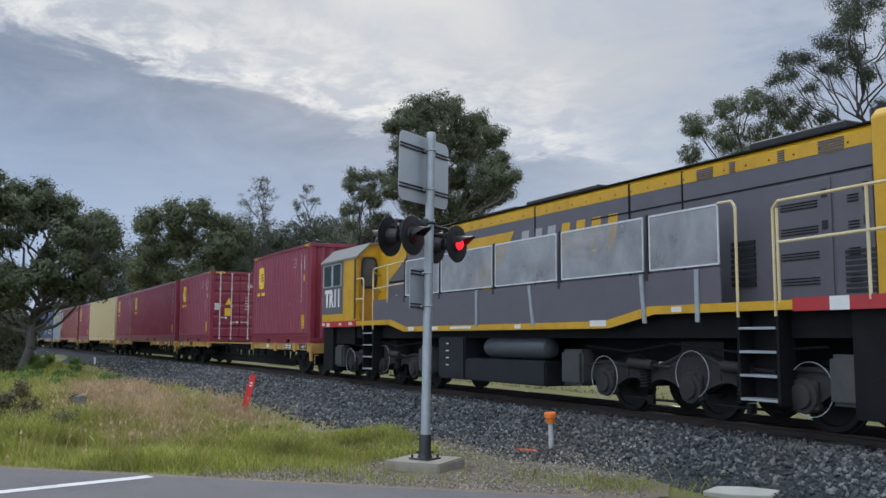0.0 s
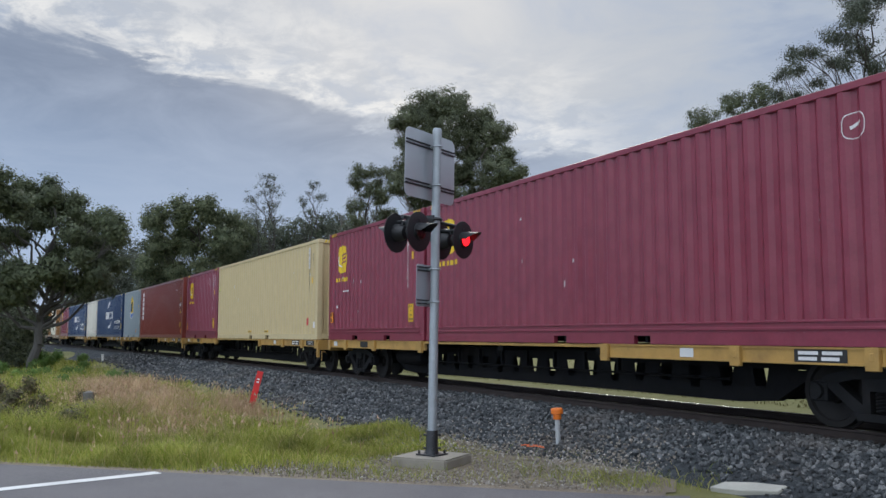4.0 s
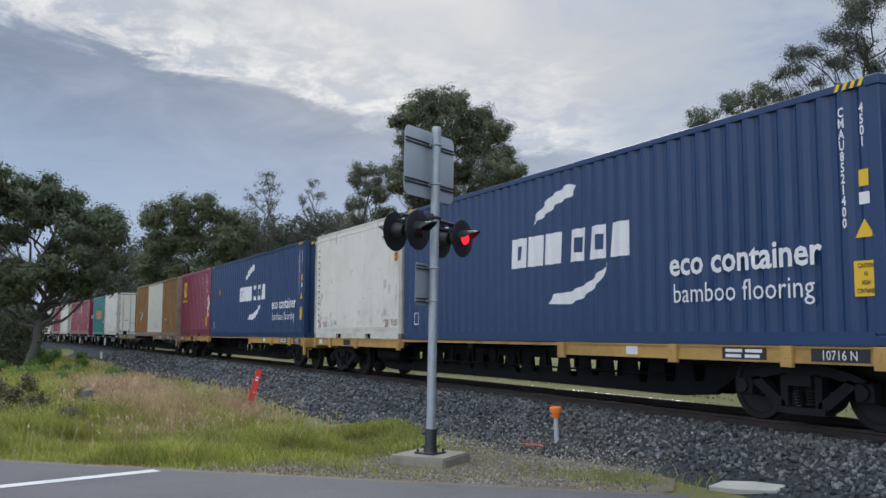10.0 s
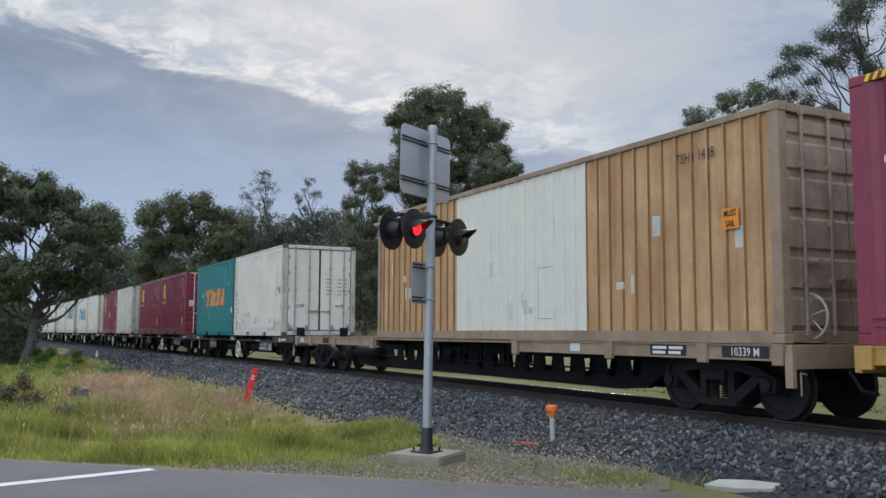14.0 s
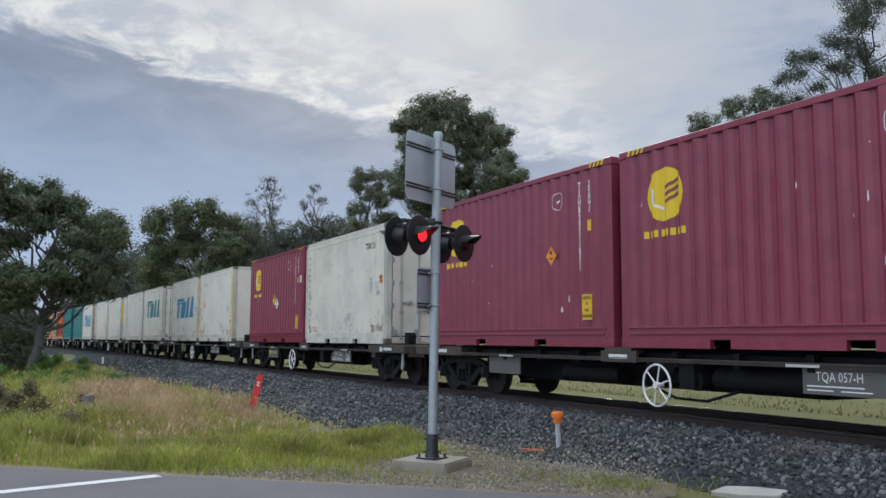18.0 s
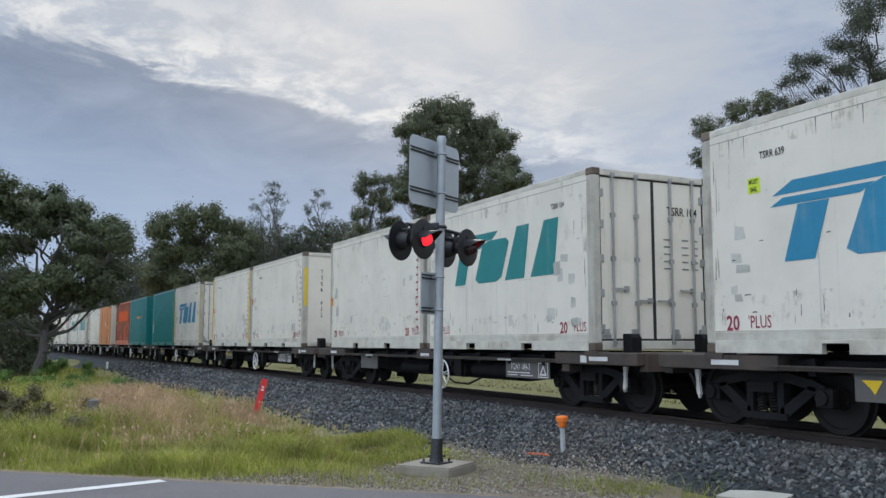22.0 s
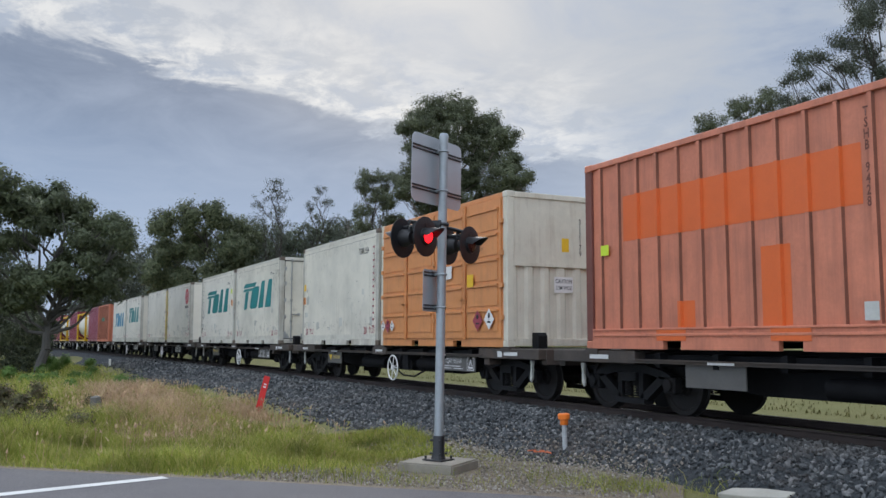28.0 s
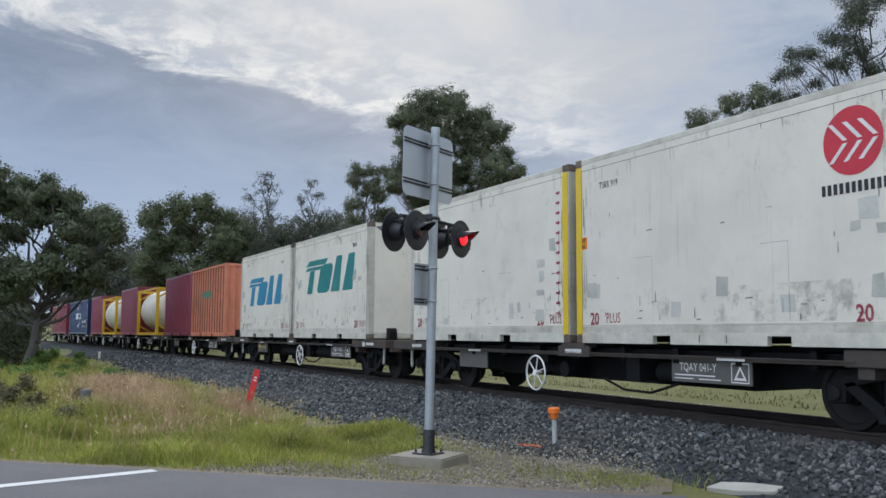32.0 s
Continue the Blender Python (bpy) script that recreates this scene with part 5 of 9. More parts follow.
    for x, f, y in ((0.10, 1, -0.53), (0.10, 1, 0.53), (-0.26, -1, -0.53), (-0.26, -1, 0.53)):
        z = 2.90
        bm = B()
        lathe(bm, [(0.262, 0.0), (0.262, f * 0.008), (0.250, f * 0.012), (0.12, f * 0.012), (0.115, f * 0.02)], (x, y, z), "x", 32)
        board = part("target_board", bm, SIGNBLACK, sig, "round black target board", True)
        bm = B()
        lathe(bm, [(0.05, -f * 0.16), (0.085, -f * 0.15), (0.118, -f * 0.06), (0.122, 0.0)], (x, y, z), "x", 20)
        rod(bm, (x - f * 0.10, y, z + 0.09), (x - f * 0.10, y, z + 0.16), 0.03, 8)
        part("lamp_housing", bm, SIGNBLACK, board, "", True)
        # hood: a long half-round peak over the lens
        bm = B()
        prev = None
        for k in range(13):
            t = radians(8 + 164 * k / 12)
            c, s_ = math.cos(t), math.sin(t)
            reach = 0.10 + 0.19 * s_ ** 1.3
            ro, ri = 0.116, 0.111
            cur = [bm.verts.new((x + f * a, y + r * c, z + r * s_ - (a > 0.05) * 0.02)) for a, r in ((0.01, ro), (reach, ro), (reach, ri), (0.01, ri))]
            if prev:
                for q in range(4):
                    bm.faces.new((prev[q], cur[q], cur[(q + 1) % 4], prev[(q + 1) % 4]))
            prev = cur
        part("hood", bm, SIGNBLACK, board, "long black peaked hood", True)
        bm = B()
        lathe(bm, [(0.110, f * 0.010), (0.110, f * 0.046), (0.1022, f * 0.046), (0.1022, f * -0.055), (0.02, f * -0.056)], (x, y, z), "x", 24)
        part("lens_collar", bm, SIGNBLACK, board, "", True)
        # the lens: a flat drum, red glowing on one face and dark on the other, that swings round as the lamps flash in turn
        bm = B()
        lathe(bm, [(0.008, 0.048), (0.045, 0.042), (0.074, 0.026), (0.088, 0.004)], (0, 0, 0), "x", 24)
        me = mesh_of("lens", bm, LENS_ON, True)
        me.materials.append(LENS_OFF)
        bm = bmesh.new()
        bm.from_mesh(me)
        back = bmesh.ops.duplicate(bm, geom=list(bm.verts) + list(bm.edges) + list(bm.faces))["geom"]
        bmesh.ops.scale(bm, vec=(-0.6, 1.15, 1.15), verts=[g for g in back if isinstance(g, bmesh.types.BMVert)])
        fs = [g for g in back if isinstance(g, bmesh.types.BMFace)]
        for fc in fs:
            fc.material_index = 1
        bmesh.ops.reverse_faces(bm, faces=fs)
        bm.to_mesh(me)
        bm.free()
        lens = part("lens", me, None, sig, "round red signal lens", True)
        lens.matrix_basis = Matrix.Translation((x + f * 0.042, y, z)) @ Matrix.Rotation(0 if f > 0 else math.pi, 4, "Z")
        lenses.append((lens, f, y))
    return sig, lenses


SIGNAL, LENSES = crossing_signal()


def small_things():
    t = thing("marker_post", Matrix.Translation((-19.9, 5.15, land1(-19.9, 5.15))) @ Matrix.Rotation(radians(-14), 4, "X") @ Matrix.Rotation(radians(75), 4, "Z"), "leaning flat red plastic marker post in the grass", "marker post")
    bm = B()
    box(bm, -0.068, 0.068, -0.012, 0.012, -0.1, 0.84)
    bevelled(bm, 0.006)
    part("post", bm, POSTRED, t)
    bm = B()
    for z in (0.58, 0.64):
        box(bm, -0.03, 0.03, -0.016, -0.0125, z, z + 0.03)
    part("label", bm, INK_WHITE, t, "small pale label")
    z = float(max(bed_z(7.03 - TRACK_Y, -10.47), land1(-10.47, 7.03)))
    t = thing("vent_pipe", Matrix.Translation((-10.47, 7.03, z - 0.03)) @ Matrix.Rotation(radians(2), 4, "X"), "short grey pipe with an orange cap in the ballast", "pipe")
    bm = B()
    lathe(bm, [(0.034, 0.0), (0.034, 0.42)], seg=14)
    for k in range(5):
        ring(bm, (0, 0, 0.08 + 0.06 * k), (0, 0, 1), 0.035, 0.004, 14, 4)
    part("pipe", bm, PVC, t, "", True)
    bm = B()
    lathe(bm, [(0.052, 0.36), (0.058, 0.37), (0.058, 0.43), (0.082, 0.44), (0.085, 0.50), (0.07, 0.515)], seg=16)
    part("cap", bm, CAPORANGE, t, "bright orange plastic cap", True)
    t = thing("orange_tape", Matrix.Translation((-10.95, 6.72, z - 0.09)), "crumpled strip of orange marker tape on the stones", "tape")
    bm = B()
    pts = [(0.0, 0.0, 0.03), (0.14, 0.05, 0.05), (0.22, -0.04, 0.04), (0.36, 0.03, 0.055), (0.45, 0.10, 0.04), (0.30, 0.12, 0.05), (0.10, 0.10, 0.04)]
    path_rod(bm, pts, 0.008, 5)
    part("strip", bm, surface("faded_orange_tape", (0.60, 0.13, 0.04), 0.5), t)
    # a white slab let into the foot of the bank near the crossing
    ex = Vector((0.74, 0.20, 0.06)).normalized()
    ez = ex.cross(Vector((0.07, 0.15, 0.045))).normalized()
    ey = ez.cross(ex)
    lie = Matrix((ex, ey, ez)).transposed().to_4x4()
    t = thing("concrete_slab", Matrix.Translation((-6.93, 6.97, 0.150)) @ lie, "flat white-painted concrete slab in the stones", "slab")
    bm = B()
    prism(bm, [(-0.40, -0.07), (-0.02, -0.11), (0.38, -0.08), (0.41, 0.06), (0.05, 0.10), (-0.30, 0.09)], -0.06, 0.015, "z")
    bevelled(bm, 0.008)
    part("block", bm, surface("white_concrete", (0.40, 0.385, 0.33), 0.85, var=0.15, dirt=(0.26, 0.23, 0.17), dirt_amt=0.5, bump=0.5), t)
    t = thing("fence_post", Matrix.Translation((-20.3, 1.8, land1(-20.3, 1.8))) @ Matrix.Rotation(radians(3), 4, "X"), "grey weathered stump of a fence post", "post")
    bm = B()
    lathe(bm, [(0.12, -0.05), (0.115, 0.3), (0.105, 0.46), (0.05, 0.49)], seg=10)
    part("post", bm, WEATHERED, t, "", True)
    t = thing("line_side_marker", Matrix.Translation((-52.0, 5.2, land1(-52.0, 5.2))), "small white post beside the line", "marker post")
    bm = B()
    box(bm, -0.1, 0.1, -0.05, 0.05, 0.0, 0.42)
    bevelled(bm, 0.01)
    part("post", bm, WHITEPAINT, t)


small_things()

# ------------------------------------------------------------ lettering and painted marks
TEXTS = {}


def text_mesh(body, size, material, upright=False, bold=0.0, width=1.0):
    """Letters in the built-in font as a flat mesh in the xz plane, reading along +x, centred."""
    key = (body, size, material.name, upright, bold, width)
    if key in TEXTS:
        return TEXTS[key]
    cu = bpy.data.curves.new("lettering", "FONT")
    cu.body = "\n".join(body) if upright else body
    cu.size, cu.align_x, cu.align_y, cu.offset = size, "CENTER", "CENTER", bold
    cu.space_line, cu.resolution_u = 0.82, 2
    ob = bpy.data.objects.new("lettering", cu)
    me = bpy.data.meshes.new_from_object(ob)
    bpy.data.objects.remove(ob)
    co = np.zeros(len(me.vertices) * 3)
    me.vertices.foreach_get("co", co)
    co = co.reshape(-1, 3)
    co = np.stack([co[:, 0] * width, np.zeros(len(co)), co[:, 1]], -1)
    me.vertices.foreach_set("co", co.reshape(-1))
    me.materials.clear()
    me.materials.append(material)
    TEXTS[key] = me
    return me


def letters(parent, body, x, z, y, size, material, upright=False, bold=0.0, width=1.0, name="lettering", turn=0.0):
    ob = part(name, text_mesh(body, size, material, upright, bold, width), None, parent)
    ob.matrix_basis = Matrix.Translation((x, y, z)) @ Matrix.Rotation(turn, 4, "Z")
    return ob


def painted_each(name, polys, yf, material, parent, marks=(), proud=0.004, label=""):
    """The same, each outline a part of its own."""
    for i, pl in enumerate(polys):
        painted(name, [pl], yf, material, parent, marks, proud + 0.0004 * (i % 4), label)


def painted(name, polys, yf, material, parent, marks=(), proud=0.004, label="", kind=""):
    """Flat outlines (x, z), holes by even and odd, laid as paint on a side whose outer face runs along y = yf(x)."""
    xs = sorted({round(p[0], 4) for pl in polys for p in pl} | {round(m, 4) for m in marks})
    lo, hi = min(p[0] for pl in polys for p in pl), max(p[0] for pl in polys for p in pl)
    xs = [x for x in xs if lo - 1e-4 <= x <= hi + 1e-4]
    bm = B()
    edges = [(pl[i], pl[(i + 1) % len(pl)]) for pl in polys for i in range(len(pl))]
    for a, b in zip(xs, xs[1:]):
        if b - a < 1e-4:
            continue
        m = (a + b) / 2
        hit = []
        for (x0, z0), (x1, z1) in edges:
            if min(x0, x1) < m < max(x0, x1):
                f = lambda x: z0 + (z1 - z0) * (x - x0) / (x1 - x0)
                hit.append((f(m), f(a), f(b)))
        hit.sort()
        for lo_, hi_ in zip(hit[::2], hit[1::2]):
            ya, yb = yf(a + 1e-5) - proud, yf(b - 1e-5) - proud
            q = [bm.verts.new(p) for p in ((a, ya, lo_[1]), (b, yb, lo_[2]), (b, yb, hi_[2]), (a, ya, hi_[1]))]
            bm.faces.new(q)
    bmesh.ops.remove_doubles(bm, verts=bm.verts, dist=0.0008)
    me = bpy.data.meshes.new(name)
    bm.to_mesh(me)
    bm.free()
    me.materials.append(material)
    ob = part(name, me, None, parent, label)
    return tagged(ob, label, kind=kind) if kind else ob


def rect(x0, x1, z0, z1):
    return [(x0, z0), (x1, z0), (x1, z1), (x0, z1)]


def disc(cx, cz, rx, rz, n=24, square=1.0):
    out = []
    for i in range(n):
        t = 2 * math.pi * (i + 0.5) / n
        c, s = math.cos(t), math.sin(t)
        out.append((cx + rx * math.copysign(abs(c) ** square, c), cz + rz * math.copysign(abs(s) ** square, s)))
    return out


def moved(poly, dx, dz, k=1.0):
    return [(x * k + dx, z * k + dz) for x, z in poly]


# ------------------------------------------------------------ containers
W_BOX, H_BOX = 2.44, 2.896
MESHES = {}


def cached(key, make):
    if key not in MESHES:
        MESHES[key] = make()
    return MESHES[key]


class Side:
    """The profile of a container's side: flat, corrugated, or flat with narrow ribs."""

    def __init__(self, L, kind):
        self.L, self.kind = L, kind
        a, b = -L / 2 + 0.16, L / 2 - 0.16
        self.a, self.b = a, b
        pts = [(a, 0.010)]
        if kind == "corr":
            n = max(1, round((b - a - 0.10) / 0.282))
            p = (b - a - 0.10) / n
            for i in range(n):
                x = a + 0.05 + i * p
                pts += [(x + 0.13 * p, 0.008), (x + 0.36 * p, 0.052), (x + 0.64 * p, 0.052), (x + 0.87 * p, 0.008)]
        elif kind in ("rib", "finerib"):
            n = max(1, round((b - a) / (0.43 if kind == "rib" else 0.30)))
            p = (b - a) / n
            w = 0.055 if kind == "rib" else 0.028
            base = 0.052 if kind == "rib" else 0.045
            for i in range(n):
                x = a + i * p
                pts += [(x + p / 2 - w / 2 - 0.012, base), (x + p / 2 - w / 2, 0.010), (x + p / 2 + w / 2, 0.010), (x + p / 2 + w / 2 + 0.012, base)]
            pts[0] = (a, base)
        end = base if kind in ("rib", "finerib") else 0.010
        pts.append((b, end))
        self.pts = pts
        self.xs = [p[0] for p in pts]
        self.ds = [p[1] for p in pts]

    def y(self, x):
        if self.kind == "flat":
            return -W_BOX / 2 + 0.006
        return -W_BOX / 2 + float(np.interp(x, self.xs, self.ds))

    def panel(self, material, H, z0=0.15, z1=None):
        z1 = H - 0.09 if z1 is None else z1
        bm = B()
        if self.kind == "flat":
            n = 3 if self.L < 8 else 6
            # one smooth skin with a few fine upright seams pressed into it
            prof = [(self.a, 0.006)]
            for i in range(1, n):
                x = self.a + (self.b - self.a) * i / n
                prof += [(x - 0.004, 0.006), (x, 0.010), (x + 0.004, 0.006)]
            prof += [(self.b, 0.006), (self.b, 0.06), (self.a, 0.06)]
            lo, hi = [bm.verts.new((x, -W_BOX / 2 + d, z0)) for x, d in prof], [bm.verts.new((x, -W_BOX / 2 + d, z1)) for x, d in prof]
            for i in range(len(prof)):
                j = (i + 1) % len(prof)
                bm.faces.new((lo[i], lo[j], hi[j], hi[i]))
        else:
            lo = [bm.verts.new((x, -W_BOX / 2 + d, z0)) for x, d in self.pts]
            hi = [bm.verts.new((x, -W_BOX / 2 + d, z1)) for x, d in self.pts]
            lo2 = [bm.verts.new((x, -W_BOX / 2 + 0.07, z0)) for x, d in (self.pts[0], self.pts[-1])]
            hi2 = [bm.verts.new((x, -W_BOX / 2 + 0.07, z1)) for x, d in (self.pts[0], self.pts[-1])]
            for i in range(len(lo) - 1):
                bm.faces.new((lo[i], lo[i + 1], hi[i + 1], hi[i]))
            bm.faces.new((lo2[1], lo2[0], hi2[0], hi2[1]))
            # flanks take slot 1: rust on fine ribs, painted-in shade and grime on others
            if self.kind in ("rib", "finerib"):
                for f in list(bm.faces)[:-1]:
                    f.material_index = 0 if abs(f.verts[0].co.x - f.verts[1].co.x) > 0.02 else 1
        me = bpy.data.meshes.new("side_panel")
        bm.to_mesh(me)
        bm.free()
        me.materials.append(material)
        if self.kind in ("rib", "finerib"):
            me.materials.append(RUSTSEAM if self.kind == "finerib" else RIBSHADE)
        return me


def end_wall(material, H, ribs=8):
    """A corrugated end wall, facing +x."""
    bm = B()
    n, a, b = ribs, -W_BOX / 2 + 0.15, W_BOX / 2 - 0.15
    p = (b - a) / n
    pts = [(a, 0.0)]
    for i in range(n):
        y = a + i * p
        pts += [(y + 0.12 * p, 0.0), (y + 0.3 * p, -0.045), (y + 0.7 * p, -0.045), (y + 0.88 * p, 0.0)]
    pts.append((b, 0.0))
    lo, hi = [bm.verts.new((d, y, 0.15)) for y, d in pts], [bm.verts.new((d, y, H - 0.10)) for y, d in pts]
    for i in range(len(lo) - 1):
        bm.faces.new((lo[i], lo[i + 1], hi[i + 1], hi[i]))
    me = bpy.data.meshes.new("end_wall")
    bm.to_mesh(me)
    bm.free()
    me.materials.append(material)
    return me


def flat_end(material, H):
    bm = B()
    box(bm, -0.05, 0.0, -W_BOX / 2 + 0.15, W_BOX / 2 - 0.15, 0.15, H - 0.1)
    return mesh_of("end_wall", bm, material)


def add_doors(c, x, paint, rodmat, H, reefer):
    """Two door leaves at the +x end, with lock rods, cams, handles and hinges."""
    for s in (-1, 1):
        def leaf():
            bm = B()
            y0, y1 = (0.012, W_BOX / 2 - 0.14) if s > 0 else (-W_BOX / 2 + 0.14, -0.012)
            if reefer:
                box(bm, -0.06, 0.0, y0, y1, 0.17, H - 0.12)
                bevelled(bm, 0.008)
            else:
                zs = [0.17, 0.62, 1.10, 1.58, 2.06, 2.5, H - 0.12]
                prof = [(-0.06, zs[0]), (-0.03, zs[0])]
                for a, b in zip(zs, zs[1:]):
                    prof += [(-0.03, a + 0.02), (0.0, a + 0.05), (0.0, b - 0.10), (-0.03, b - 0.06)]
                prof += [(-0.03, zs[-1]), (-0.06, zs[-1])]
                prism(bm, prof, y0, y1, "y")
            return mesh_of("door", bm, paint)
        d = part("door", cached(("door", paint.name, s, H, reefer), leaf), None, c)
        d.matrix_basis = Matrix.Translation((x, 0, 0))
        if reefer:
            def seal():
                bm = B()
                y0, y1 = (0.0, W_BOX / 2 - 0.145) if s > 0 else (-W_BOX / 2 + 0.145, 0.0)
                for a, b, p, q in ((y0, y0 + 0.03, 0.16, H - 0.115), (y1 - 0.03, y1, 0.16, H - 0.115), (y0 + 0.03, y1 - 0.03, 0.16, 0.19), (y0 + 0.03, y1 - 0.03, H - 0.145, H - 0.115)):
                    box(bm, -0.03, 0.006, a, b, p, q)
                bmesh.ops.remove_doubles(bm, verts=bm.verts, dist=0.001)
                return mesh_of("door_seal", bm, GASKET)
            ob = part("door_seal", cached(("seal", s, H), seal), None, d, "black rubber door seal")

            def foot():
                bm = B()
                box(bm, 0.0, 0.03, -0.09, 0.09, 0.18, 0.26)
                box(bm, 0.0, 0.045, -0.05, 0.05, 0.24, 0.34)
                return mesh_of("lock_keeper", bm, LOCKSTEEL)
            for k in (0.42, 0.98):
                ob = part("lock_keeper", cached(("keeper",), foot), None, d)
                ob.matrix_basis = Matrix.Translation((0, s * k, 0))
        for k in (0.30, 0.78):
            def lockrod():
                bm = B()
                rod(bm, (0.035, 0, 0.12), (0.035, 0, H - 0.07), 0.021, 8)
                for z in (0.13, 0.75, 1.45, 2.15, H - 0.10):
                    box(bm, 0.0, 0.06, -0.035, 0.035, z - 0.035, z + 0.035)
                return mesh_of("lock_rod", bm, rodmat, True)
            ob = part("lock_rod", cached(("lockrod", rodmat.name, H), lockrod), None, d)
            ob.matrix_basis = Matrix.Translation((0, s * (0.06 + k * 0.98), 0))

            def handle():
                bm = B()
                box(bm, 0.02, 0.05, -0.02, 0.30, 0.78, 0.81)
                box(bm, 0.0, 0.04, 0.22, 0.30, 0.75, 0.84)
                return mesh_of("handle", bm, rodmat)
            ob = part("handle", cached(("handle", rodmat.name), handle), None, d)
            ob.matrix_basis = Matrix.Translation((0, s * (0.06 + k * 0.98) - (0.28 if s > 0 else 0.0), 0.18 if k > 0.5 else 0.0))
        for z in (0.35, 0.9, 1.45, 2.0, 2.5):
            def hinge():
                bm = B()
                box(bm, -0.02, 0.024, -0.17 if reefer else -0.12, 0.045 if reefer else 0.03, -0.065, 0.065)
                bevelled(bm, 0.008)
                return mesh_of("hinge", bm, LOCKSTEEL if reefer else paint)
            ob = part("hinge", cached(("hinge", reefer, paint.name), hinge), None, d)
            ob.matrix_basis = Matrix.Translation((0, s * (W_BOX / 2 - 0.06), z)) @ Matrix.Rotation(0 if s > 0 else math.pi, 4, "Z")


def container(spec):
    """One shipping container standing on its base at z = 0, x towards the front of the train."""
    L, H = spec.get("L", 6.058), H_BOX
    paint, trim = spec["paint"], spec.get("trim") or (WHITEDGE if spec.get("side") == "flat" else spec["paint"])
    side = Side(L, spec.get("side", "corr"))
    reefer = spec.get("side") == "flat"
    c = thing(spec.get("name", "shipping_container"), Matrix.Identity(4), spec["label"], "container", spec.get("group", "containers on the train"))
    key = (L, spec.get("side", "corr"), paint.name)
    sp = part("side_panel", cached(("side",) + key, lambda: side.panel(paint, H)), None, c)
    ob = part("side_panel", cached(("side",) + key, lambda: side.panel(paint, H)), None, c)
    ob.matrix_basis = Matrix.Rotation(math.pi, 4, "Z")

    def roof():
        bm = B()
        n = 12 if L < 8 else 26
        p = (L - 0.3) / n
        box(bm, -L / 2 + 0.1, L / 2 - 0.1, -W_BOX / 2 + 0.05, W_BOX / 2 - 0.05, H - 0.06, H - 0.022)
        if not reefer:
            for i in range(n):
                x = -L / 2 + 0.15 + i * p
                box(bm, x + 0.2 * p, x + 0.8 * p, -W_BOX / 2 + 0.12, W_BOX / 2 - 0.12, H - 0.023, H - 0.006)
        return mesh_of("roof", bm, paint)
    part("roof", cached(("roof",) + key, roof), None, c)

    def bottom():
        bm = B()
        pk = 0.36 / 2
        cuts = [-L / 2 + 0.16, -1.03 - pk, -1.03 + pk, 1.03 - pk, 1.03 + pk, L / 2 - 0.16]
        if L > 8 and not spec.get("pockets"):
            cuts = [-L / 2 + 0.16, L / 2 - 0.16]
        low = [(cuts[0], 0.0)]
        for a, b in zip(cuts[1:-1:2], cuts[2:-1:2]):
            low += [(a, 0.0), (a, 0.118), (b, 0.118), (b, 0.0)]
        prism(bm, low + [(cuts[-1], 0.0), (cuts[-1], 0.155), (cuts[0], 0.155)], -0.037, 0.037)
        return mesh_of("bottom_rail", bm, trim)

    def bead(z0, z1, inset):
        bm = B()
        box(bm, -L / 2 + 0.16 + inset, L / 2 - 0.16 - inset, -0.050, 0.02, z0, z1)
        bevelled(bm, 0.004)
        return mesh_of("bottom_bead", bm, trim)

    def sill_plate():
        bm = B()
        box(bm, -L / 2 + 0.162, L / 2 - 0.162, -0.0295, 0.018, 0.157, 0.292)
        return mesh_of("sill_plate", bm, trim)
    def sill_lip():
        bm = B()
        box(bm, -L / 2 + 0.162, L / 2 - 0.162, -0.0345, 0.02, 0.258, 0.274)
        box(bm, -L / 2 + 0.162, L / 2 - 0.162, -0.0315, 0.018, 0.157, 0.252)
        return mesh_of("sill_lip", bm, trim)
    for s in (-1, 1):
        ob = part("bottom_rail", cached(("bot", bool(spec.get("twin")), bool(spec.get("pockets"))) + key, bottom), None, c)
        ob.matrix_basis = Matrix.Translation((0, s * (W_BOX / 2 - 0.036), 0)) @ Matrix.Rotation(0 if s < 0 else math.pi, 4, "Z")
        if reefer:
            part("sill_lip", cached(("lip", trim.name, L), sill_lip), None, c).matrix_basis = ob.matrix_basis.copy()
        if spec.get("twin"):
            part("sill_plate", cached(("sill", trim.name, L), sill_plate), None, c).matrix_basis = ob.matrix_basis.copy()
            for z0, z1, inset in ((0.27, 0.30, 0.02), (0.185, 0.22, 0.06)):
                q = part("bottom_bead", cached(("bead", z0, trim.name, L), lambda: bead(z0, z1, inset)), None, c)
                q.matrix_basis = ob.matrix_basis.copy()

    def top_rail():
        bm = B()
        box(bm, -L / 2 + 0.16, L / 2 - 0.16, -0.03, 0.03, H - 0.098, H - 0.012)
        bevelled(bm, 0.006)
        return mesh_of("top_rail", bm, trim)
    for s in (-1, 1):
        ob = part("top_rail", cached(("top", trim.name, L), top_rail), None, c)
        ob.matrix_basis = Matrix.Translation((0, s * (W_BOX / 2 - 0.032), 0))

    def floor_():
        bm = B()
        box(bm, -L / 2 + 0.1, L / 2 - 0.1, -W_BOX / 2 + 0.09, W_BOX / 2 - 0.09, 0.10, 0.15)
        for i in range(3 if L < 8 else 6):
            x = -L / 2 + (i + 0.5) * L / (3 if L < 8 else 6)
            box(bm, x - 0.03, x + 0.03, -W_BOX / 2 + 0.09, W_BOX / 2 - 0.09, 0.02, 0.10)
        return mesh_of("floor_frame", bm, UNDER)
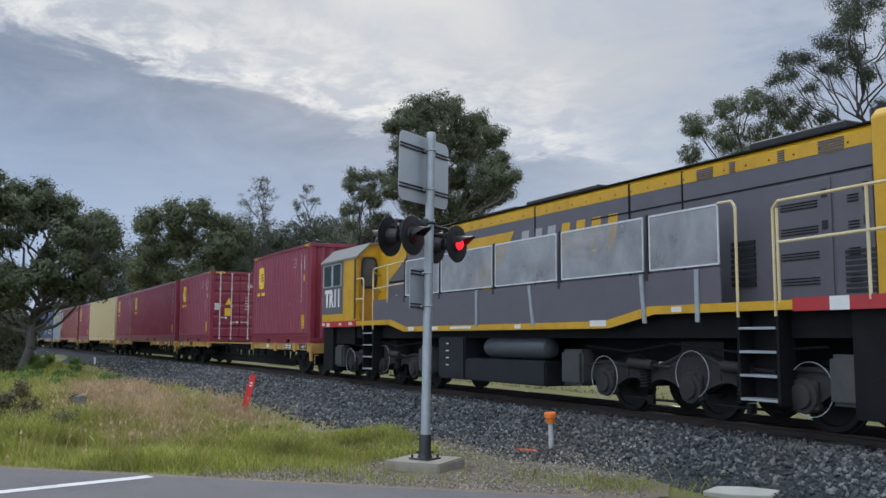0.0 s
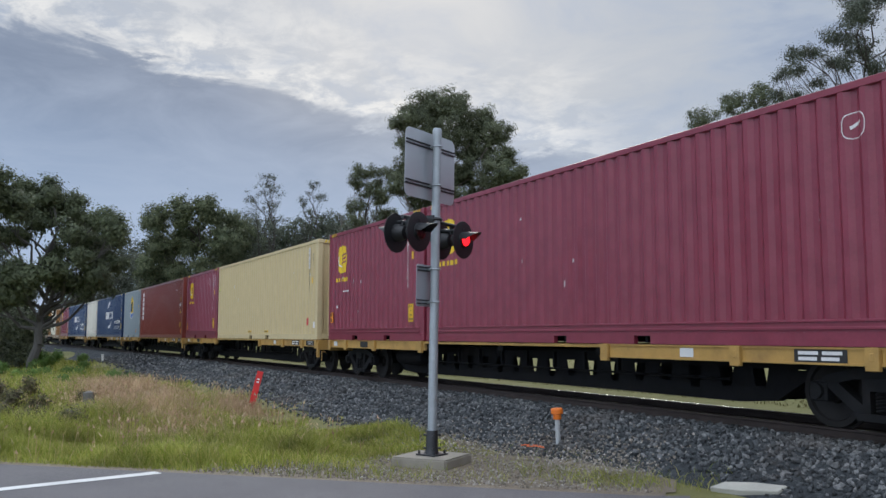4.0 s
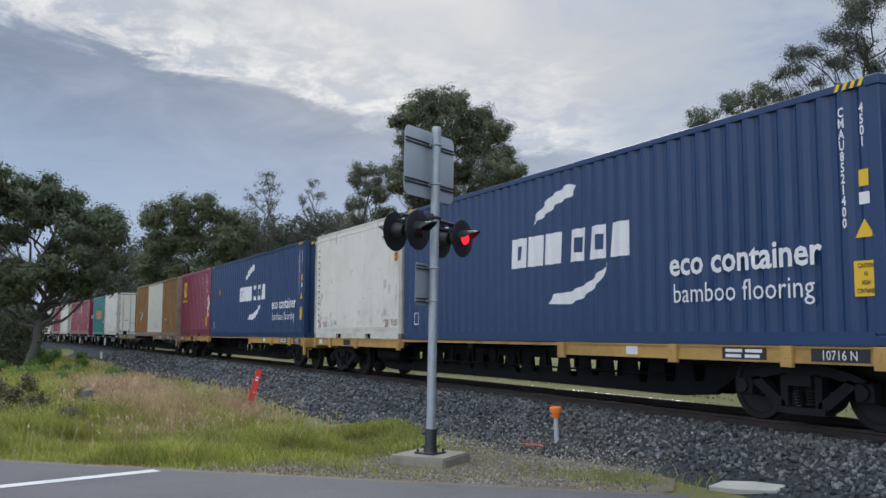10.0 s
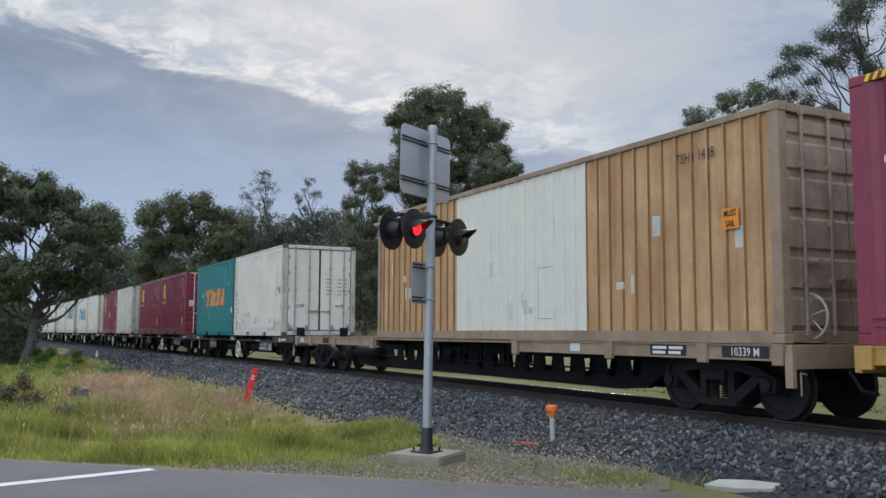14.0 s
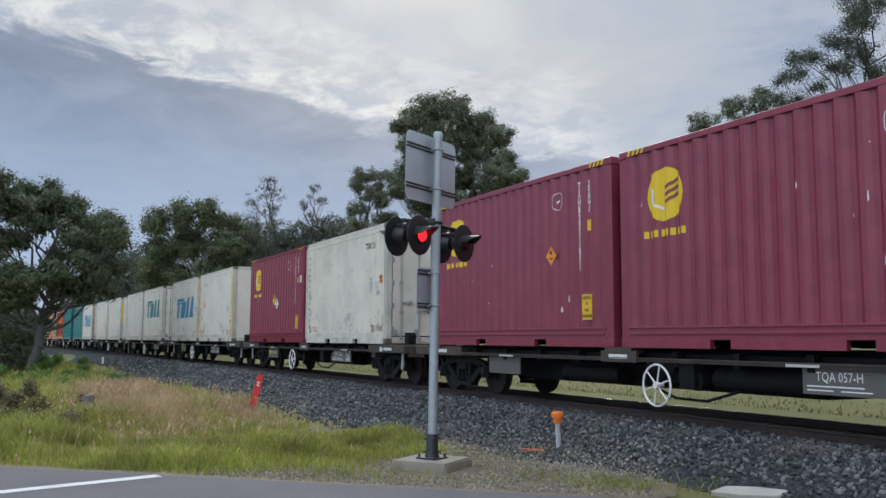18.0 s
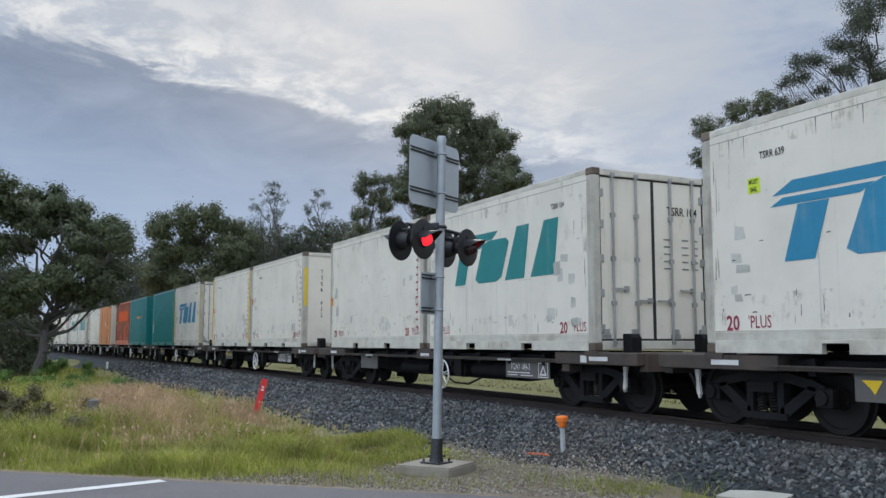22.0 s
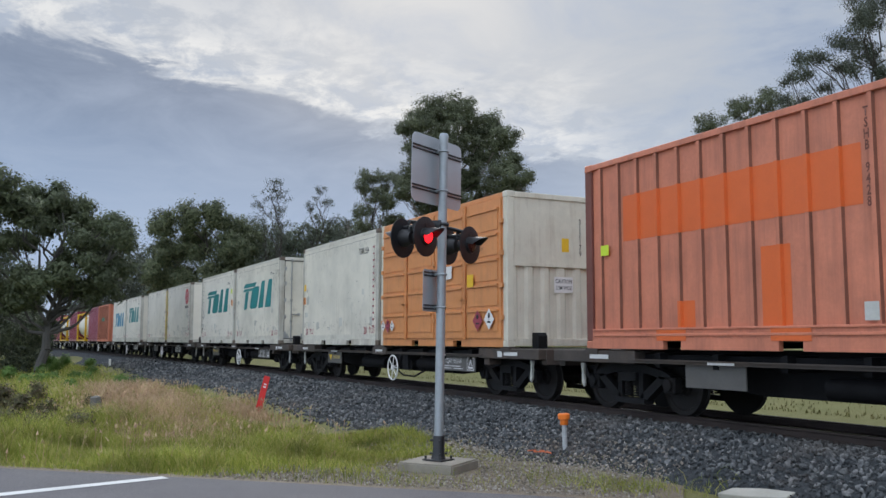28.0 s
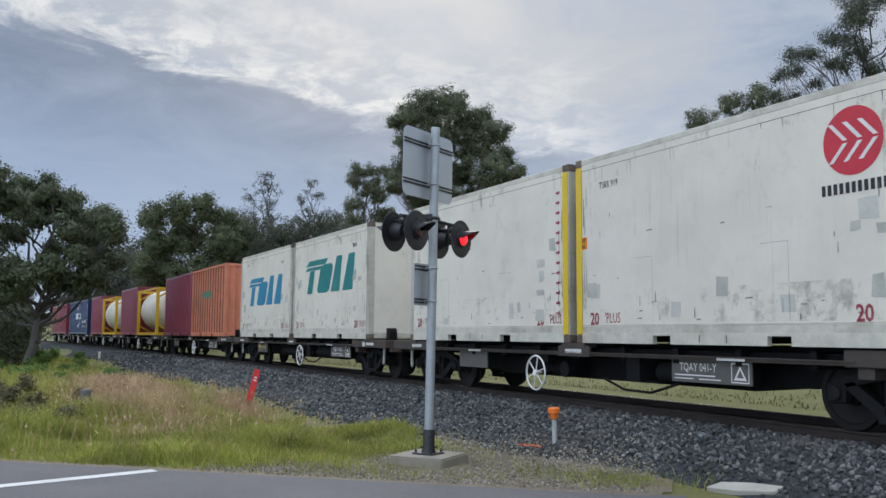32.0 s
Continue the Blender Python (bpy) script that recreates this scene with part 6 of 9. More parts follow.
    part("floor_frame", cached(("flr", L), floor_), None, c)

    def post():
        bm = B()
        box(bm, -0.08, 0.08, -0.075, 0.075, 0.117, H - 0.117)
        bevelled(bm, 0.012)
        return mesh_of("corner_post", bm, spec.get("post") or trim)

    def casting():
        bm = B()
        box(bm, -0.089, 0.089, -0.081, 0.081, -0.059, 0.059)
        bevelled(bm, 0.012)
        for y in (-0.083, 0.083):
            prism(bm, disc(0, 0, 0.024, 0.036, 10), y - 0.001, y + 0.001, "y")
        return mesh_of("corner_casting", bm, spec.get("cast") or trim)
    pm = (spec.get("post") or trim).name
    cm = (spec.get("cast") or trim).name
    for sx in (-1, 1):
        for sy in (-1, 1):
            ob = part("corner_post", cached(("post", pm), post), None, c)
            ob.matrix_basis = Matrix.Translation((sx * (L / 2 - 0.085), sy * (W_BOX / 2 - 0.078), 0))
            for z in (0.059, H - 0.059):
                ob = part("corner_casting", cached(("cast", cm), casting), None, c)
                ob.matrix_basis = Matrix.Translation((sx * (L / 2 - 0.089), sy * (W_BOX / 2 - 0.081), z))

    def header():
        bm = B()
        box(bm, -0.06, 0.06, -W_BOX / 2 + 0.16, W_BOX / 2 - 0.16, H - 0.115, H - 0.012)
        bevelled(bm, 0.008)
        return mesh_of("end_header", bm, trim)

    def sill():
        bm = B()
        box(bm, -0.06, 0.06, -W_BOX / 2 + 0.16, W_BOX / 2 - 0.16, 0.02, 0.155)
        bevelled(bm, 0.008)
        return mesh_of("end_sill", bm, trim)
    for sx in (-1, 1):
        for nm, make in (("end_header", header), ("end_sill", sill)):
            ob = part(nm, cached((nm, trim.name), make), None, c)
            ob.matrix_basis = Matrix.Translation((sx * (L / 2 - 0.065), 0, 0))
    for sx in (-1, 1):
        if sx > 0 and spec.get("doors"):
            add_doors(c, L / 2 - 0.035, spec.get("endpaint") or paint, spec.get("rods") or paint, H, reefer)
        else:
            ep = spec.get("endpaint") or paint
            ob = part("end_wall", cached(("end", ep.name, reefer), lambda: flat_end(ep, H) if reefer else end_wall(ep, H)), None, c)
            ob.matrix_basis = Matrix.Translation((sx * (L / 2 - 0.03), 0, 0)) @ Matrix.Rotation(0 if sx > 0 else math.pi, 4, "Z")
    for deco in spec.get("marks", ()):
        deco(c, side, L)
    return c


# ---- marks painted on the near side
def leasing_logo(c, side, L):
    """A yellow round emblem with dark bars over a row of yellow blocks."""
    cx, cz = -L / 2 + 0.98, 2.14
    painted("round_emblem", [disc(cx, cz, 0.39, 0.38, 44)], side.y, LOGO_YELLOW, c, side.xs, label="yellow round emblem")
    bars = [[(cx + 0.02, cz - 0.15 + 0.10 * k), (cx + 0.28, cz - 0.03 + 0.10 * k), (cx + 0.28, cz + 0.02 + 0.10 * k), (cx + 0.02, cz - 0.10 + 0.10 * k)] for k in range(3)]
    painted_each("emblem_bar", bars, side.y, MAROON, c, side.xs, 0.008)
    painted("emblem_edge", [[(cx - 0.26, cz - 0.13), (cx - 0.20, cz - 0.13), (cx - 0.20, cz + 0.10), (cx - 0.26, cz + 0.10)], [(cx - 0.26, cz - 0.13), (cx - 0.03, cz - 0.23), (cx - 0.03, cz - 0.19), (cx - 0.22, cz - 0.10)]], side.y, INK_WHITE, c, side.xs, 0.008)
    painted_each("word_block", [rect(cx - 0.44 + 0.112 * k, cx - 0.44 + 0.112 * k + 0.072, 1.55, 1.65) for k in range(8)], side.y, LOGO_YELLOW, c, side.xs)


def upright_codes(codes, mat=None, x0=0.83, size=0.16, dx=0.26, top=2.62):
    def deco(c, side, L):
        for i, code in enumerate(codes):
            x = L / 2 - x0 + dx * i
            n = len(code)
            h = n * size * 0.82
            letters(c, code, x, top - h / 2, sheet_face(side)(x) - 0.003, size, mat or INK_WHITE, True, 0.004, 0.72)
    return deco


def badge(c, side, L):
    cx = L / 2 - 1.46
    painted("round_badge", [disc(cx, 2.40, 0.15, 0.15, 16, 0.7), disc(cx, 2.40, 0.139, 0.139, 16, 0.7)], side.y, INK_WHITE, c, side.xs, label="small white outlined badge")
    painted("badge_swirl", [[(cx - 0.06, 2.36), (cx + 0.09, 2.42), (cx + 0.08, 2.45), (cx - 0.07, 2.40)]], side.y, INK_WHITE, c, side.xs)


def sheet_face(side):
    """Placards are stiff sheets: they lie flat across the ribs."""
    front = min(side.y(side.a + 0.05 + 0.021 * k) for k in range(30))
    return lambda x: front


def caution(x0=0.66, z=0.42, w=0.26, h=0.40, lines=("CAUTION", "9'6", "HIGH", "CONTAINER"), mat=None):
    def deco(c, side, L):
        x = L / 2 - x0
        p = painted("height_sticker", [rect(x - w / 2, x + w / 2, z, z + h)], sheet_face(side), mat or STICKER, c, (), 0.004, "yellow container height sticker")
        for i, t in enumerate(lines):
            letters(p, t, x, z + h * (1 - (i + 0.6) / (len(lines) + 0.2)), -W_BOX / 2 - 0.002, h / len(lines) * 0.72, INK_BLACK, False, 0.001, 0.62)
    return deco


def sticker(x, z, w, h, mat, words=(), ink=None, name="sticker", label="", from_left=False):
    def deco(c, side, L):
        xx = -L / 2 + x if from_left else L / 2 - x
        p = painted(name, [rect(xx - w / 2, xx + w / 2, z - h / 2, z + h / 2)], sheet_face(side), mat, c, (), 0.007 if mat is NAVY else (0.004 if words else 0.005), label)
        for i, t in enumerate(words):
            letters(p, t, xx, z + h / 2 - h * (i + 0.52) / len(words), -W_BOX / 2 - 0.001, h / len(words) * 0.85, ink or INK_BLACK, False, 0.002, 0.75)
    return deco


def must_sail(x, z, from_left=False, mat=None, s=0.30):
    return sticker(x, z, s, s * 0.95, mat or ORANGE_STICKER, ("MUST", "SAIL"), INK_BLACK, "sticker", "orange shipping sticker", from_left)


def diamonds(items):
    """items: distance from the front end, height, half-size, colour."""
    def deco(c, side, L):
        for x, z, r, m in items:
            px = L / 2 - x
            p = painted("hazard_diamond", [[(px - r, z), (px, z - r), (px + r, z), (px, z + r)]], sheet_face(side), m, c, (), 0.005 + 0.001 * (items.index((x, z, r, m)) % 2), "diamond hazard placard")
            painted_each("pictogram", [disc(px, z + r * 0.35, r * 0.22, r * 0.25, 10), rect(px - r * 0.3, px + r * 0.3, z - r * 0.35, z - r * 0.2)], sheet_face(side), INK_BLACK, p, (), 0.009)
    return deco


def scuffs(seed, n=10, mats=None):
    """Small pale nicks and scrapes in the paint."""
    def deco(c, side, L):
        rng, polys = random.Random(seed), []
        for k in range(n):
            x, z = rng.uniform(side.a + 0.1, side.b - 0.2), rng.uniform(0.35, 2.4)
            w, h = rng.uniform(0.01, 0.05), rng.uniform(0.02, 0.14)
            polys.append([(x, z), (x + w, z + h * 0.2), (x + w * 0.7, z + h), (x + w * 0.1, z + h * 0.8)])
        painted("scrapes", polys, side.y, mats or INK_WHITE, c, side.xs, 0.003, "small scrapes in the paint", "stuff")
    return deco


def patches(seed, n=14, dots="", plus=(), hatch=True, low=True):
    """Signs of use on an insulated box: glued-on repair patches, scuffs, rows of end markers."""
    def deco(c, side, L):
        rng = random.Random(seed)
        pp, qq = [], []
        for k in range(n):
            # most sit near the ends, a few along the foot of the sheet
            if k % 3 == 2:
                x, z = rng.uniform(side.a + 0.8, side.b - 1.0), rng.uniform(0.30, 0.65)
            else:
                x, z = (side.a + rng.uniform(0.10, 0.42)) if rng.random() < 0.45 else (side.b - rng.uniform(0.35, 0.95)), rng.uniform(0.35, 1.55)
            w, h = rng.uniform(0.10, 0.26), rng.uniform(0.10, 0.26)
            j = [rng.uniform(-0.018, 0.018) for _ in range(8)]
            pp.append([(x + j[0], z + j[1]), (x + w + j[2], z + j[3]), (x + w + j[4], z + h + j[5]), (x + j[6], z + h + j[7])])
        for k in range(3 * n):
            x, z = rng.uniform(side.a + 0.1, side.b - 0.2), (rng.uniform(0.29, 0.62) if k % 3 else rng.uniform(0.6, 2.0))
            w, h = (rng.uniform(0.006, 0.02), rng.uniform(0.04, 0.22)) if k % 2 else (rng.uniform(0.04, 0.16), rng.uniform(0.006, 0.022))
            qq.append([(x, z), (x + w, z + 0.2 * h), (x + w * 0.8, z + h), (x + w * 0.2, z + h * 0.9)])
        for e in (side.a, side.b - 0.16):
            for k in range(9):
                # rust and soot running down beside the posts and from the roof rail
                x, z = e + rng.uniform(0.0, 0.14), rng.uniform(0.6, 2.3)
                w, h = rng.uniform(0.006, 0.02), rng.uniform(0.12, 0.5)
                qq.append([(x, z), (x + w, z + 0.1 * h), (x + w * 0.7, z + h), (x + w * 0.3, z + h)])
        for k in range(12):
            x, h = rng.uniform(side.a, side.b - 0.05), rng.uniform(0.05, 0.3)
            w = rng.uniform(0.006, 0.018)
            qq.append([(x, H_BOX - 0.195), (x + w, H_BOX - 0.195), (x + w * 0.6, H_BOX - 0.195 - h), (x + w * 0.4, H_BOX - 0.195 - h)])
        painted("grime_film", [rect(side.a, side.b, 0.29, 0.62 + 0.2 * rng.random())], side.y, SPLASH, c, (), 0.0012, "splashed road grime")
        painted("rust_film", [rect(side.a, side.b, 2.50, H_BOX - 0.10)], side.y, RUSTRUN, c, (), 0.0012, "rust running from the roof rail")
        for e0, e1, m_ in ((side.a, side.a + 0.22 + 0.3 * rng.random(), RUSTRUN), (side.b - 0.25 - 0.5 * rng.random(), side.b, SOOTRUN)):
            painted("edge_film", [rect(e0, e1, 0.30, 2.50)], side.y, m_, c, (), 0.0018, "grime beside the corner post")
        painted_each("repair_patch", pp[::2], side.y, PATCH, c, (), 0.0030, "grey glued-on repair patch")
        painted_each("repair_patch", pp[1::2], side.y, PATCH_DARK, c, (), 0.0048, "dark grey glued-on repair patch")
        painted("scrapes", qq, side.y, SCUFF, c, (), 0.0045, "dark scrapes in the paint", "stuff")
        ink = {"r": INK_RED, "k": INK_BLACK}
        for e in dots:
            end, col = (side.b - 0.21 if e.lower() in "rk" and e.isupper() else side.a + 0.16), ink[e.lower()]
            painted_each("end_marker", [[(end + 0.125 * u, 0.475 + 0.165 * k + 0.085 * v) for u, v in ((0, -0.2), (0.55, -0.24), (0.53, -0.5), (1.0, 0.0), (0.56, 0.5), (0.55, 0.22), (0.02, 0.2))] for k in range(13)], side.y, col, c, (), 0.005, "small painted arrow mark")
        for x, col in plus:
            xx = -L / 2 + x
            letters(c, "20", xx - 0.20, 0.36, side.y(0) - 0.005, 0.26, col, False, 0.006, 0.85)
            letters(c, "'PLUS", xx + 0.24, 0.37, side.y(0) - 0.005, 0.22, col, False, 0.0, 0.72)
        # rivet line under the roof rail, and an access flap
        painted("roof_seam", [rect(side.a, side.b, H_BOX - 0.20, H_BOX - 0.192)], side.y, SCUFF, c, (), 0.002)
        for x in (-1.62, 0.78):
            # upper edge and one side of the flap show, the rest is painted shut
            painted("access_flap", [[(x, 1.235), (x + 0.42, 1.235), (x + 0.42, 0.30), (x + 0.413, 0.30), (x + 0.413, 1.228), (x, 1.228)]], side.y, PATCH_DARK, c, (), 0.003)
        painted_each("sill_tick", [rect(x, x + 0.022, 0.03, 0.125) for x in (-0.30, 0.18)], lambda x: -W_BOX / 2 - 0.001, SCUFF, c, (), 0.003)
    return deco


def edge_bands(left=False, right=False, mat=None):
    def deco(c, side, L):
        for on, x0 in ((left, -L / 2 + 0.02), (right, L / 2 - 0.17)):
            if on:
                painted("yellow_end_band", [rect(x0, x0 + 0.15, 0.13, H_BOX - 0.13)], lambda x: -W_BOX / 2 + 0.001, mat or LOGO_YELLOW, c, (), 0.006, "yellow painted corner band")
    return deco


SLANT = 0.34


def slanted_logo(cx, cz, w, h, mat):
    """The carrier's emblem: a wing-like bar and four slanted blocks."""
    def deco(c, side, L):
        def q(x0, x1, z0, z1, y0=None, y1=None):
            return [(cx + (u - 0.5) * w + (v - 0.5) * h * SLANT, cz + (v - 0.5) * h) for u, v in ((x0, z0), (x1, z0), (x1 if y1 is None else y1, z1), (x0 if y0 is None else y0, z1))]
        polys = [q(0.0, 0.40, 0.84, 1.0, 0.06, 0.44), q(0.0, 0.30, 0.70, 0.80, 0.04, 0.34), q(0.10, 0.205, 0.0, 0.69)]
        body = [(0.30, 0.08), (0.34, 0.0), (0.50, 0.0), (0.54, 0.08), (0.555, 0.74), (0.52, 0.83), (0.36, 0.83), (0.315, 0.74)]
        polys += [[(cx + (u - 0.5) * w + (v - 0.5) * h * SLANT, cz + (v - 0.5) * h) for u, v in body]]
        polys += [q(0.575, 0.735, 0.0, 1.0, 0.60, 0.70), q(0.785, 0.96, 0.0, 1.0, 0.815, 0.92)]
        painted_each("emblem_block", polys, side.y, mat, c, side.xs, 0.004, "slanted emblem block")
    return deco


def shipping_line_marks(c, side, L):
    """White blocks of the line's name between two swooshes, and its slogan."""
    x0 = -L / 2 + 4.69
    for k in range(6):
        dx = x0 + 0.54 * k + (0.16 if k > 2 else 0)
        outl = [moved([(0, 0), (0.42, 0), (0.46, 0.52), (0.04, 0.52)], dx, 1.28)]
        if k in (0, 3, 4):
            outl.append(moved([(0.14, 0.14), (0.32, 0.14), (0.34, 0.38), (0.16, 0.38)], dx, 1.28))
        painted("name_block", outl, side.y, INK_WHITE, c, side.xs, label="white block of the line's name")
    x0 = -L / 2 + 5.36
    painted("swoosh", [[(x0, 2.0), (x0 + 0.16, 2.18), (x0 + 0.55, 2.42), (x0 + 1.10, 2.56), (x0 + 1.34, 2.50), (x0 + 1.20, 2.36), (x0 + 0.80, 2.28), (x0 + 0.40, 2.12)]], side.y, INK_WHITE, c, side.xs, label="white swoosh")
    x0 = -L / 2 + 5.86
    painted("swoosh", [[(x0, 0.62), (x0 + 0.10, 0.78), (x0 + 0.60, 0.80), (x0 + 1.10, 0.92), (x0 + 1.64, 1.20), (x0 + 1.40, 0.92), (x0 + 1.0, 0.70), (x0 + 0.6, 0.60)]], side.y, INK_WHITE, c, side.xs, label="white swoosh")
    letters(c, "eco container", -L / 2 + 10.12, 1.06, -W_BOX / 2 + 0.006, 0.46, INK_WHITE, False, 0.010, 0.98)
    letters(c, "bamboo flooring", -L / 2 + 10.10, 0.66, -W_BOX / 2 + 0.006, 0.37, INK_WHITE, False, 0.0, 0.95)


def corner_hatch(c, side, L):
    """Black and yellow hatching by the top corners."""
    for x in (-L / 2 + 0.20, L / 2 - 0.56):
        painted("corner_hatching", [[(x + 0.10 * k, H_BOX - 0.095), (x + 0.05 + 0.10 * k, H_BOX - 0.095), (x + 0.09 + 0.10 * k, H_BOX - 0.015), (x + 0.04 + 0.10 * k, H_BOX - 0.015)] for k in range(4)], lambda x: -W_BOX / 2 - 0.001, LOGO_YELLOW, c, (), 0.003, "", "stuff")


def corner_hatch_end(c, side, L):
    bm = B()
    for y0 in (-W_BOX / 2 + 0.2, W_BOX / 2 - 0.62):
        for k in range(4):
            y = y0 + 0.1 * k
            v = [bm.verts.new((L / 2 - 0.0045, a, b)) for a, b in ((y, H_BOX - 0.10), (y + 0.05, H_BOX - 0.10), (y + 0.09, H_BOX - 0.02), (y + 0.04, H_BOX - 0.02))]
            bm.faces.new(v)
    tagged(part("corner_hatching", bm, LOGO_YELLOW, c), kind="stuff")


def door_words(code, ink, lines=5):
    def deco(c, side, L):
        if code:
            ob = part("lettering", text_mesh(code, 0.20, ink, False, 0.002, 0.8), None, c)
            ob.matrix_basis = Matrix.Translation((L / 2 - 0.028, 0.62, 2.28)) @ Matrix.Rotation(math.pi / 2, 4, "Z")
        bm = B()
        for k in range(lines):
            for y0, w in ((0.22, 0.17), (0.60, 0.14), (0.84, 0.10)):
                z = 1.80 - 0.12 * k
                v = [bm.verts.new((L / 2 - 0.0285, a, b)) for a, b in ((y0, z), (y0 + w, z), (y0 + w, z + 0.024), (y0, z + 0.024))]
                bm.faces.new(v)
        tagged(part("data_lines", bm, surface("grey_data_lettering", (0.2, 0.2, 0.19), 0.5) if ink is INK_BLACK else ink, c), "rows of small data lettering", kind="stuff")
    return deco


def end_words(code, ink):
    """An upright code down a plain end wall, beside a yellow strip on the corner post."""
    def deco(c, side, L):
        for k, ch in enumerate(code):
            if ch != " ":
                ob = part("letter", text_mesh(ch, 0.17, ink, False, 0.002, 0.8), None, c)
                ob.matrix_basis = Matrix.Translation((L / 2 - 0.026, -0.62, 2.30 - 0.19 * k)) @ Matrix.Rotation(math.pi / 2, 4, "Z")
        bm = B()
        box(bm, L / 2 + 0.001, L / 2 + 0.004, -W_BOX / 2 + 0.03, -W_BOX / 2 + 0.13, 1.25, 2.42)
        part("yellow_strip", bm, LOGO_YELLOW, c, "worn yellow strip on the corner post")
    return deco


def door_placards(c, side, L):
    bm = B()
    for y0, z0, w, h in ((-0.62, 1.05, 0.30, 0.32),):
        v = [bm.verts.new((L / 2 - 0.03, a, b)) for a, b in ((y0, z0), (y0 + w, z0), (y0 + w, z0 + h), (y0, z0 + h))]
        bm.faces.new(v)
    part("height_sticker", bm, STICKER, c)
    bm = B()
    v = [bm.verts.new((L / 2 - 0.03, a, b)) for a, b in ((-0.60, 1.52), (-0.30, 1.52), (-0.45, 1.80))]
    bm.faces.new(v)
    part("warning_triangle", bm, STICKER, c)
    bm = B()
    v = [bm.verts.new((L / 2 - 0.03, a, b)) for a, b in ((-1.05, 1.30), (-0.85, 1.30), (-0.85, 1.58), (-1.05, 1.58))]
    bm.faces.new(v)
    part("data_plate", bm, PATCH, c)

# ------------------------------------------------------------ running gear
WHEEL_R = 0.42


def wheelset_mesh():
    bm = B()
    rod(bm, (0, -0.78, 0), (0, 0.78, 0), 0.065, 10)
    for s in (-1, 1):
        prof = [(0.09, 0.47), (0.11, 0.50), (0.30, 0.51), (0.36, 0.50), (0.445, 0.505), (0.445, 0.53), (WHEEL_R, 0.538), (WHEEL_R - 0.006, 0.625), (0.35, 0.628), (0.33, 0.60), (0.14, 0.575), (0.12, 0.62), (0.07, 0.63)]
        lathe(bm, [(r, s * h) for r, h in prof], (0, 0, 0), "y", 26)
    return mesh_of("wheelset", bm, WHEEL, True)


def side_frame_mesh(base=1.75):
    """Cast side frame: arched top, sloping arms, axle boxes and a spring window."""
    bm = B()
    h = base / 2
    y0, y1 = -0.065, 0.065
    prism(bm, [(-h - 0.02, 0.10), (-h + 0.16, 0.17), (-0.34, 0.25), (0.34, 0.25), (h - 0.16, 0.17), (h + 0.02, 0.10), (h - 0.05, 0.02), (0.40, 0.12), (-0.40, 0.12), (-h + 0.05, 0.02)], y0, y1)
    prism(bm, [(-h + 0.06, 0.06), (-h + 0.22, 0.10), (-0.24, -0.20), (-0.24, -0.31), (-0.34, -0.30)], y0, y1)
    prism(bm, [(h - 0.06, 0.06), (h - 0.22, 0.10), (0.24, -0.20), (0.24, -0.31), (0.34, -0.30)], y0, y1)
    box(bm, -0.36, 0.36, y0 - 0.03, y1 + 0.02, -0.33, -0.25)
    box(bm, -0.30, -0.20, y0, y1, -0.26, 0.14)
    box(bm, 0.20, 0.30, y0, y1, -0.26, 0.14)
    box(bm, -0.19, 0.19, y0 - 0.05, y1 + 0.1, 0.0, 0.13)
    return mesh_of("side_frame", bm, WAGONBOGIE)


def axle_box_mesh():
    bm = B()
    box(bm, -0.12, 0.12, -0.09, 0.07, -0.12, 0.11)
    bevelled(bm, 0.02)
    lathe(bm, [(0.09, -0.09), (0.085, -0.13), (0.03, -0.135)], (0, 0, 0), "y", 14)
    return mesh_of("axle_box", bm, WAGONBOGIE)


def helix(bm, c, R, r, z0, z1, turns, seg=12, tube=5):
    """A coil spring as one bent bar."""
    rows, n = [], int(turns * seg)
    for i in range(n + 1):
        t = 2 * math.pi * i / seg
        d = Vector((math.cos(t), math.sin(t), 0))
        p = Vector(c) + d * R + Vector((0, 0, z0 + (z1 - z0) * i / n))
        rows.append([bm.verts.new(p + d * (r * math.cos(u)) + Vector((0, 0, r * math.sin(u)))) for u in (2 * math.pi * k / tube for k in range(tube))])
    for a, b in zip(rows, rows[1:]):
        for k in range(tube):
            bm.faces.new((a[k], b[k], b[(k + 1) % tube], a[(k + 1) % tube]))


def spring_mesh():
    bm = B()
    helix(bm, (0, 0, 0), 0.058, 0.014, -0.24, -0.02, 6)
    return mesh_of("spring", bm, WAGONBOGIE, True)


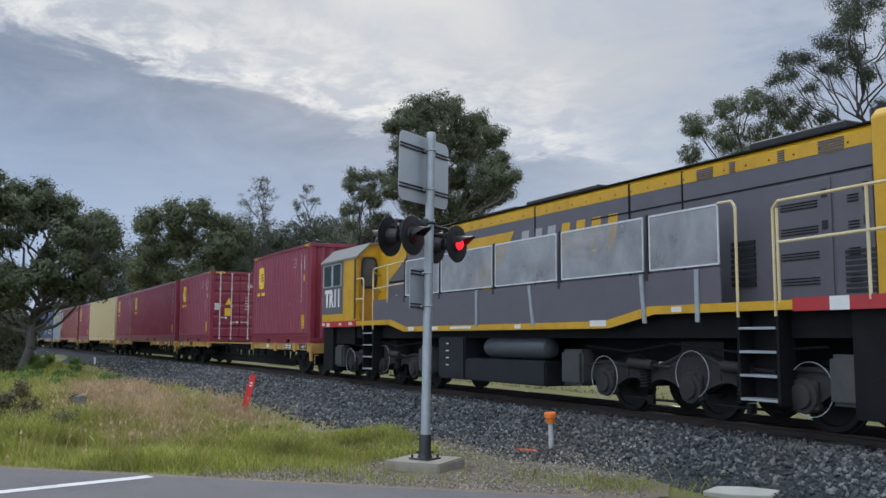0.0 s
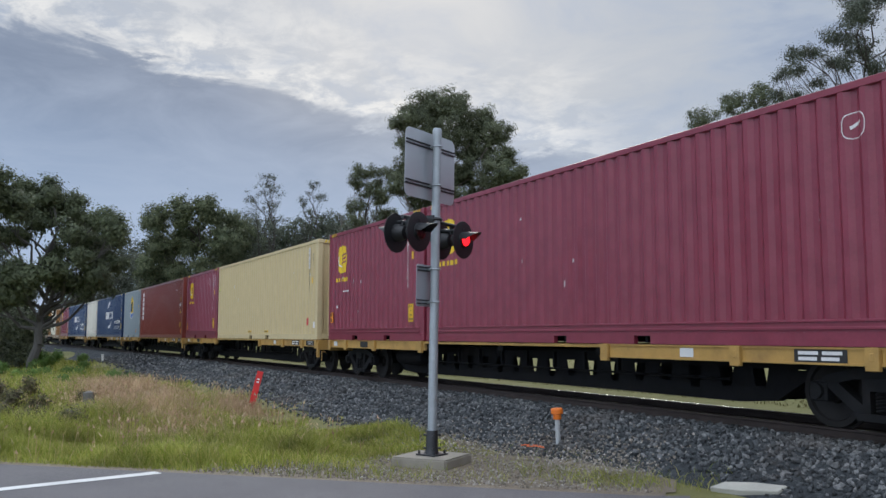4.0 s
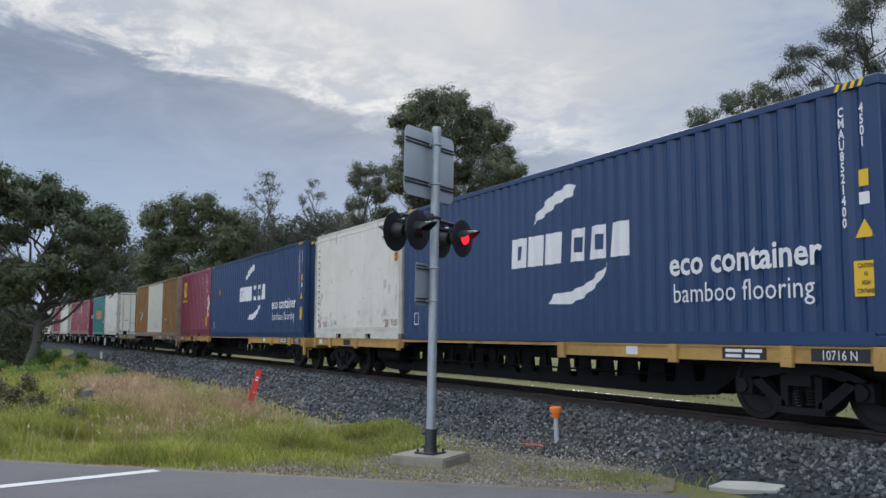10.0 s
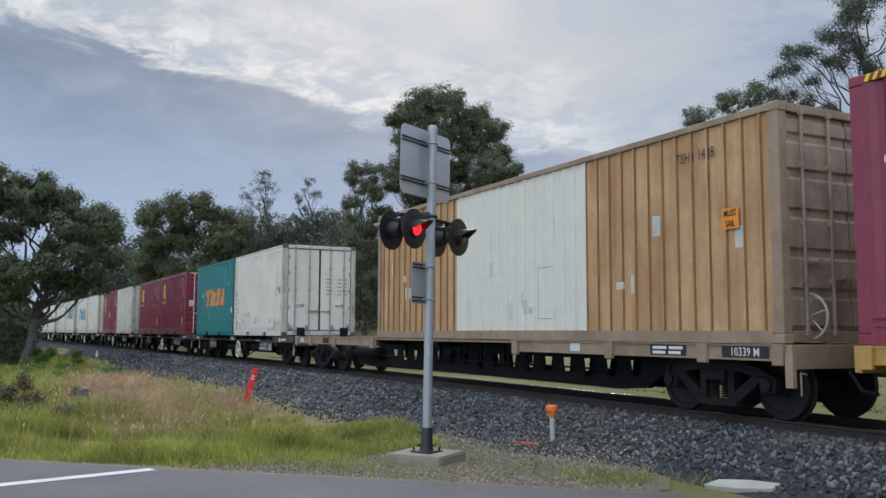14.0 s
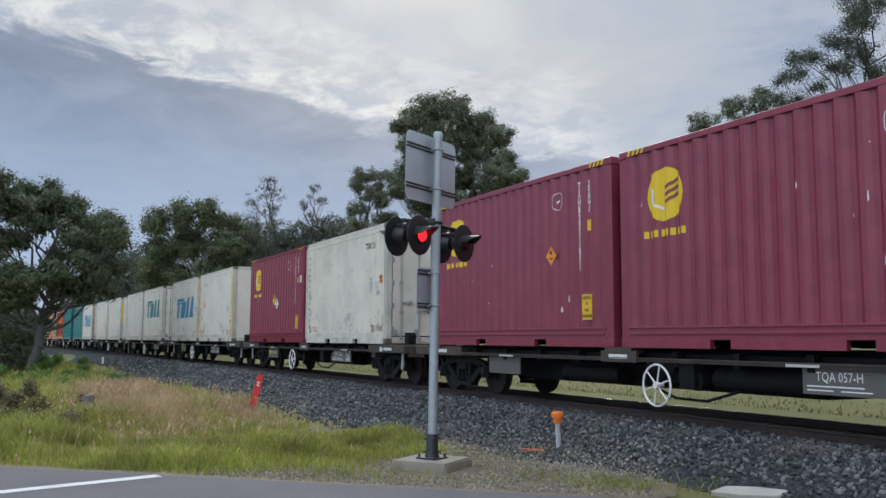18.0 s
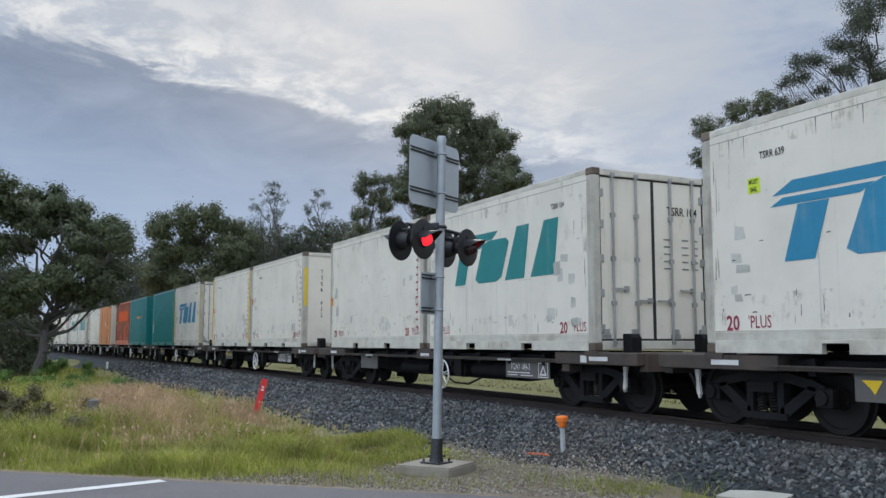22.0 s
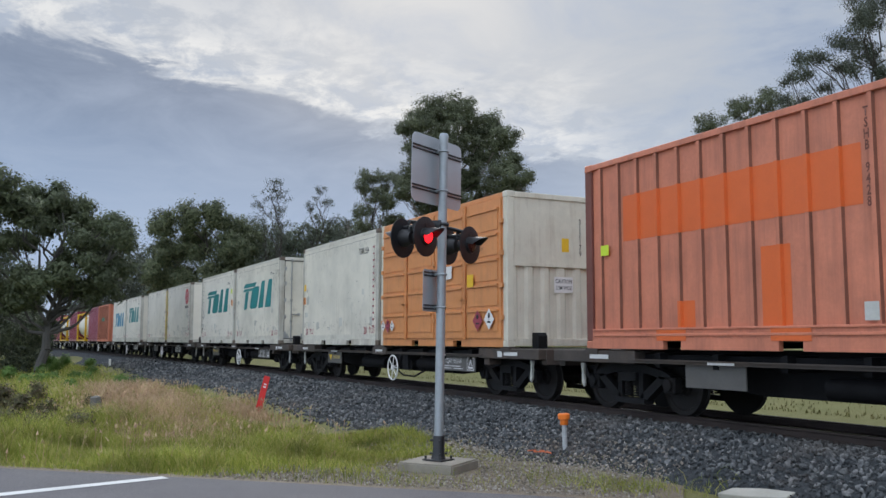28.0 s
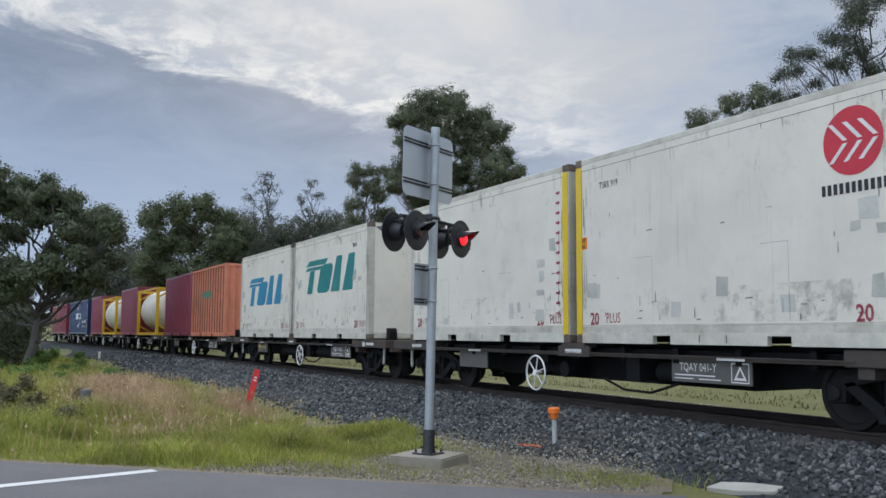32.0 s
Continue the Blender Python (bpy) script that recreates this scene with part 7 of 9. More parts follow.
def bogie(parent, x, base=1.75, dusty=False):
    b = part("bogie", cached(("bolster",), lambda: mesh_of("bogie", (lambda m: (box(m, -0.16, 0.16, -0.80, 0.80, 0.40, 0.60), rod(m, (0, 0, 0.55), (0, 0, 0.74), 0.2, 14), m)[2])(B()), UNDER)), None, parent, "dusty black two-axle bogie")
    b.matrix_basis = Matrix.Translation((x, 0, 0))
    for s in (-1, 1):
        f = part("side_frame", cached(("sf", base), lambda: side_frame_mesh(base)), None, b)
        f.matrix_basis = Matrix.Translation((0, s * 0.80, WHEEL_R + 0.05))
        for k in (-0.10, 0.10):
            q = part("spring", cached(("spr",), spring_mesh), None, b)
            q.matrix_basis = Matrix.Translation((k, s * 0.80, WHEEL_R + 0.05))
        for k in (-base / 2, base / 2):
            q = part("axle_box", cached(("axb",), axle_box_mesh), None, b)
            q.matrix_basis = Matrix.Translation((k, s * 0.80, WHEEL_R + 0.02)) @ Matrix.Rotation(0 if s < 0 else math.pi, 4, "Z")
    for k in (-base / 2, base / 2):
        q = part("wheelset", cached(("ws",), wheelset_mesh), None, b, "steel wheels on an axle")
        q.matrix_basis = Matrix.Translation((k, 0, WHEEL_R))
    return b


def spoked_wheel(parent, x, y, z, R, mat, name="handbrake_wheel", label="white spoked handbrake wheel"):
    def make():
        bm = B()
        ring(bm, (0, 0, 0), (0, 1, 0), R, 0.016, 28, 6)
        lathe(bm, [(0.05, -0.03), (0.05, 0.03)], (0, 0, 0), "y", 12)
        for k in range(6):
            t = math.pi * k / 3 + 0.3
            rod(bm, (0, 0, 0), (R * math.cos(t), 0, R * math.sin(t)), 0.011, 5)
        rod(bm, (0, 0, 0), (0, 0.25, 0), 0.02, 6)
        return mesh_of(name, bm, mat, True)
    ob = part(name, cached((name, R, mat.name), make), None, parent, label)
    ob.matrix_basis = Matrix.Translation((x, y, z))
    return ob


def coupler(parent, x, s):
    def make():
        bm = B()
        box(bm, -0.2, 0.34, -0.07, 0.07, 0.60, 0.76)
        box(bm, 0.30, 0.50, -0.12, 0.12, 0.57, 0.80)
        bevelled(bm, 0.02)
        path_rod(bm, [(0.1, -0.30, 0.62), (0.30, -0.34, 0.40), (0.50, -0.33, 0.38)], 0.025, 6)
        return mesh_of("coupler", bm, UNDER)
    ob = part("coupler", cached(("cpl",), make), None, parent)
    ob.matrix_basis = Matrix.Translation((x, 0, 0)) @ Matrix.Rotation(0 if s > 0 else math.pi, 4, "Z")


# ---- long flat wagons with ochre end sills
A_LEN = 18.42          # over the containers' places
DECK = 0.955


def castellated(x0, x1, ztop, zbot, y, pitch=0.60):
    """A deep plate beam with a row of tapered holes, cut up short at both ends over the bogies."""
    bm = B()
    n = int((x1 - x0) / pitch)
    p = (x1 - x0) / n

    def bot(x):
        return zbot + (ztop - 0.25 - zbot) * max(0.0, 1 - min(x - x0, x1 - x) / 0.7) + 0.02 * math.sin(math.pi * (x - x0) / (x1 - x0))
    for i in range(n):
        a, b = x0 + i * p, x0 + (i + 1) * p
        c = (a + b) / 2
        zb = max(bot(a), bot(b))
        hz1 = ztop - 0.19
        hz0 = max(zb + 0.05, ztop - 0.46 + 0.04 * math.sin(i * 2.1))
        hw = 0.14
        hole = [(c - hw, hz1), (c + hw, hz1), (c + hw * 0.62, hz0), (c - hw * 0.62, hz0)]
        out = [(a, ztop - 0.02), (b, ztop - 0.02), (b, bot(b)), (a, bot(a))]
        for y_ in (y - 0.006, y + 0.006):
            o = [bm.verts.new((u, y_, w)) for u, w in out]
            h = [bm.verts.new((u, y_, w)) for u, w in hole]
            for k in range(4):
                bm.faces.new((o[k], o[(k + 1) % 4], h[(k + 1) % 4], h[k]))
    box(bm, x0, x1, y - 0.09, y + 0.09, ztop - 0.022, ztop)
    for i in range(n):
        a, b = x0 + i * p, x0 + (i + 1) * p
        q = [bm.verts.new(v) for v in ((a, y - 0.07, bot(a)), (b, y - 0.07, bot(b)), (b, y + 0.07, bot(b)), (a, y + 0.07, bot(a)))]
        bm.faces.new(q)
    bmesh.ops.remove_doubles(bm, verts=bm.verts, dist=0.0005)
    return mesh_of("centre_beam", bm, UNDER)


def flat_wagon(code, sill, number_bars=True):
    w = thing("flat_wagon", Matrix.Identity(4), "long skeletal flat wagon with %s end sills" % ("ochre-yellow" if sill is WGOLD else "worn tan"), "wagon", "wagons of the train")
    h = A_LEN / 2
    SIL = 6.05
    for y in (-0.42, 0.42):
        part("centre_beam", cached(("castel", y), lambda y=y: castellated(-h + 2.75, h - 2.75, 0.84, 0.19, y)), None, w, "deep black beam pierced by a row of holes")

    def sill_mesh():
        bm = B()
        box(bm, -SIL / 2, SIL / 2, -0.03, 0.03, 0.755, 0.945)
        box(bm, -SIL / 2, SIL / 2, -0.05, 0.03, 0.925, 0.948)
        box(bm, -SIL / 2, SIL / 2, -0.05, 0.03, 0.75, 0.772)
        return mesh_of("side_sill", bm, sill)

    def stake_mesh():
        bm = B()
        box(bm, -0.085, 0.085, -0.085, -0.028, 0.70, 0.95)
        box(bm, -0.025, 0.025, -0.090, -0.08, 0.80, 0.89)
        bevelled(bm, 0.008)
        return mesh_of("stake_pocket", bm, sill)
    for sx in (-1, 1):
        for sy in (-1, 1):
            ob = part("side_sill", cached(("sill", sill.name), sill_mesh), None, w)
            ob.matrix_basis = Matrix.Translation((sx * (h - SIL / 2 - 0.05), sy * 1.17, 0)) @ Matrix.Rotation(0 if sy < 0 else math.pi, 4, "Z")
            for x in (h - 0.12, h - 1.36, h - 3.3, h - SIL + 0.1):
                q = part("stake_pocket", cached(("stake", sill.name), stake_mesh), None, ob)
                q.matrix_basis = ob.matrix_basis.inverted() @ Matrix.Translation((sx * x, sy * 1.17, 0)) @ Matrix.Rotation(0 if sy < 0 else math.pi, 4, "Z")

    def rail_mesh():
        bm = B()
        box(bm, -h + SIL, h - SIL, -0.025, 0.025, 0.895, 0.945)
        return mesh_of("deck_edge", bm, sill)
    for sy in (-1, 1):
        ob = part("deck_edge", cached(("dedge", sill.name), rail_mesh), None, w)
        ob.matrix_basis = Matrix.Translation((0, sy * 1.17, 0))

    def bearer():
        bm = B()
        box(bm, -0.09, 0.09, -1.14, 1.14, 0.80, 0.94)
        return mesh_of("cross_bearer", bm, UNDER)
    for x in (-h + 0.25, -h + 3.3, -h + 6.0, -3.0, 0.0, 3.0, h - 6.0, h - 3.3, h - 0.25):
        ob = part("cross_bearer", cached(("bear",), bearer), None, w)
        ob.matrix_basis = Matrix.Translation((x, 0, 0))

    def spine():
        bm = B()
        box(bm, -1.55, 1.55, -0.22, 0.22, 0.62, 0.84)
        return mesh_of("draft_sill", bm, UNDER)
    for sx in (-1, 1):
        ob = part("draft_sill", cached(("spine",), spine), None, w)
        ob.matrix_basis = Matrix.Translation((sx * (h - 1.50), 0, 0))

        def head():
            bm = B()
            box(bm, -0.05, 0.05, -1.2, 1.2, 0.66, 0.945)
            bevelled(bm, 0.008)
            box(bm, -0.02, 0.09, -1.24, -1.18, 0.45, 0.86)
            path_rod(bm, [(0.08, -1.0, 0.60), (0.10, -1.12, 0.62), (0.10, -1.12, 0.36)], 0.012, 5)
            return mesh_of("headstock", bm, sill)
        ob = part("headstock", cached(("head", sill.name), head), None, w)
        ob.matrix_basis = Matrix.Translation((sx * h, 0, 0)) @ Matrix.Rotation(0 if sx > 0 else math.pi, 4, "Z")
        coupler(w, sx * h, sx)
        bogie(w, sx * (h - 1.5))
    # stencil panels and reflectors on the near sill
    for x, wd in ((h - 2.05, 0.72), (h - 0.66, 0.76), (-h + 2.6, 0.5)):
        painted("stencil_panel", [rect(x - wd / 2, x + wd / 2, 0.775, 0.92)], lambda u: -1.205, STENCIL, w, (), 0.004, "black stencilled panel")
        if x > h - 1:
            letters(w, code, x, 0.845, -1.213, 0.15, INK_WHITE, False, 0.001, 0.9)
        elif x > 0:
            painted("data_lines", [rect(x - 0.30, x - 0.02, 0.86, 0.90), rect(x + 0.03, x + 0.30, 0.86, 0.90), rect(x - 0.30, x - 0.04, 0.795, 0.835), rect(x + 0.02, x + 0.26, 0.795, 0.835)], lambda u: -1.209, INK_WHITE, w, (), 0.004, "rows of small white lettering", "stuff")
    for x in (h - 4.2, -h + 0.55):
        painted("reflector", [rect(x - 0.13, x + 0.13, 0.79, 0.91)], lambda u: -1.205, REFLECT, w, (), 0.004, "white reflector")
    # end handwheel with its bracket, and brake rods below
    spoked_wheel(w, h - 0.10, -0.72, 1.28, 0.27, surface("grubby_white_wheel", (0.42, 0.40, 0.37), 0.6, var=0.2), "end_brake_wheel", "grubby white spoked brake wheel")
    bm = B()
    box(bm, h - 0.12, h - 0.04, -0.5, -0.42, 0.94, 1.36)
    rod(bm, (h - 0.10, -0.72, 1.28), (h - 0.10, -0.45, 1.28), 0.02, 6)
    part("brake_stand", bm, sill, w)
    def tank():
        bm = B()
        lathe(bm, [(0.05, -0.72), (0.15, -0.68), (0.17, -0.55), (0.17, 0.55), (0.15, 0.68), (0.05, 0.72)], (-h + 4.3, -0.62, 0.56), "x", 16)
        for i in range(7):
            x = -h + 6.6 + i * 0.9
            box(bm, x, x + 0.05, -0.66, -0.60, 0.52, 0.80)
        rod(bm, (-h + 5.2, -0.63, 0.50), (h - 4.0, -0.63, 0.50), 0.018, 6)
        return mesh_of("air_tank", bm, UNDER, True)
    part("air_tank", cached(("atank",), tank), None, w)
    return w


# ---- short container wagons, black fish-bellied frames
B_LEN = 12.32


def container_wagon(code, mark=True, turned=False):
    w = thing("container_wagon", Matrix.Identity(4), "low black container wagon with grey number plates and white handbrake wheel", "wagon", "wagons of the train")
    h = B_LEN / 2
    E = h + 0.98

    def frame_mesh():
        bm = B()
        for y in (-0.55, 0.55):
            prism(bm, [(-h + 1.2, 0.82), (h - 1.2, 0.82), (h - 1.5, 0.50), (h - 3.0, 0.36), (-h + 3.0, 0.36), (-h + 1.5, 0.50)], y - 0.012, y + 0.012)
        prism(bm, [(-h + 1.5, 0.60), (h - 1.5, 0.60), (h - 3.0, 0.40), (-h + 3.0, 0.40)], -0.1, 0.1)
        box(bm, -h, h, -1.0, 1.0, 0.80, 0.875)
        box(bm, -h + 0.1, h - 0.1, -0.62, 0.62, 0.872, 0.945)
        for i in range(9):
            x = -h + 1.6 + i * (B_LEN - 3.2) / 8
            box(bm, x - 0.05, x + 0.05, -1.14, 1.14, 0.70, 0.90)
        box(bm, 1.2, 1.5, -1.12, -0.7, 0.42, 0.78)
        rod(bm, (1.7, -0.85, 0.55), (3.4, -0.85, 0.55), 0.15, 14)
        rod(bm, (-1.9, -0.80, 0.52), (-0.4, -0.80, 0.52), 0.13, 14)
        path_rod(bm, [(0.5, -1.0, 0.42), (1.0, -1.0, 0.27), (1.6, -1.0, 0.26), (2.2, -1.0, 0.42)], 0.02, 6)
        return mesh_of("underframe", bm, UNDER, True)
    part("underframe", cached(("bframe",), frame_mesh), None, w)

    def edge():
        bm = B()
        box(bm, -h + 1.0, h - 1.0, -0.03, 0.03, 0.755, 0.80)
        box(bm, -h + 1.0, h - 1.0, -0.06, 0.0, 0.795, 0.812)
        return mesh_of("deck_edge", bm, WBROWN)
    for sy in (-1, 1):
        ob = part("deck_edge", cached(("bedge",), edge), None, w)
        ob.matrix_basis = Matrix.Translation((0, sy * 1.16, 0))

    def platform():
        bm = B()
        box(bm, -1.15, 0.98, -1.2, 1.2, 0.74, 0.93)
        bevelled(bm, 0.012)
        box(bm, 0.86, 1.02, -1.05, 1.05, 0.66, 0.9)
        box(bm, -1.0, -0.8, -1.16, -0.9, 0.62, 0.76)
        return mesh_of("end_platform", bm, WBROWN)

    def stop():
        bm = B()
        prism(bm, [(-0.11, 0.93), (0.11, 0.93), (0.11, 1.16), (0.06, 1.22), (-0.11, 1.22)], -0.10, 0.10)
        bevelled(bm, 0.01)
        return mesh_of("container_stop", bm, UNDER)
    for sx in (-1, 1):
        ob = part("end_platform", cached(("bplat",), platform), None, w)
        ob.matrix_basis = Matrix.Translation((sx * h, 0, 0)) @ Matrix.Rotation(0 if sx > 0 else math.pi, 4, "Z")
        for sy in (-1, 1):
            ob = part("container_stop", cached(("bstop",), stop), None, w)
            ob.matrix_basis = Matrix.Translation((sx * (h + 0.28), sy * 0.72, 0)) @ Matrix.Rotation(0 if sx > 0 else math.pi, 4, "Z")
        coupler(w, sx * E, sx)
        bogie(w, sx * (h - 0.62), 1.8)

        def step():
            bm = B()
            prism(bm, [(-0.03, 0.72), (0.06, 0.72), (0.03, 0.56), (0.035, 0.42), (-0.01, 0.34), (-0.04, 0.40), (-0.015, 0.56)], -0.02, 0.02)
            return mesh_of("guard_iron", bm, PATCH)
        for q in (0.42,):
            ob = part("guard_iron", cached(("iron",), step), None, w, "pale grey bent iron")
            ob.matrix_basis = Matrix.Translation((sx * (h + q), -0.98, 0)) @ Matrix.Rotation(0 if sx > 0 else math.pi, 4, "Z")
    # twistlock pads that hold the containers clear of the frame
    def pad():
        bm = B()
        box(bm, -0.16, 0.16, -0.12, 0.12, 0.87, DECK)
        return mesh_of("twistlock_pad", bm, WBROWN)
    for x in (-h + 0.12, -0.15, 0.15, h - 0.12):
        for sy in (-1, 1):
            ob = part("twistlock_pad", cached(("pad",), pad), None, w)
            ob.matrix_basis = Matrix.Translation((x, sy * 1.10, 0))
    bm = B()
    box(bm, -0.42, 0.42, -1.215, -1.17, 0.74, 0.905)
    part("centre_bracket", bm, WBROWN, w)
    painted("reflector", [rect(-0.22, 0.22, 0.79, 0.855)], lambda u: -1.217, REFLECT, w, (), 0.003, "white reflector strip")
    for x in (h + 0.05, -h + 0.3, h - 2.9 + 0.1, -h + 2.9):
        painted("reflector", [rect(x - 0.24, x + 0.24, 0.80 if abs(x) > h - 1.4 else 0.762, 0.865 if abs(x) > h - 1.4 else 0.80)], lambda u: -1.203, REFLECT, w, (), 0.004, "white reflector strip")
    painted("reflector", [rect(h - 0.42, h - 0.25, 0.77, 0.88)], lambda u: -1.203, REFLECT, w, (), 0.004, "white reflector strip")
    # plates: a lettered one with a triangle, and a carrier plate
    x = h - (3.25 if turned else 2.15)
    bm = B()
    box(bm, x - 0.72, x + 0.72, -1.125, -1.105, 0.46, 0.755)
    p = part("number_plate", bm, PLATE, w, "grey stencilled wagon plate")
    letters(p, code, x - 0.22, 0.655, -1.129, 0.155, INK_WHITE, False, 0.0, 0.82)
    painted("data_lines", [rect(x - 0.66, x + 0.1, 0.545, 0.562), rect(x - 0.66, x - 0.3, 0.50, 0.515), rect(x - 0.2, x + 0.2, 0.50, 0.515)], lambda u: -1.125, INK_WHITE, p, (), 0.004)
    painted("triangle_panel", [rect(x + 0.38, x + 0.68, 0.485, 0.735), rect(x + 0.395, x + 0.665, 0.50, 0.72), [(x + 0.42, 0.52), (x + 0.64, 0.52), (x + 0.53, 0.70)], [(x + 0.47, 0.55), (x + 0.59, 0.55), (x + 0.53, 0.65)]], lambda u: -1.125, INK_WHITE, p, (), 0.004, "white outlined triangle mark")
    x = -h + 2.7
    bm = B()
    box(bm, x - 0.55, x + 0.55, -1.125, -1.105, 0.45, 0.755)
    p = part("carrier_plate", bm, PLATE, w, "grubby grey carrier plate")
    if mark:
        painted("carrier_mark", [[(x - 0.46, 0.68), (x - 0.20, 0.68), (x - 0.30, 0.53), (x - 0.36, 0.60)]], lambda u: -1.125, LOGO_YELLOW, p, (), 0.004)
        painted_each("carrier_block", [rect(x - 0.14 + 0.085 * k, x - 0.08 + 0.085 * k, 0.57, 0.66) for k in range(7)], lambda u: -1.125, surface("faded_gold_lettering", (0.42, 0.33, 0.12), 0.6), p, (), 0.004)
    hx = h - (7.25 if turned else 5.30)
    spoked_wheel(w, hx, -1.22, 0.44, 0.285, WHITEPAINT)
    bm = B()
    box(bm, hx - 0.32, hx + 0.25, -1.14, -1.06, 0.62, 0.78)
    rod(bm, (hx, -1.1, 0.44), (hx, -0.5, 0.44), 0.03, 6)
    rod(bm, (hx + 0.6, -1.05, 0.52), (hx + 0.6, -0.9, 0.52), 0.13, 14)
    part("brake_gear", bm, UNDER, w)
    return w


# ------------------------------------------------------------ special boxes
def side_door_box():
    """Orange side-opening container with four ribbed door leaves and a dirty cream end."""
    L, H = 6.058, H_BOX
    spec = dict(L=L, side="flat", paint=DOORORANGE, trim=DOORORANGE, post=CREAM, cast=CREAM, endpaint=CREAM, label="orange side-opening container with ribbed doors and dirty cream end", name="side_door_container")
    c = container(spec)
    def cream_end():
        # smooth above, ribbed and dented below a lip
        bm = B()
        w = W_BOX / 2 - 0.15
        box(bm, -0.04, 0.0, -w, w, 1.56, H - 0.1)
        box(bm, -0.03, 0.022, -w, w, 1.50, 1.56)
        pts = [(-w, 0.0)]
        for k in range(6):
            y0, p = -w + k * 2 * w / 6, 2 * w / 6
            pts += [(y0 + 0.14 * p, 0.0), (y0 + 0.30 * p, -0.04), (y0 + 0.70 * p, -0.04), (y0 + 0.86 * p, 0.0)]
        pts.append((w, 0.0))
        prism(bm, [(d_, y_) for y_, d_ in pts] + [(-0.06, w), (-0.06, -w)], 0.15, 1.50, "z")
        return mesh_of("end_wall", bm, CREAM)
    for o in c.children:
        kind_ = o.name.split(".")[0]
        if kind_ == "end_wall":
            o.data = cached(("end", "cream_half"), cream_end)
        elif kind_ in ("end_header", "end_sill"):
            me = o.data.copy()
            me.materials[0] = CREAM
            o.data = me
    for body, y0, ztop in (("312179", 0.42, 2.45), ("SOFU", 0.66, 2.45)):
        me = text_mesh(body, 0.15, INK_BLACK, True, 0.001, 0.8)
        ob = part("lettering", me, None, c)
        ob.matrix_basis = Matrix.Translation((L / 2 - 0.026, y0, ztop - len(body) * 0.0615)) @ Matrix.Rotation(math.pi / 2, 4, "Z")
    bm = B()
    box(bm, L / 2 - 0.031, L / 2 - 0.026, 0.0, 0.16, 1.80, 2.06)
    part("sticker", bm, STICKER, c, "yellow notice on the cream end")
    bm = B()
    box(bm, L / 2 - 0.031, L / 2 - 0.027, -0.18, 0.24, 1.02, 1.32)
    notice = part("width_notice", bm, INK_WHITE, c, "white width notice")
    n = 4
    a, b = -L / 2 + 0.17, L / 2 - 0.17
    wd = (b - a) / n
    for i in range(n):
        def leaf():
            bm = B()
            box(bm, 0.03, wd - 0.03, -0.03, 0.0, 0.17, H - 0.12)
            zs = np.linspace(0.30, H - 0.22, 6)
            for z0, z1 in zip(zs, zs[1:]):
                prism(bm, [(0.12, z0), (wd - 0.12, z0), (wd - 0.12, z1 - 0.13), (wd - 0.12, z1 - 0.10), (0.12, z1 - 0.10)], -0.045, -0.029)
                box(bm, 0.10, wd - 0.10, -0.075, -0.02, z1 - 0.11, z1 - 0.07)
            return mesh_of("door", bm, DOORORANGE)
        d = part("door", cached(("sdoor",), leaf), None, c)
        d.matrix_basis = Matrix.Translation((a + i * wd, -W_BOX / 2 + 0.002, 0))
        for q, m in ((0.03 if i % 2 else wd - 0.03, INK_BLACK),):
            bm = B()
            rod(bm, (q, -0.06, 0.14), (q, -0.06, H - 0.1), 0.022, 8)
            box(bm, q - 0.16, q + 0.06, -0.10, -0.05, 0.92, 0.95)
            part("lock_rod", bm, DOORORANGE, d, "", True)
        for z in (0.5, 1.1, 1.7, 2.3):
            bm = B()
            x0 = wd - 0.02 if i % 2 else 0.0
            box(bm, x0 - 0.05, x0 + 0.07, -0.055, -0.01, z, z + 0.09)
            part("hinge", bm, DOORORANGE, d)
    side = Side(L, "flat")
    side.y = lambda x: -W_BOX / 2 - 0.078
    red, wht = INK_RED, INK_WHITE
    diamonds([(0.55, 0.52, 0.20, wht), (1.0, 0.50, 0.20, red), (L - 0.35, 0.46, 0.13, wht), (L - 0.62, 0.46, 0.17, red), (L - 0.88, 0.46, 0.13, wht)])(c, side, L)
    sticker(2.25, 1.50, 0.30, 0.26, INK_WHITE, ("CAUTION", "9'6", "HIGH"), INK_BLACK, "height_sticker", "white height notice")(c, side, L)
    must_sail(1.30, 1.28, mat=STICKER, s=0.26)(c, side, L)
    letters(c, "MAX GW", L / 2 - 1.0, 1.86, side.y(0) - 0.004, 0.11, surface("dull_brown_lettering", (0.25, 0.1, 0.04), 0.6))
    letters(c, "TARE", L / 2 - 1.06, 1.72, side.y(0) - 0.004, 0.11, MATS["dull_brown_lettering"])
    ob = part("lettering", text_mesh("CAUTION", 0.11, INK_BLACK, False, 0.001, 0.75), None, notice)
    ob.matrix_basis = Matrix.Translation((L / 2 - 0.023, 0.03, 1.235)) @ Matrix.Rotation(math.pi / 2, 4, "Z")
    ob = part("lettering", text_mesh("2.5M WIDE", 0.10, INK_BLACK, False, 0.001, 0.75), None, notice)
    ob.matrix_basis = Matrix.Translation((L / 2 - 0.023, 0.03, 1.11)) @ Matrix.Rotation(math.pi / 2, 4, "Z")
    return c


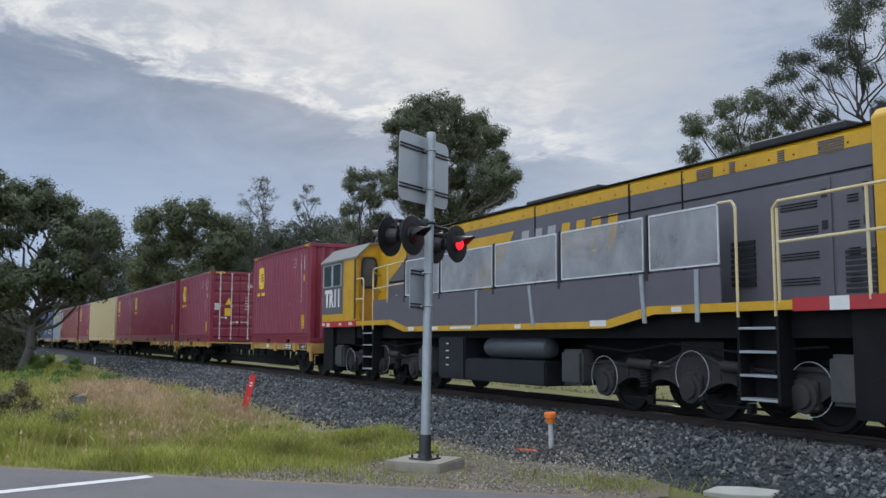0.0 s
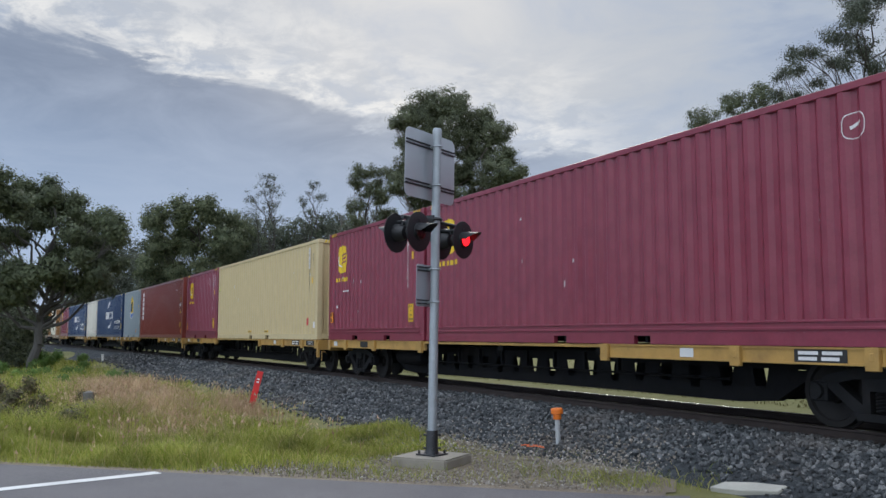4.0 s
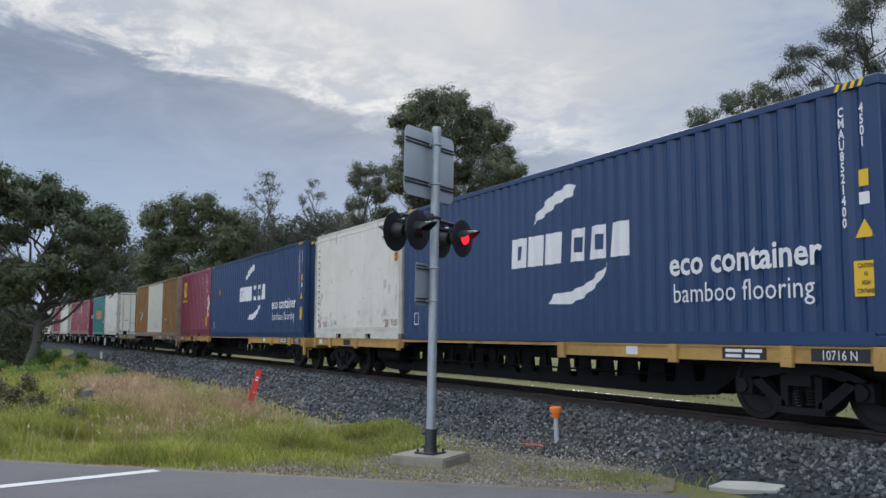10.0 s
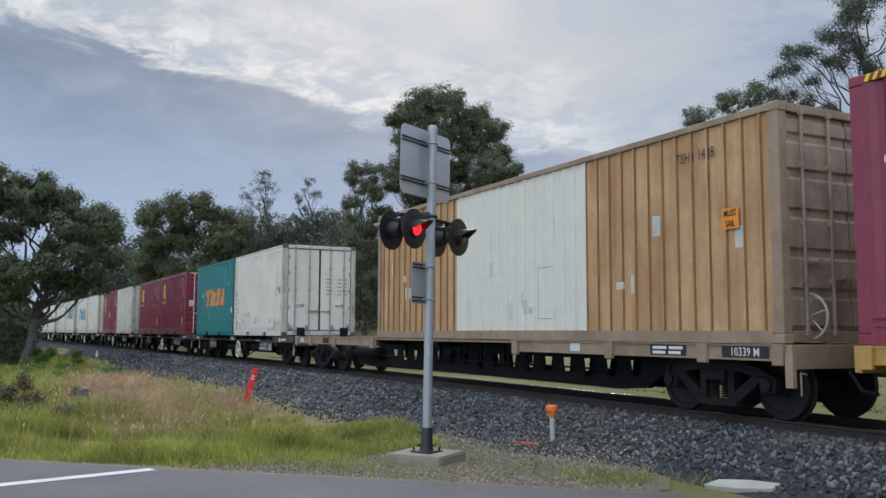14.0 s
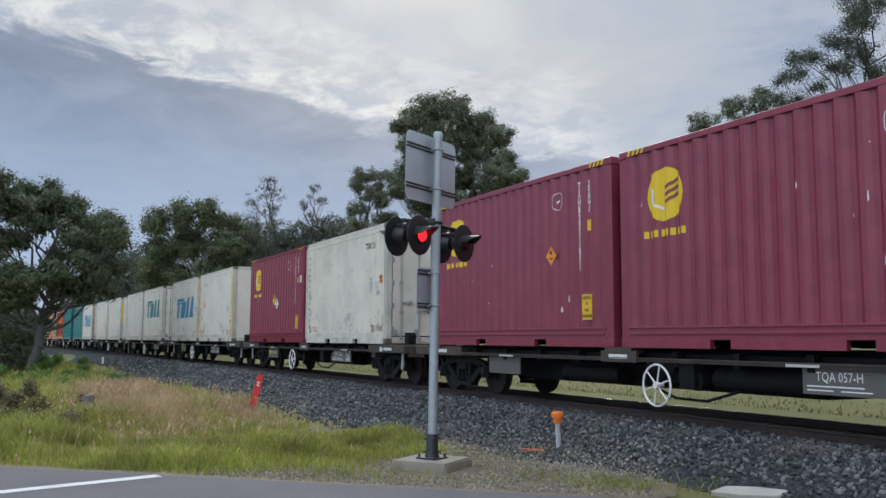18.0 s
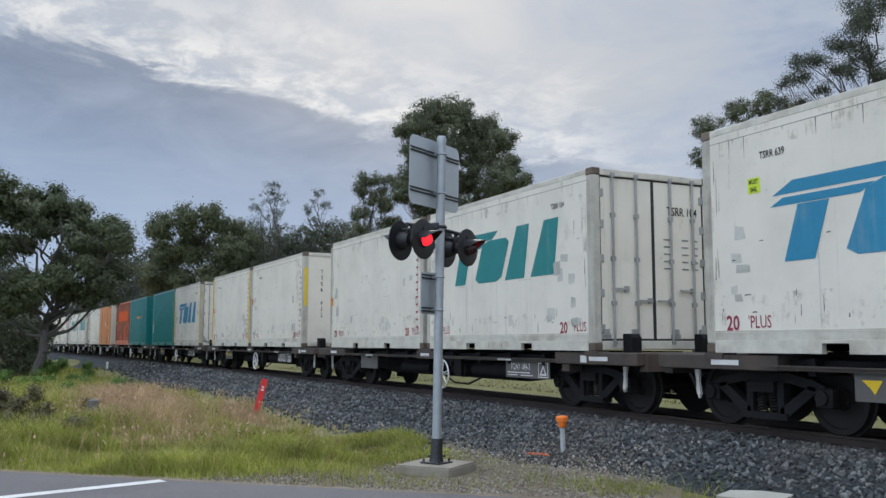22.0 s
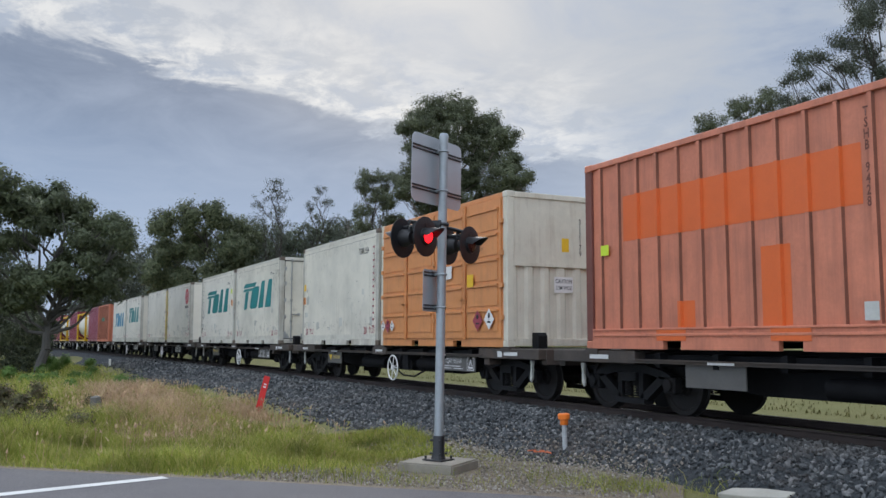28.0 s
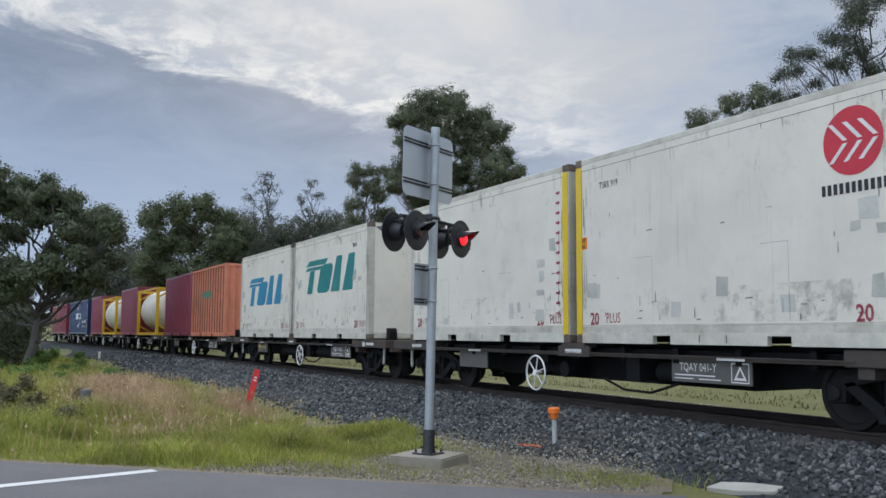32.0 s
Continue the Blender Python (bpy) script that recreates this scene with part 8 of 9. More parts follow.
def tank_container(label):
    """A white tank barrel in a yellow frame."""
    L, H, Wd = 6.058, 2.6, W_BOX
    c = thing("tank_container", Matrix.Identity(4), label, "container", "containers on the train")
    bm = B()
    lathe(bm, [(0.1, -2.75), (0.7, -2.68), (1.0, -2.5), (1.14, -2.2), (1.14, 2.2), (1.0, 2.5), (0.7, 2.68), (0.1, 2.75)], (0, 0, 1.42), "x", 32)
    part("tank", bm, WHITE2, c, "stained white tank barrel", True)
    for sx in (-1, 1):
        for sy in (-1, 1):
            bm = B()
            box(bm, -0.09, 0.09, -0.08, 0.08, 0.0, H)
            bevelled(bm, 0.012)
            ob = part("corner_post", bm, YELLOW, c)
            ob.matrix_basis = Matrix.Translation((sx * (L / 2 - 0.09), sy * (Wd / 2 - 0.08), 0))
        bm = B()
        box(bm, -0.07, 0.07, -Wd / 2 + 0.15, Wd / 2 - 0.15, 0.0, 0.16)
        box(bm, -0.07, 0.07, -Wd / 2 + 0.15, Wd / 2 - 0.15, H - 0.14, H)
        for sy in (-1, 1):
            rod(bm, (0, sy * (Wd / 2 - 0.1), 0.55), (0, sy * 0.35, 0.1), 0.05, 6)
            rod(bm, (0, sy * (Wd / 2 - 0.1), H - 0.55), (0, sy * 0.35, H - 0.1), 0.05, 6)
        ob = part("end_frame", bm, YELLOW, c)
        ob.matrix_basis = Matrix.Translation((sx * (L / 2 - 0.09), 0, 0))
    for sy in (-1, 1):
        bm = B()
        box(bm, -L / 2 + 0.18, L / 2 - 0.18, -0.05, 0.05, 0.0, 0.13)
        box(bm, -L / 2 + 0.18, L / 2 - 0.18, -0.04, 0.04, H - 0.09, H)
        ob = part("side_rail", bm, YELLOW, c)
        ob.matrix_basis = Matrix.Translation((0, sy * (Wd / 2 - 0.07), 0))
    bm = B()
    box(bm, -1.6, 1.6, -0.35, 0.35, 2.56, 2.59)
    part("walkway", bm, YELLOW, c)
    return c


# ------------------------------------------------------------ the locomotive
LOCO_S = -14.4                # its middle at the start


def locomotive():
    w = thing("diesel_locomotive", Matrix.Identity(4), "grey and yellow diesel locomotive with rear cab and dusty side screens", "locomotive")
    # main frame and walkway
    bm = B()
    box(bm, -8.55, 8.55, -1.15, 1.15, 1.10, 1.44)
    box(bm, -8.6, 8.6, -0.5, 0.5, 0.75, 1.12)
    part("main_frame", bm, UNDER, w)
    bm = B()
    box(bm, -6.1, 8.62, -1.36, 1.36, 1.44, 1.475)
    part("walkway", bm, WBROWN, w)
    for s in (-1, 1):
        bm = B()
        y0, y1 = (-1.372, -1.345) if s < 0 else (1.345, 1.372)
        prism(bm, [(-6.1, 1.40), (-4.1, 1.40), (-3.3, 1.24), (3.9, 1.24), (4.9, 1.42), (7.25, 1.42), (7.25, 1.53), (4.8, 1.53), (3.8, 1.345), (-3.2, 1.345), (-4.0, 1.51), (-6.1, 1.51)], y0, y1)
        part("edge_stripe", bm, LOCOYEL, w, "yellow walkway edge")
        bm = B()
        prism(bm, [(-5.05, 1.512), (-4.0, 1.512), (-3.2, 1.347), (3.8, 1.347), (4.8, 1.532), (6.15, 1.532), (6.15, 1.98), (-5.05, 1.98)], y0 + 0.004, y1 - 0.004)
        part("side_plate", bm, LOCOGREY, w, "grey plate along the walkway")
        bm = B()
        box(bm, 7.25, 7.75, y0, y1, 1.40, 1.55)
        part("red_band", bm, LOCORED, w)
        bm = B()
        box(bm, 7.75, 8.0, y0, y1, 1.40, 1.55)
        part("white_band", bm, REFLECT, w)
        bm = B()
        box(bm, 8.0, 8.6, y0, y1, 1.40, 1.55)
        part("red_band", bm, LOCORED, w)
    # hood with its yellow top band
    hw = 0.90
    bm = B()
    prism(bm, [(-hw, 1.46), (hw, 1.46), (hw, 3.24), (-hw, 3.24)], -5.2, -3.16, "x")
    part("hood_section", bm, LOCOGREY, w, "grey equipment section of the hood")
    bm = B()
    prism(bm, [(-hw + 0.10, 1.46), (hw, 1.46), (hw, 3.24), (-hw + 0.10, 3.24)], -3.16, -2.06, "x")
    part("hood_bay", bm, LOCOGREY, w, "recessed grey bay in the hood")
    bm = B()
    prism(bm, [(-hw, 1.46), (hw, 1.46), (hw, 3.24), (-hw, 3.24)], -2.06, 8.05, "x")
    part("hood", bm, LOCOGREY, w, "long grey engine hood")
    top = [(-hw - 0.004, 3.24), (hw + 0.004, 3.24), (hw + 0.004, 3.40), (hw - 0.06, 3.47), (-hw + 0.06, 3.47), (-hw - 0.004, 3.40)]
    for x0, x1 in ((-5.2, -3.16), (-2.06, 8.05)):
        bm = B()
        prism(bm, top, x0, x1, "x")
        part("hood_top", bm, LOCOYEL, w, "yellow upper band of the hood")
    bm = B()
    prism(bm, [(-hw + 0.097, 3.241), (hw - 0.003, 3.241), (hw - 0.003, 3.465), (-hw + 0.097, 3.465)], -3.158, -2.062, "x")
    part("bay_top", bm, LOCOYEL, w, "yellow top of the recessed bay")
    bm = B()
    box(bm, -5.2, 8.05, -hw - 0.012, hw + 0.012, 3.468, 3.485)
    part("roof_sheet", bm, UNDER, w, "dark sheet roof of the hood")
    fl = lambda x: -hw
    painted("yellow_flash", [[(-5.2, 2.46), (-5.2, 3.24), (-3.2, 3.24), (-3.5, 3.17), (-4.0, 3.04), (-4.3, 2.91), (-4.7, 2.69)]], fl, LOCOYEL, w, (), 0.004, "yellow curved flash")
    painted("yellow_flash", [[(-1.72, 2.86), (0.25, 2.86), (0.42, 3.06), (-1.92, 3.06)]], fl, LOCOYEL, w, (), 0.004, "yellow arrow flash")
    painted("yellow_flash", [[(-0.55, 1.99), (-0.35, 1.99), (0.55, 3.06), (0.42, 3.06), (-0.95, 2.30)]], fl, LOCOYEL, w, (), 0.005, "yellow arrow flash")
    for k in range(7):
        x = 0.72 + 0.42 * k
        painted("name_block", [[(x, 2.42), (x + 0.24, 2.42), (x + 0.34, 3.02), (x + 0.10, 3.02)]], fl, PLATEPALE if k < 3 else LOCOYEL, w, (), 0.004, "pale block of the name" if k < 3 else "yellow block of the name")
    for x, wd in ((-4.15, 0.015), (-3.18, 0.02), (-2.03, 0.02), (1.25, 0.015), (3.85, 0.02), (5.0, 0.012)):
        bm = B()
        box(bm, x - wd, x + wd, -hw - 0.010, -hw + 0.01, 1.5, 3.42)
        part("seam", bm, UNDER, w)
    # louvred doors of the equipment section
    for x0, x1 in ((-5.12, -4.2), (-4.1, -3.24)):
        bm = B()
        box(bm, x0, x1, -hw - 0.016, -hw + 0.002, 2.0, 2.40)
        bevelled(bm, 0.006)
        d = part("hood_door", bm, LOCOGREY, w)
        bm = B()
        box(bm, x0 + 0.02, x1 - 0.02, -hw - 0.022, -hw, 2.405, 2.44)
        part("drip_rail", bm, UNDER, d)
        bm = B()
        rod(bm, (x0 + 0.45, -hw - 0.03, 2.10), (x0 + 0.45, -hw, 2.10), 0.02, 8)
        part("door_latch", bm, GALV, d)
    bm = B()
    box(bm, 2.9, 8.0, -hw - 0.010, -hw + 0.01, 2.98, 3.0)
    part("seam", bm, UNDER, w)
    # row of bolt heads along the yellow band
    bm = B()
    for k in range(26):
        x = -1.8 + 0.38 * k
        rod(bm, (x, -hw - 0.012, 3.30), (x, -hw, 3.30), 0.012, 6)
    tagged(part("bolt_heads", bm, UNDER, w), kind="stuff")
    # stickers and struts on the walkway's edge
    for x0, x1, z0, z1, m in ((-3.05, -2.75, 1.255, 1.335, REFLECT), (-1.9, -1.62, 1.26, 1.33, REFLECT), (-1.1, -0.25, 1.275, 1.32, REFLECT), (3.45, 3.85, 1.27, 1.36, REFLECT), (5.25, 5.45, 1.44, 1.51, REFLECT), (1.3, 1.5, 1.26, 1.33, REFLECT)):
        painted("reflector", [rect(x0, x1, z0, z1)], lambda x: -1.372, m, w, (), 0.004, "white reflector strip")
    for x, lean in ((-0.02, 0.0), (1.9, -0.12), (4.72, -0.06), (5.75, 0.0)):
        bm = B()
        prism(bm, [(x - 0.035, 1.30), (x + 0.035, 1.30), (x + 0.035 + lean, 1.98), (x - 0.035 + lean, 1.98)], -1.395, -1.372)
        part("strut", bm, GALV, w, "pale upright strut")
    # hood doors by the front steps
    for x0, x1 in ((6.55, 7.45), (7.5, 8.0)):
        bm = B()
        box(bm, x0, x1, -hw - 0.022, -hw, 1.55, 2.95)
        bevelled(bm, 0.008)
        d = part("hood_door", bm, LOCOGREY, w)
        for z in (1.72, 2.02, 2.32, 2.62):
            for k in range(3):
                bm = B()
                box(bm, x0 + 0.18, x1 - 0.18, -hw - 0.034, -hw - 0.02, z + 0.035 * k, z + 0.035 * k + 0.012)
                part("louvre", bm, UNDER, d)
        for z in (2.35, 2.72):
            bm = B()
            box(bm, x1 - 0.12, x1 - 0.05, -hw - 0.036, -hw - 0.02, z, z + 0.1)
            part("door_latch", bm, SIGNBLACK, d)
    for x0, x1, z0, z1 in ((5.9, 6.3, 1.75, 2.35), (7.62, 8.02, 1.6, 2.1)):
        bm = B()
        for k in range(8):
            z = z0 + (z1 - z0) * k / 8
            box(bm, x0, x1, -hw - 0.03, -hw - 0.01, z, z + (z1 - z0) / 8 * 0.7)
        part("grille", bm, SIGNBLACK, w, "black ventilation grille")
    for x0, x1 in ((5.3, 5.6), (7.3, 7.65), (5.9, 6.0), (6.7, 6.8)):
        bm = B()
        for k in range(5):
            box(bm, x0, x1, -hw - 0.02, -hw - 0.003, 3.25 + 0.03 * k, 3.265 + 0.03 * k)
        part("vent", bm, LOCOGREY, w)
    # taller yellow end section
    bm = B()
    prism(bm, [(-1.0, 1.46), (1.0, 1.46), (1.0, 3.50), (0.9, 3.60), (-0.9, 3.60), (-1.0, 3.50)], 8.06, 8.68, "x")
    bevelled(bm, 0.02)
    part("end_section", bm, LOCOYEL, w, "yellow end section of the hood")
    for x0, x1, h_ in ((-1.1, 0.0, 0.10), (0.4, 2.6, 0.13), (3.0, 4.0, 0.07), (-3.4, -2.5, 0.08), (5.9, 7.4, 0.16)):
        bm = B()
        box(bm, x0, x1, -0.55, 0.55, 3.47, 3.52 + h_)
        bevelled(bm, 0.02)
        part("roof_fan", bm, SIGNBLACK, w, "dark roof fan housing")
    bm = B()
    rod(bm, (7.7, -0.35, 3.46), (7.7, -0.35, 3.76), 0.10, 12)
    part("exhaust", bm, SIGNBLACK, w, "dark exhaust stack")
    # cab
    cw = 1.36
    bm = B()
    prism(bm, [(-cw, 1.46), (cw, 1.46), (cw, 3.10), (cw - 0.34, 3.44), (-cw + 0.34, 3.44), (-cw, 3.10)], -8.62, -6.15, "x")
    part("cab", bm, LOCOYEL, w, "yellow cab with grey side panel")
    bm = B()
    rf = [(-cw - 0.03, 3.08), (-cw - 0.03, 3.12), (-cw + 0.33, 3.47), (cw - 0.33, 3.47), (cw + 0.03, 3.12), (cw + 0.03, 3.08), (cw - 0.34, 3.444), (-cw + 0.34, 3.444)]
    prism(bm, rf, -8.72, -6.05, "x")
    part("cab_roof", bm, LOCOROOF, w, "pale weathered cab roof")
    cy = lambda x: -cw
    painted("grey_panel", [rect(-8.60, -7.05, 1.72, 3.08)], cy, LOCOGREY, w, (), 0.004, "grey panel with fleet number")
    letters(w, "TR11", -7.80, 2.11, -cw - 0.010, 0.62, INK_WHITE, False, 0.024, 0.86)
    bm = B()
    box(bm, -8.62, -6.15, -cw - 0.012, cw + 0.012, 1.38, 1.53)
    part("red_band", bm, LOCORED, w)
    painted_each("white_tab", [rect(-8.56, -8.38, 1.42, 1.49), rect(-8.22, -7.98, 1.40, 1.49), rect(-7.3, -7.1, 1.42, 1.48), rect(-6.6, -6.35, 1.42, 1.49)], lambda x: -cw - 0.012, REFLECT, w, (), 0.004)
    for x0, x1 in ((-8.50, -7.86), (-7.80, -7.18)):
        bm = B()
        for p_, q_ in (((x0, 2.44), (x1, 2.44)), ((x1, 2.44), (x1, 3.02)), ((x1, 3.02), (x0, 3.02)), ((x0, 3.02), (x0, 2.44))):
            rod(bm, (p_[0], -cw - 0.012, p_[1]), (q_[0], -cw - 0.012, q_[1]), 0.018, 6)
        wf = part("window_frame", bm, GALV, w)
        bm = B()
        box(bm, x0, x1, -cw - 0.012, -cw - 0.006, 2.44, 3.02)
        part("pane", bm, surface("dark_cab_glass", (0.05, 0.065, 0.075), 0.06, var=0.15, spec=0.9, bump=0.0), wf, "dark reflecting window pane")
    bm = B()
    prism(bm, [(-0.78, 1.46), (0.78, 1.46), (0.78, 3.36), (0.68, 3.43), (-0.68, 3.43), (-0.78, 3.36)], -6.15, -5.2, "x")
    part("cab_passage", bm, LOCOYEL, w, "yellow narrow body between cab and hood")
    bm = B()
    for p_, q_ in (((-cw - 0.014, 1.56), (-cw - 0.014, 3.05)),):
        rod(bm, (-6.19, p_[0], p_[1]), (-6.19, q_[0], q_[1]), 0.03, 6)
    part("corner_post", bm, surface("dark_cab_edge", (0.06, 0.045, 0.03), 0.6, var=0.3), w, "dark edge of the cab end")
    # forward cab door, off the walkway
    bm = B()
    prism(bm, disc(-1.03, 2.32, 0.27, 0.84, 20, 0.35), -6.15, -6.125, "x")
    part("cab_door", bm, surface("brown_streaked_yellow", (0.40, 0.20, 0.02), 0.6, var=0.3), w, "rusty yellow cab door")
    bm = B()
    prism(bm, disc(-1.03, 2.72, 0.22, 0.40, 20, 0.45), -6.125, -6.112, "x")
    part("window_rim", bm, RUBBER, w, "black rubber window rim")
    bm = B()
    prism(bm, disc(-1.03, 2.72, 0.17, 0.34, 20, 0.45), -6.112, -6.105, "x")
    part("door_window", bm, MATS["dark_cab_glass"], w, "dark door window")
    # rear skirt and buffer gear below the cab
    bm = B()
    box(bm, -8.66, -7.95, -1.28, 1.28, 0.24, 1.40)
    box(bm, -7.95, -6.6, -1.2, 1.2, 0.95, 1.40)
    part("rear_skirt", bm, UNDER, w)
    bm = B()
    box(bm, 7.95, 8.66, -1.28, 1.28, 0.24, 1.40)
    part("front_skirt", bm, UNDER, w)
    coupler(w, -8.7, -1)
    coupler(w, 8.7, 1)
    # screens on the handrail
    for x0, x1 in ((-3.25, -1.65), (-1.55, 0.50), (0.60, 2.55), (2.68, 4.68), (4.80, 6.12)):
        bm = B()
        box(bm, x0, x1, -1.345, -1.338, 2.02, 2.78)
        sc = part("side_screen", bm, SCREEN, w, "scuffed dusty clear plastic screen")
        bm = B()
        for a, b, c_, d_ in ((x0, x1, 2.76, 2.785), (x0, x1, 2.015, 2.035), (x0, x0 + 0.02, 2.02, 2.78), (x1 - 0.02, x1, 2.02, 2.78)):
            box(bm, a, b, -1.352, -1.336, c_, d_)
        part("screen_trim", bm, SCREENEDGE, sc)
        bm = B()
        box(bm, x0 - 0.06, x0 - 0.02, -1.36, -1.32, 1.9, 2.80)
        box(bm, x0 - 0.08, x0, -1.37, -1.31, 1.88, 1.99)
        part("screen_post", bm, SIGNBLACK, sc)
    # handrails and steps
    def rail_set(pts_list, r=0.019):
        bm = B()
        for pts in pts_list:
            path_rod(bm, pts, r, 7)
        part("handrail", bm, HANDRAIL, w, "worn yellow handrail", True)
    y = -1.36
    rail_set([[(-6.12, y, 2.55), (-5.72, y, 2.55), (-5.66, y, 2.48), (-5.66, y, 1.30)], [(-6.12, y, 2.05), (-5.66, y, 2.05)]])
    rail_set([[(-5.05, y, 1.30), (-5.05, y, 2.66), (-4.99, y, 2.73), (-3.3, y, 2.78)], [(-5.05, y, 2.25), (-3.3, y, 2.3)], [(-4.2, y, 1.9), (-4.2, y, 2.76)], [(-5.5, -0.95, 2.6), (-5.05, y, 2.66)], [(-5.5, -0.95, 2.2), (-5.05, y, 2.25)]])
    rail_set([[(6.13, y, 2.78), (6.36, y, 2.78), (6.42, y, 2.70), (6.42, y, 1.35)]])
    rail_set([[(7.0, y, 1.35), (7.0, y, 2.60), (7.08, y, 2.68), (8.6, y, 2.70)], [(7.06, y, 1.5), (7.06, y, 2.6)], [(7.05, y, 2.20), (8.6, y, 2.22)], [(8.25, y, 1.5), (8.25, y, 2.70)]])
    for xc in (-5.36, 6.71):
        bm = B()
        box(bm, xc - 0.32, xc - 0.28, -1.36, -1.10, 0.32, 1.40)
        box(bm, xc + 0.28, xc + 0.32, -1.36, -1.10, 0.32, 1.40)
        box(bm, xc - 0.3, xc + 0.3, -1.12, -1.08, 0.35, 1.40)
        st = part("step_frame", bm, UNDER, w)
        for z in (0.36, 0.64, 0.92, 1.20):
            bm = B()
            box(bm, xc - 0.28, xc + 0.28, -1.37, -1.12, z, z + 0.03)
            part("step", bm, GALV, st, "worn bright step")
    # fuel tank and air reservoir
    bm = B()
    box(bm, -1.85, 2.0, -1.22, 1.22, 0.30, 0.72)
    box(bm, -1.85, -0.75, -1.25, 1.22, 0.30, 1.12)
    bevelled(bm, 0.03, 2)
    part("fuel_tank", bm, DARKGREY, w, "dark grey fuel tank")
    bm = B()
    lathe(bm, [(0.05, -1.05), (0.16, -1.0), (0.20, -0.85), (0.20, 0.85), (0.16, 1.0), (0.05, 1.05)], (0.9, -1.02, 0.93), "x", 20)
    part("air_reservoir", bm, surface("grey_air_tank", (0.065, 0.075, 0.082), 0.35, var=0.1), w, "grey cylindrical air reservoir", True)
    painted("data_lines", [rect(-1.5, -1.38, 0.98 - 0.14 * k, 1.0 - 0.14 * k) for k in range(4)], lambda x: -1.25, INK_WHITE, w, (), 0.004)
    # three-axle bogies
    for xc in (-5.1, 5.3):
        bm = B()
        for s in (-1, 1):
            y0, y1 = (-1.06, -0.90) if s < 0 else (0.90, 1.06)
            xs = [-2.55 + 0.1 * k for k in range(52)]
            hump = lambda x, c, r: math.exp(-((x - c) / r) ** 2)
            top_ = [(x, 0.70 + 0.07 * hump(x, -1.83, 0.4) + 0.24 * hump(x, 0.0, 0.5) + 0.07 * hump(x, 1.83, 0.4)) for x in xs]
            low_ = [(x, 0.54 - 0.26 * hump(x, -1.83, 0.30) - 0.20 * hump(x, 0.0, 0.34) - 0.26 * hump(x, 1.83, 0.30) - 0.10 * hump(abs(x), 0.92, 0.16)) for x in xs]
            prism(bm, top_ + low_[::-1], y0, y1)
            # raised rim along the casting's upper edge, and ribs
            for (xa, za), (xb, zb) in zip(top_[::3], top_[3::3]):
                rod(bm, (xa, y0 if s < 0 else y1, za - 0.03), (xb, y0 if s < 0 else y1, zb - 0.03), 0.028, 6)
            for a in (-1.38, -0.46, 0.46, 1.38):
                rod(bm, (a, y0 - 0.01, 0.60), (a, y1 + 0.01, 0.60), 0.055, 10)
            for a in (-0.92, 0.92):
                rod(bm, (a, y0 - 0.03, 0.62), (a, y0 - 0.03, 0.40), 0.08, 10)
        box(bm, -0.4, 0.4, -0.9, 0.9, 0.55, 1.05)
        b = part("bogie", bm, BOGIEGREY, w, "dusty three-axle bogie")
        b.matrix_basis = Matrix.Translation((xc, 0, 0))
        for a in (-1.83, 0.0, 1.83):
            q = part("wheelset", cached(("ws",), wheelset_mesh), None, b, "steel wheels on an axle")
            q.matrix_basis = Matrix.Translation((a, 0, WHEEL_R))
            bm = B()
            box(bm, a - 0.19, a + 0.19, -1.12, -0.98, 0.26, 0.62)
            bevelled(bm, 0.03)
            lathe(bm, [(0.21, -1.10), (0.20, -1.135), (0.15, -1.14), (0.14, -1.18), (0.06, -1.19)], (a, 0, 0.44), "y", 20)
            part("axle_box", bm, BOGIEGREY, b)
        for a in (-1.95, 0.2) if xc < 0 else (-1.83, 0.05, 1.95):
            bm = B()
            ring(bm, (a, -1.13, 0.52 if abs(a) > 1 else 0.62), (0, 1, 0), 0.31, 0.0065, 30, 5)
            part("hose_loop", bm, GALV, b, "thin pale ring")
        for a in (-0.92, 0.92):
            bm = B()
            helix(bm, (a, -1.10, 0.0), 0.075, 0.016, 0.38, 0.64, 6)
            part("coil_spring", bm, UNDER, b)
            bm = B()
            rod(bm, (a - 0.30, -1.13, 0.74), (a + 0.22, -1.13, 0.72), 0.075, 12)
            rod(bm, (a + 0.22, -1.13, 0.72), (a + 0.55, -1.13, 0.70), 0.022, 8)
            part("brake_cylinder", bm, BOGIEGREY, b, "", True)
            bm = B()
            rod(bm, (a + 0.1, -1.08, 0.30), (a + 0.1, -1.08, 0.18), 0.06, 10)
            rod(bm, (a - 0.5, -1.08, 0.24), (a + 0.6, -1.08, 0.24), 0.018, 6)
            part("brake_rigging", bm, UNDER, b)
        bm = B()
        path_rod(bm, [(-2.3, -1.11, 0.98), (-1.2, -1.13, 0.90), (-0.3, -1.13, 1.02), (0.9, -1.13, 0.92), (2.2, -1.11, 1.0)], 0.016, 6)
        part("air_pipe", bm, UNDER, b, "thin black air pipe", True)
        for a in (-2.55, 2.55):
            bm = B()
            prism(bm, [(a - 0.28, 0.36), (a + 0.28, 0.36), (a + 0.28, 0.92), (a - 0.28, 0.92)], -1.24, -0.95)
            bevelled(bm, 0.05, 2)
            part("sand_box", bm, surface("dusty_grey_box", (0.045, 0.046, 0.048), 0.6, var=0.2, dirt=(0.11, 0.095, 0.08), dirt_amt=0.4), b, "grey sand box")
    return w


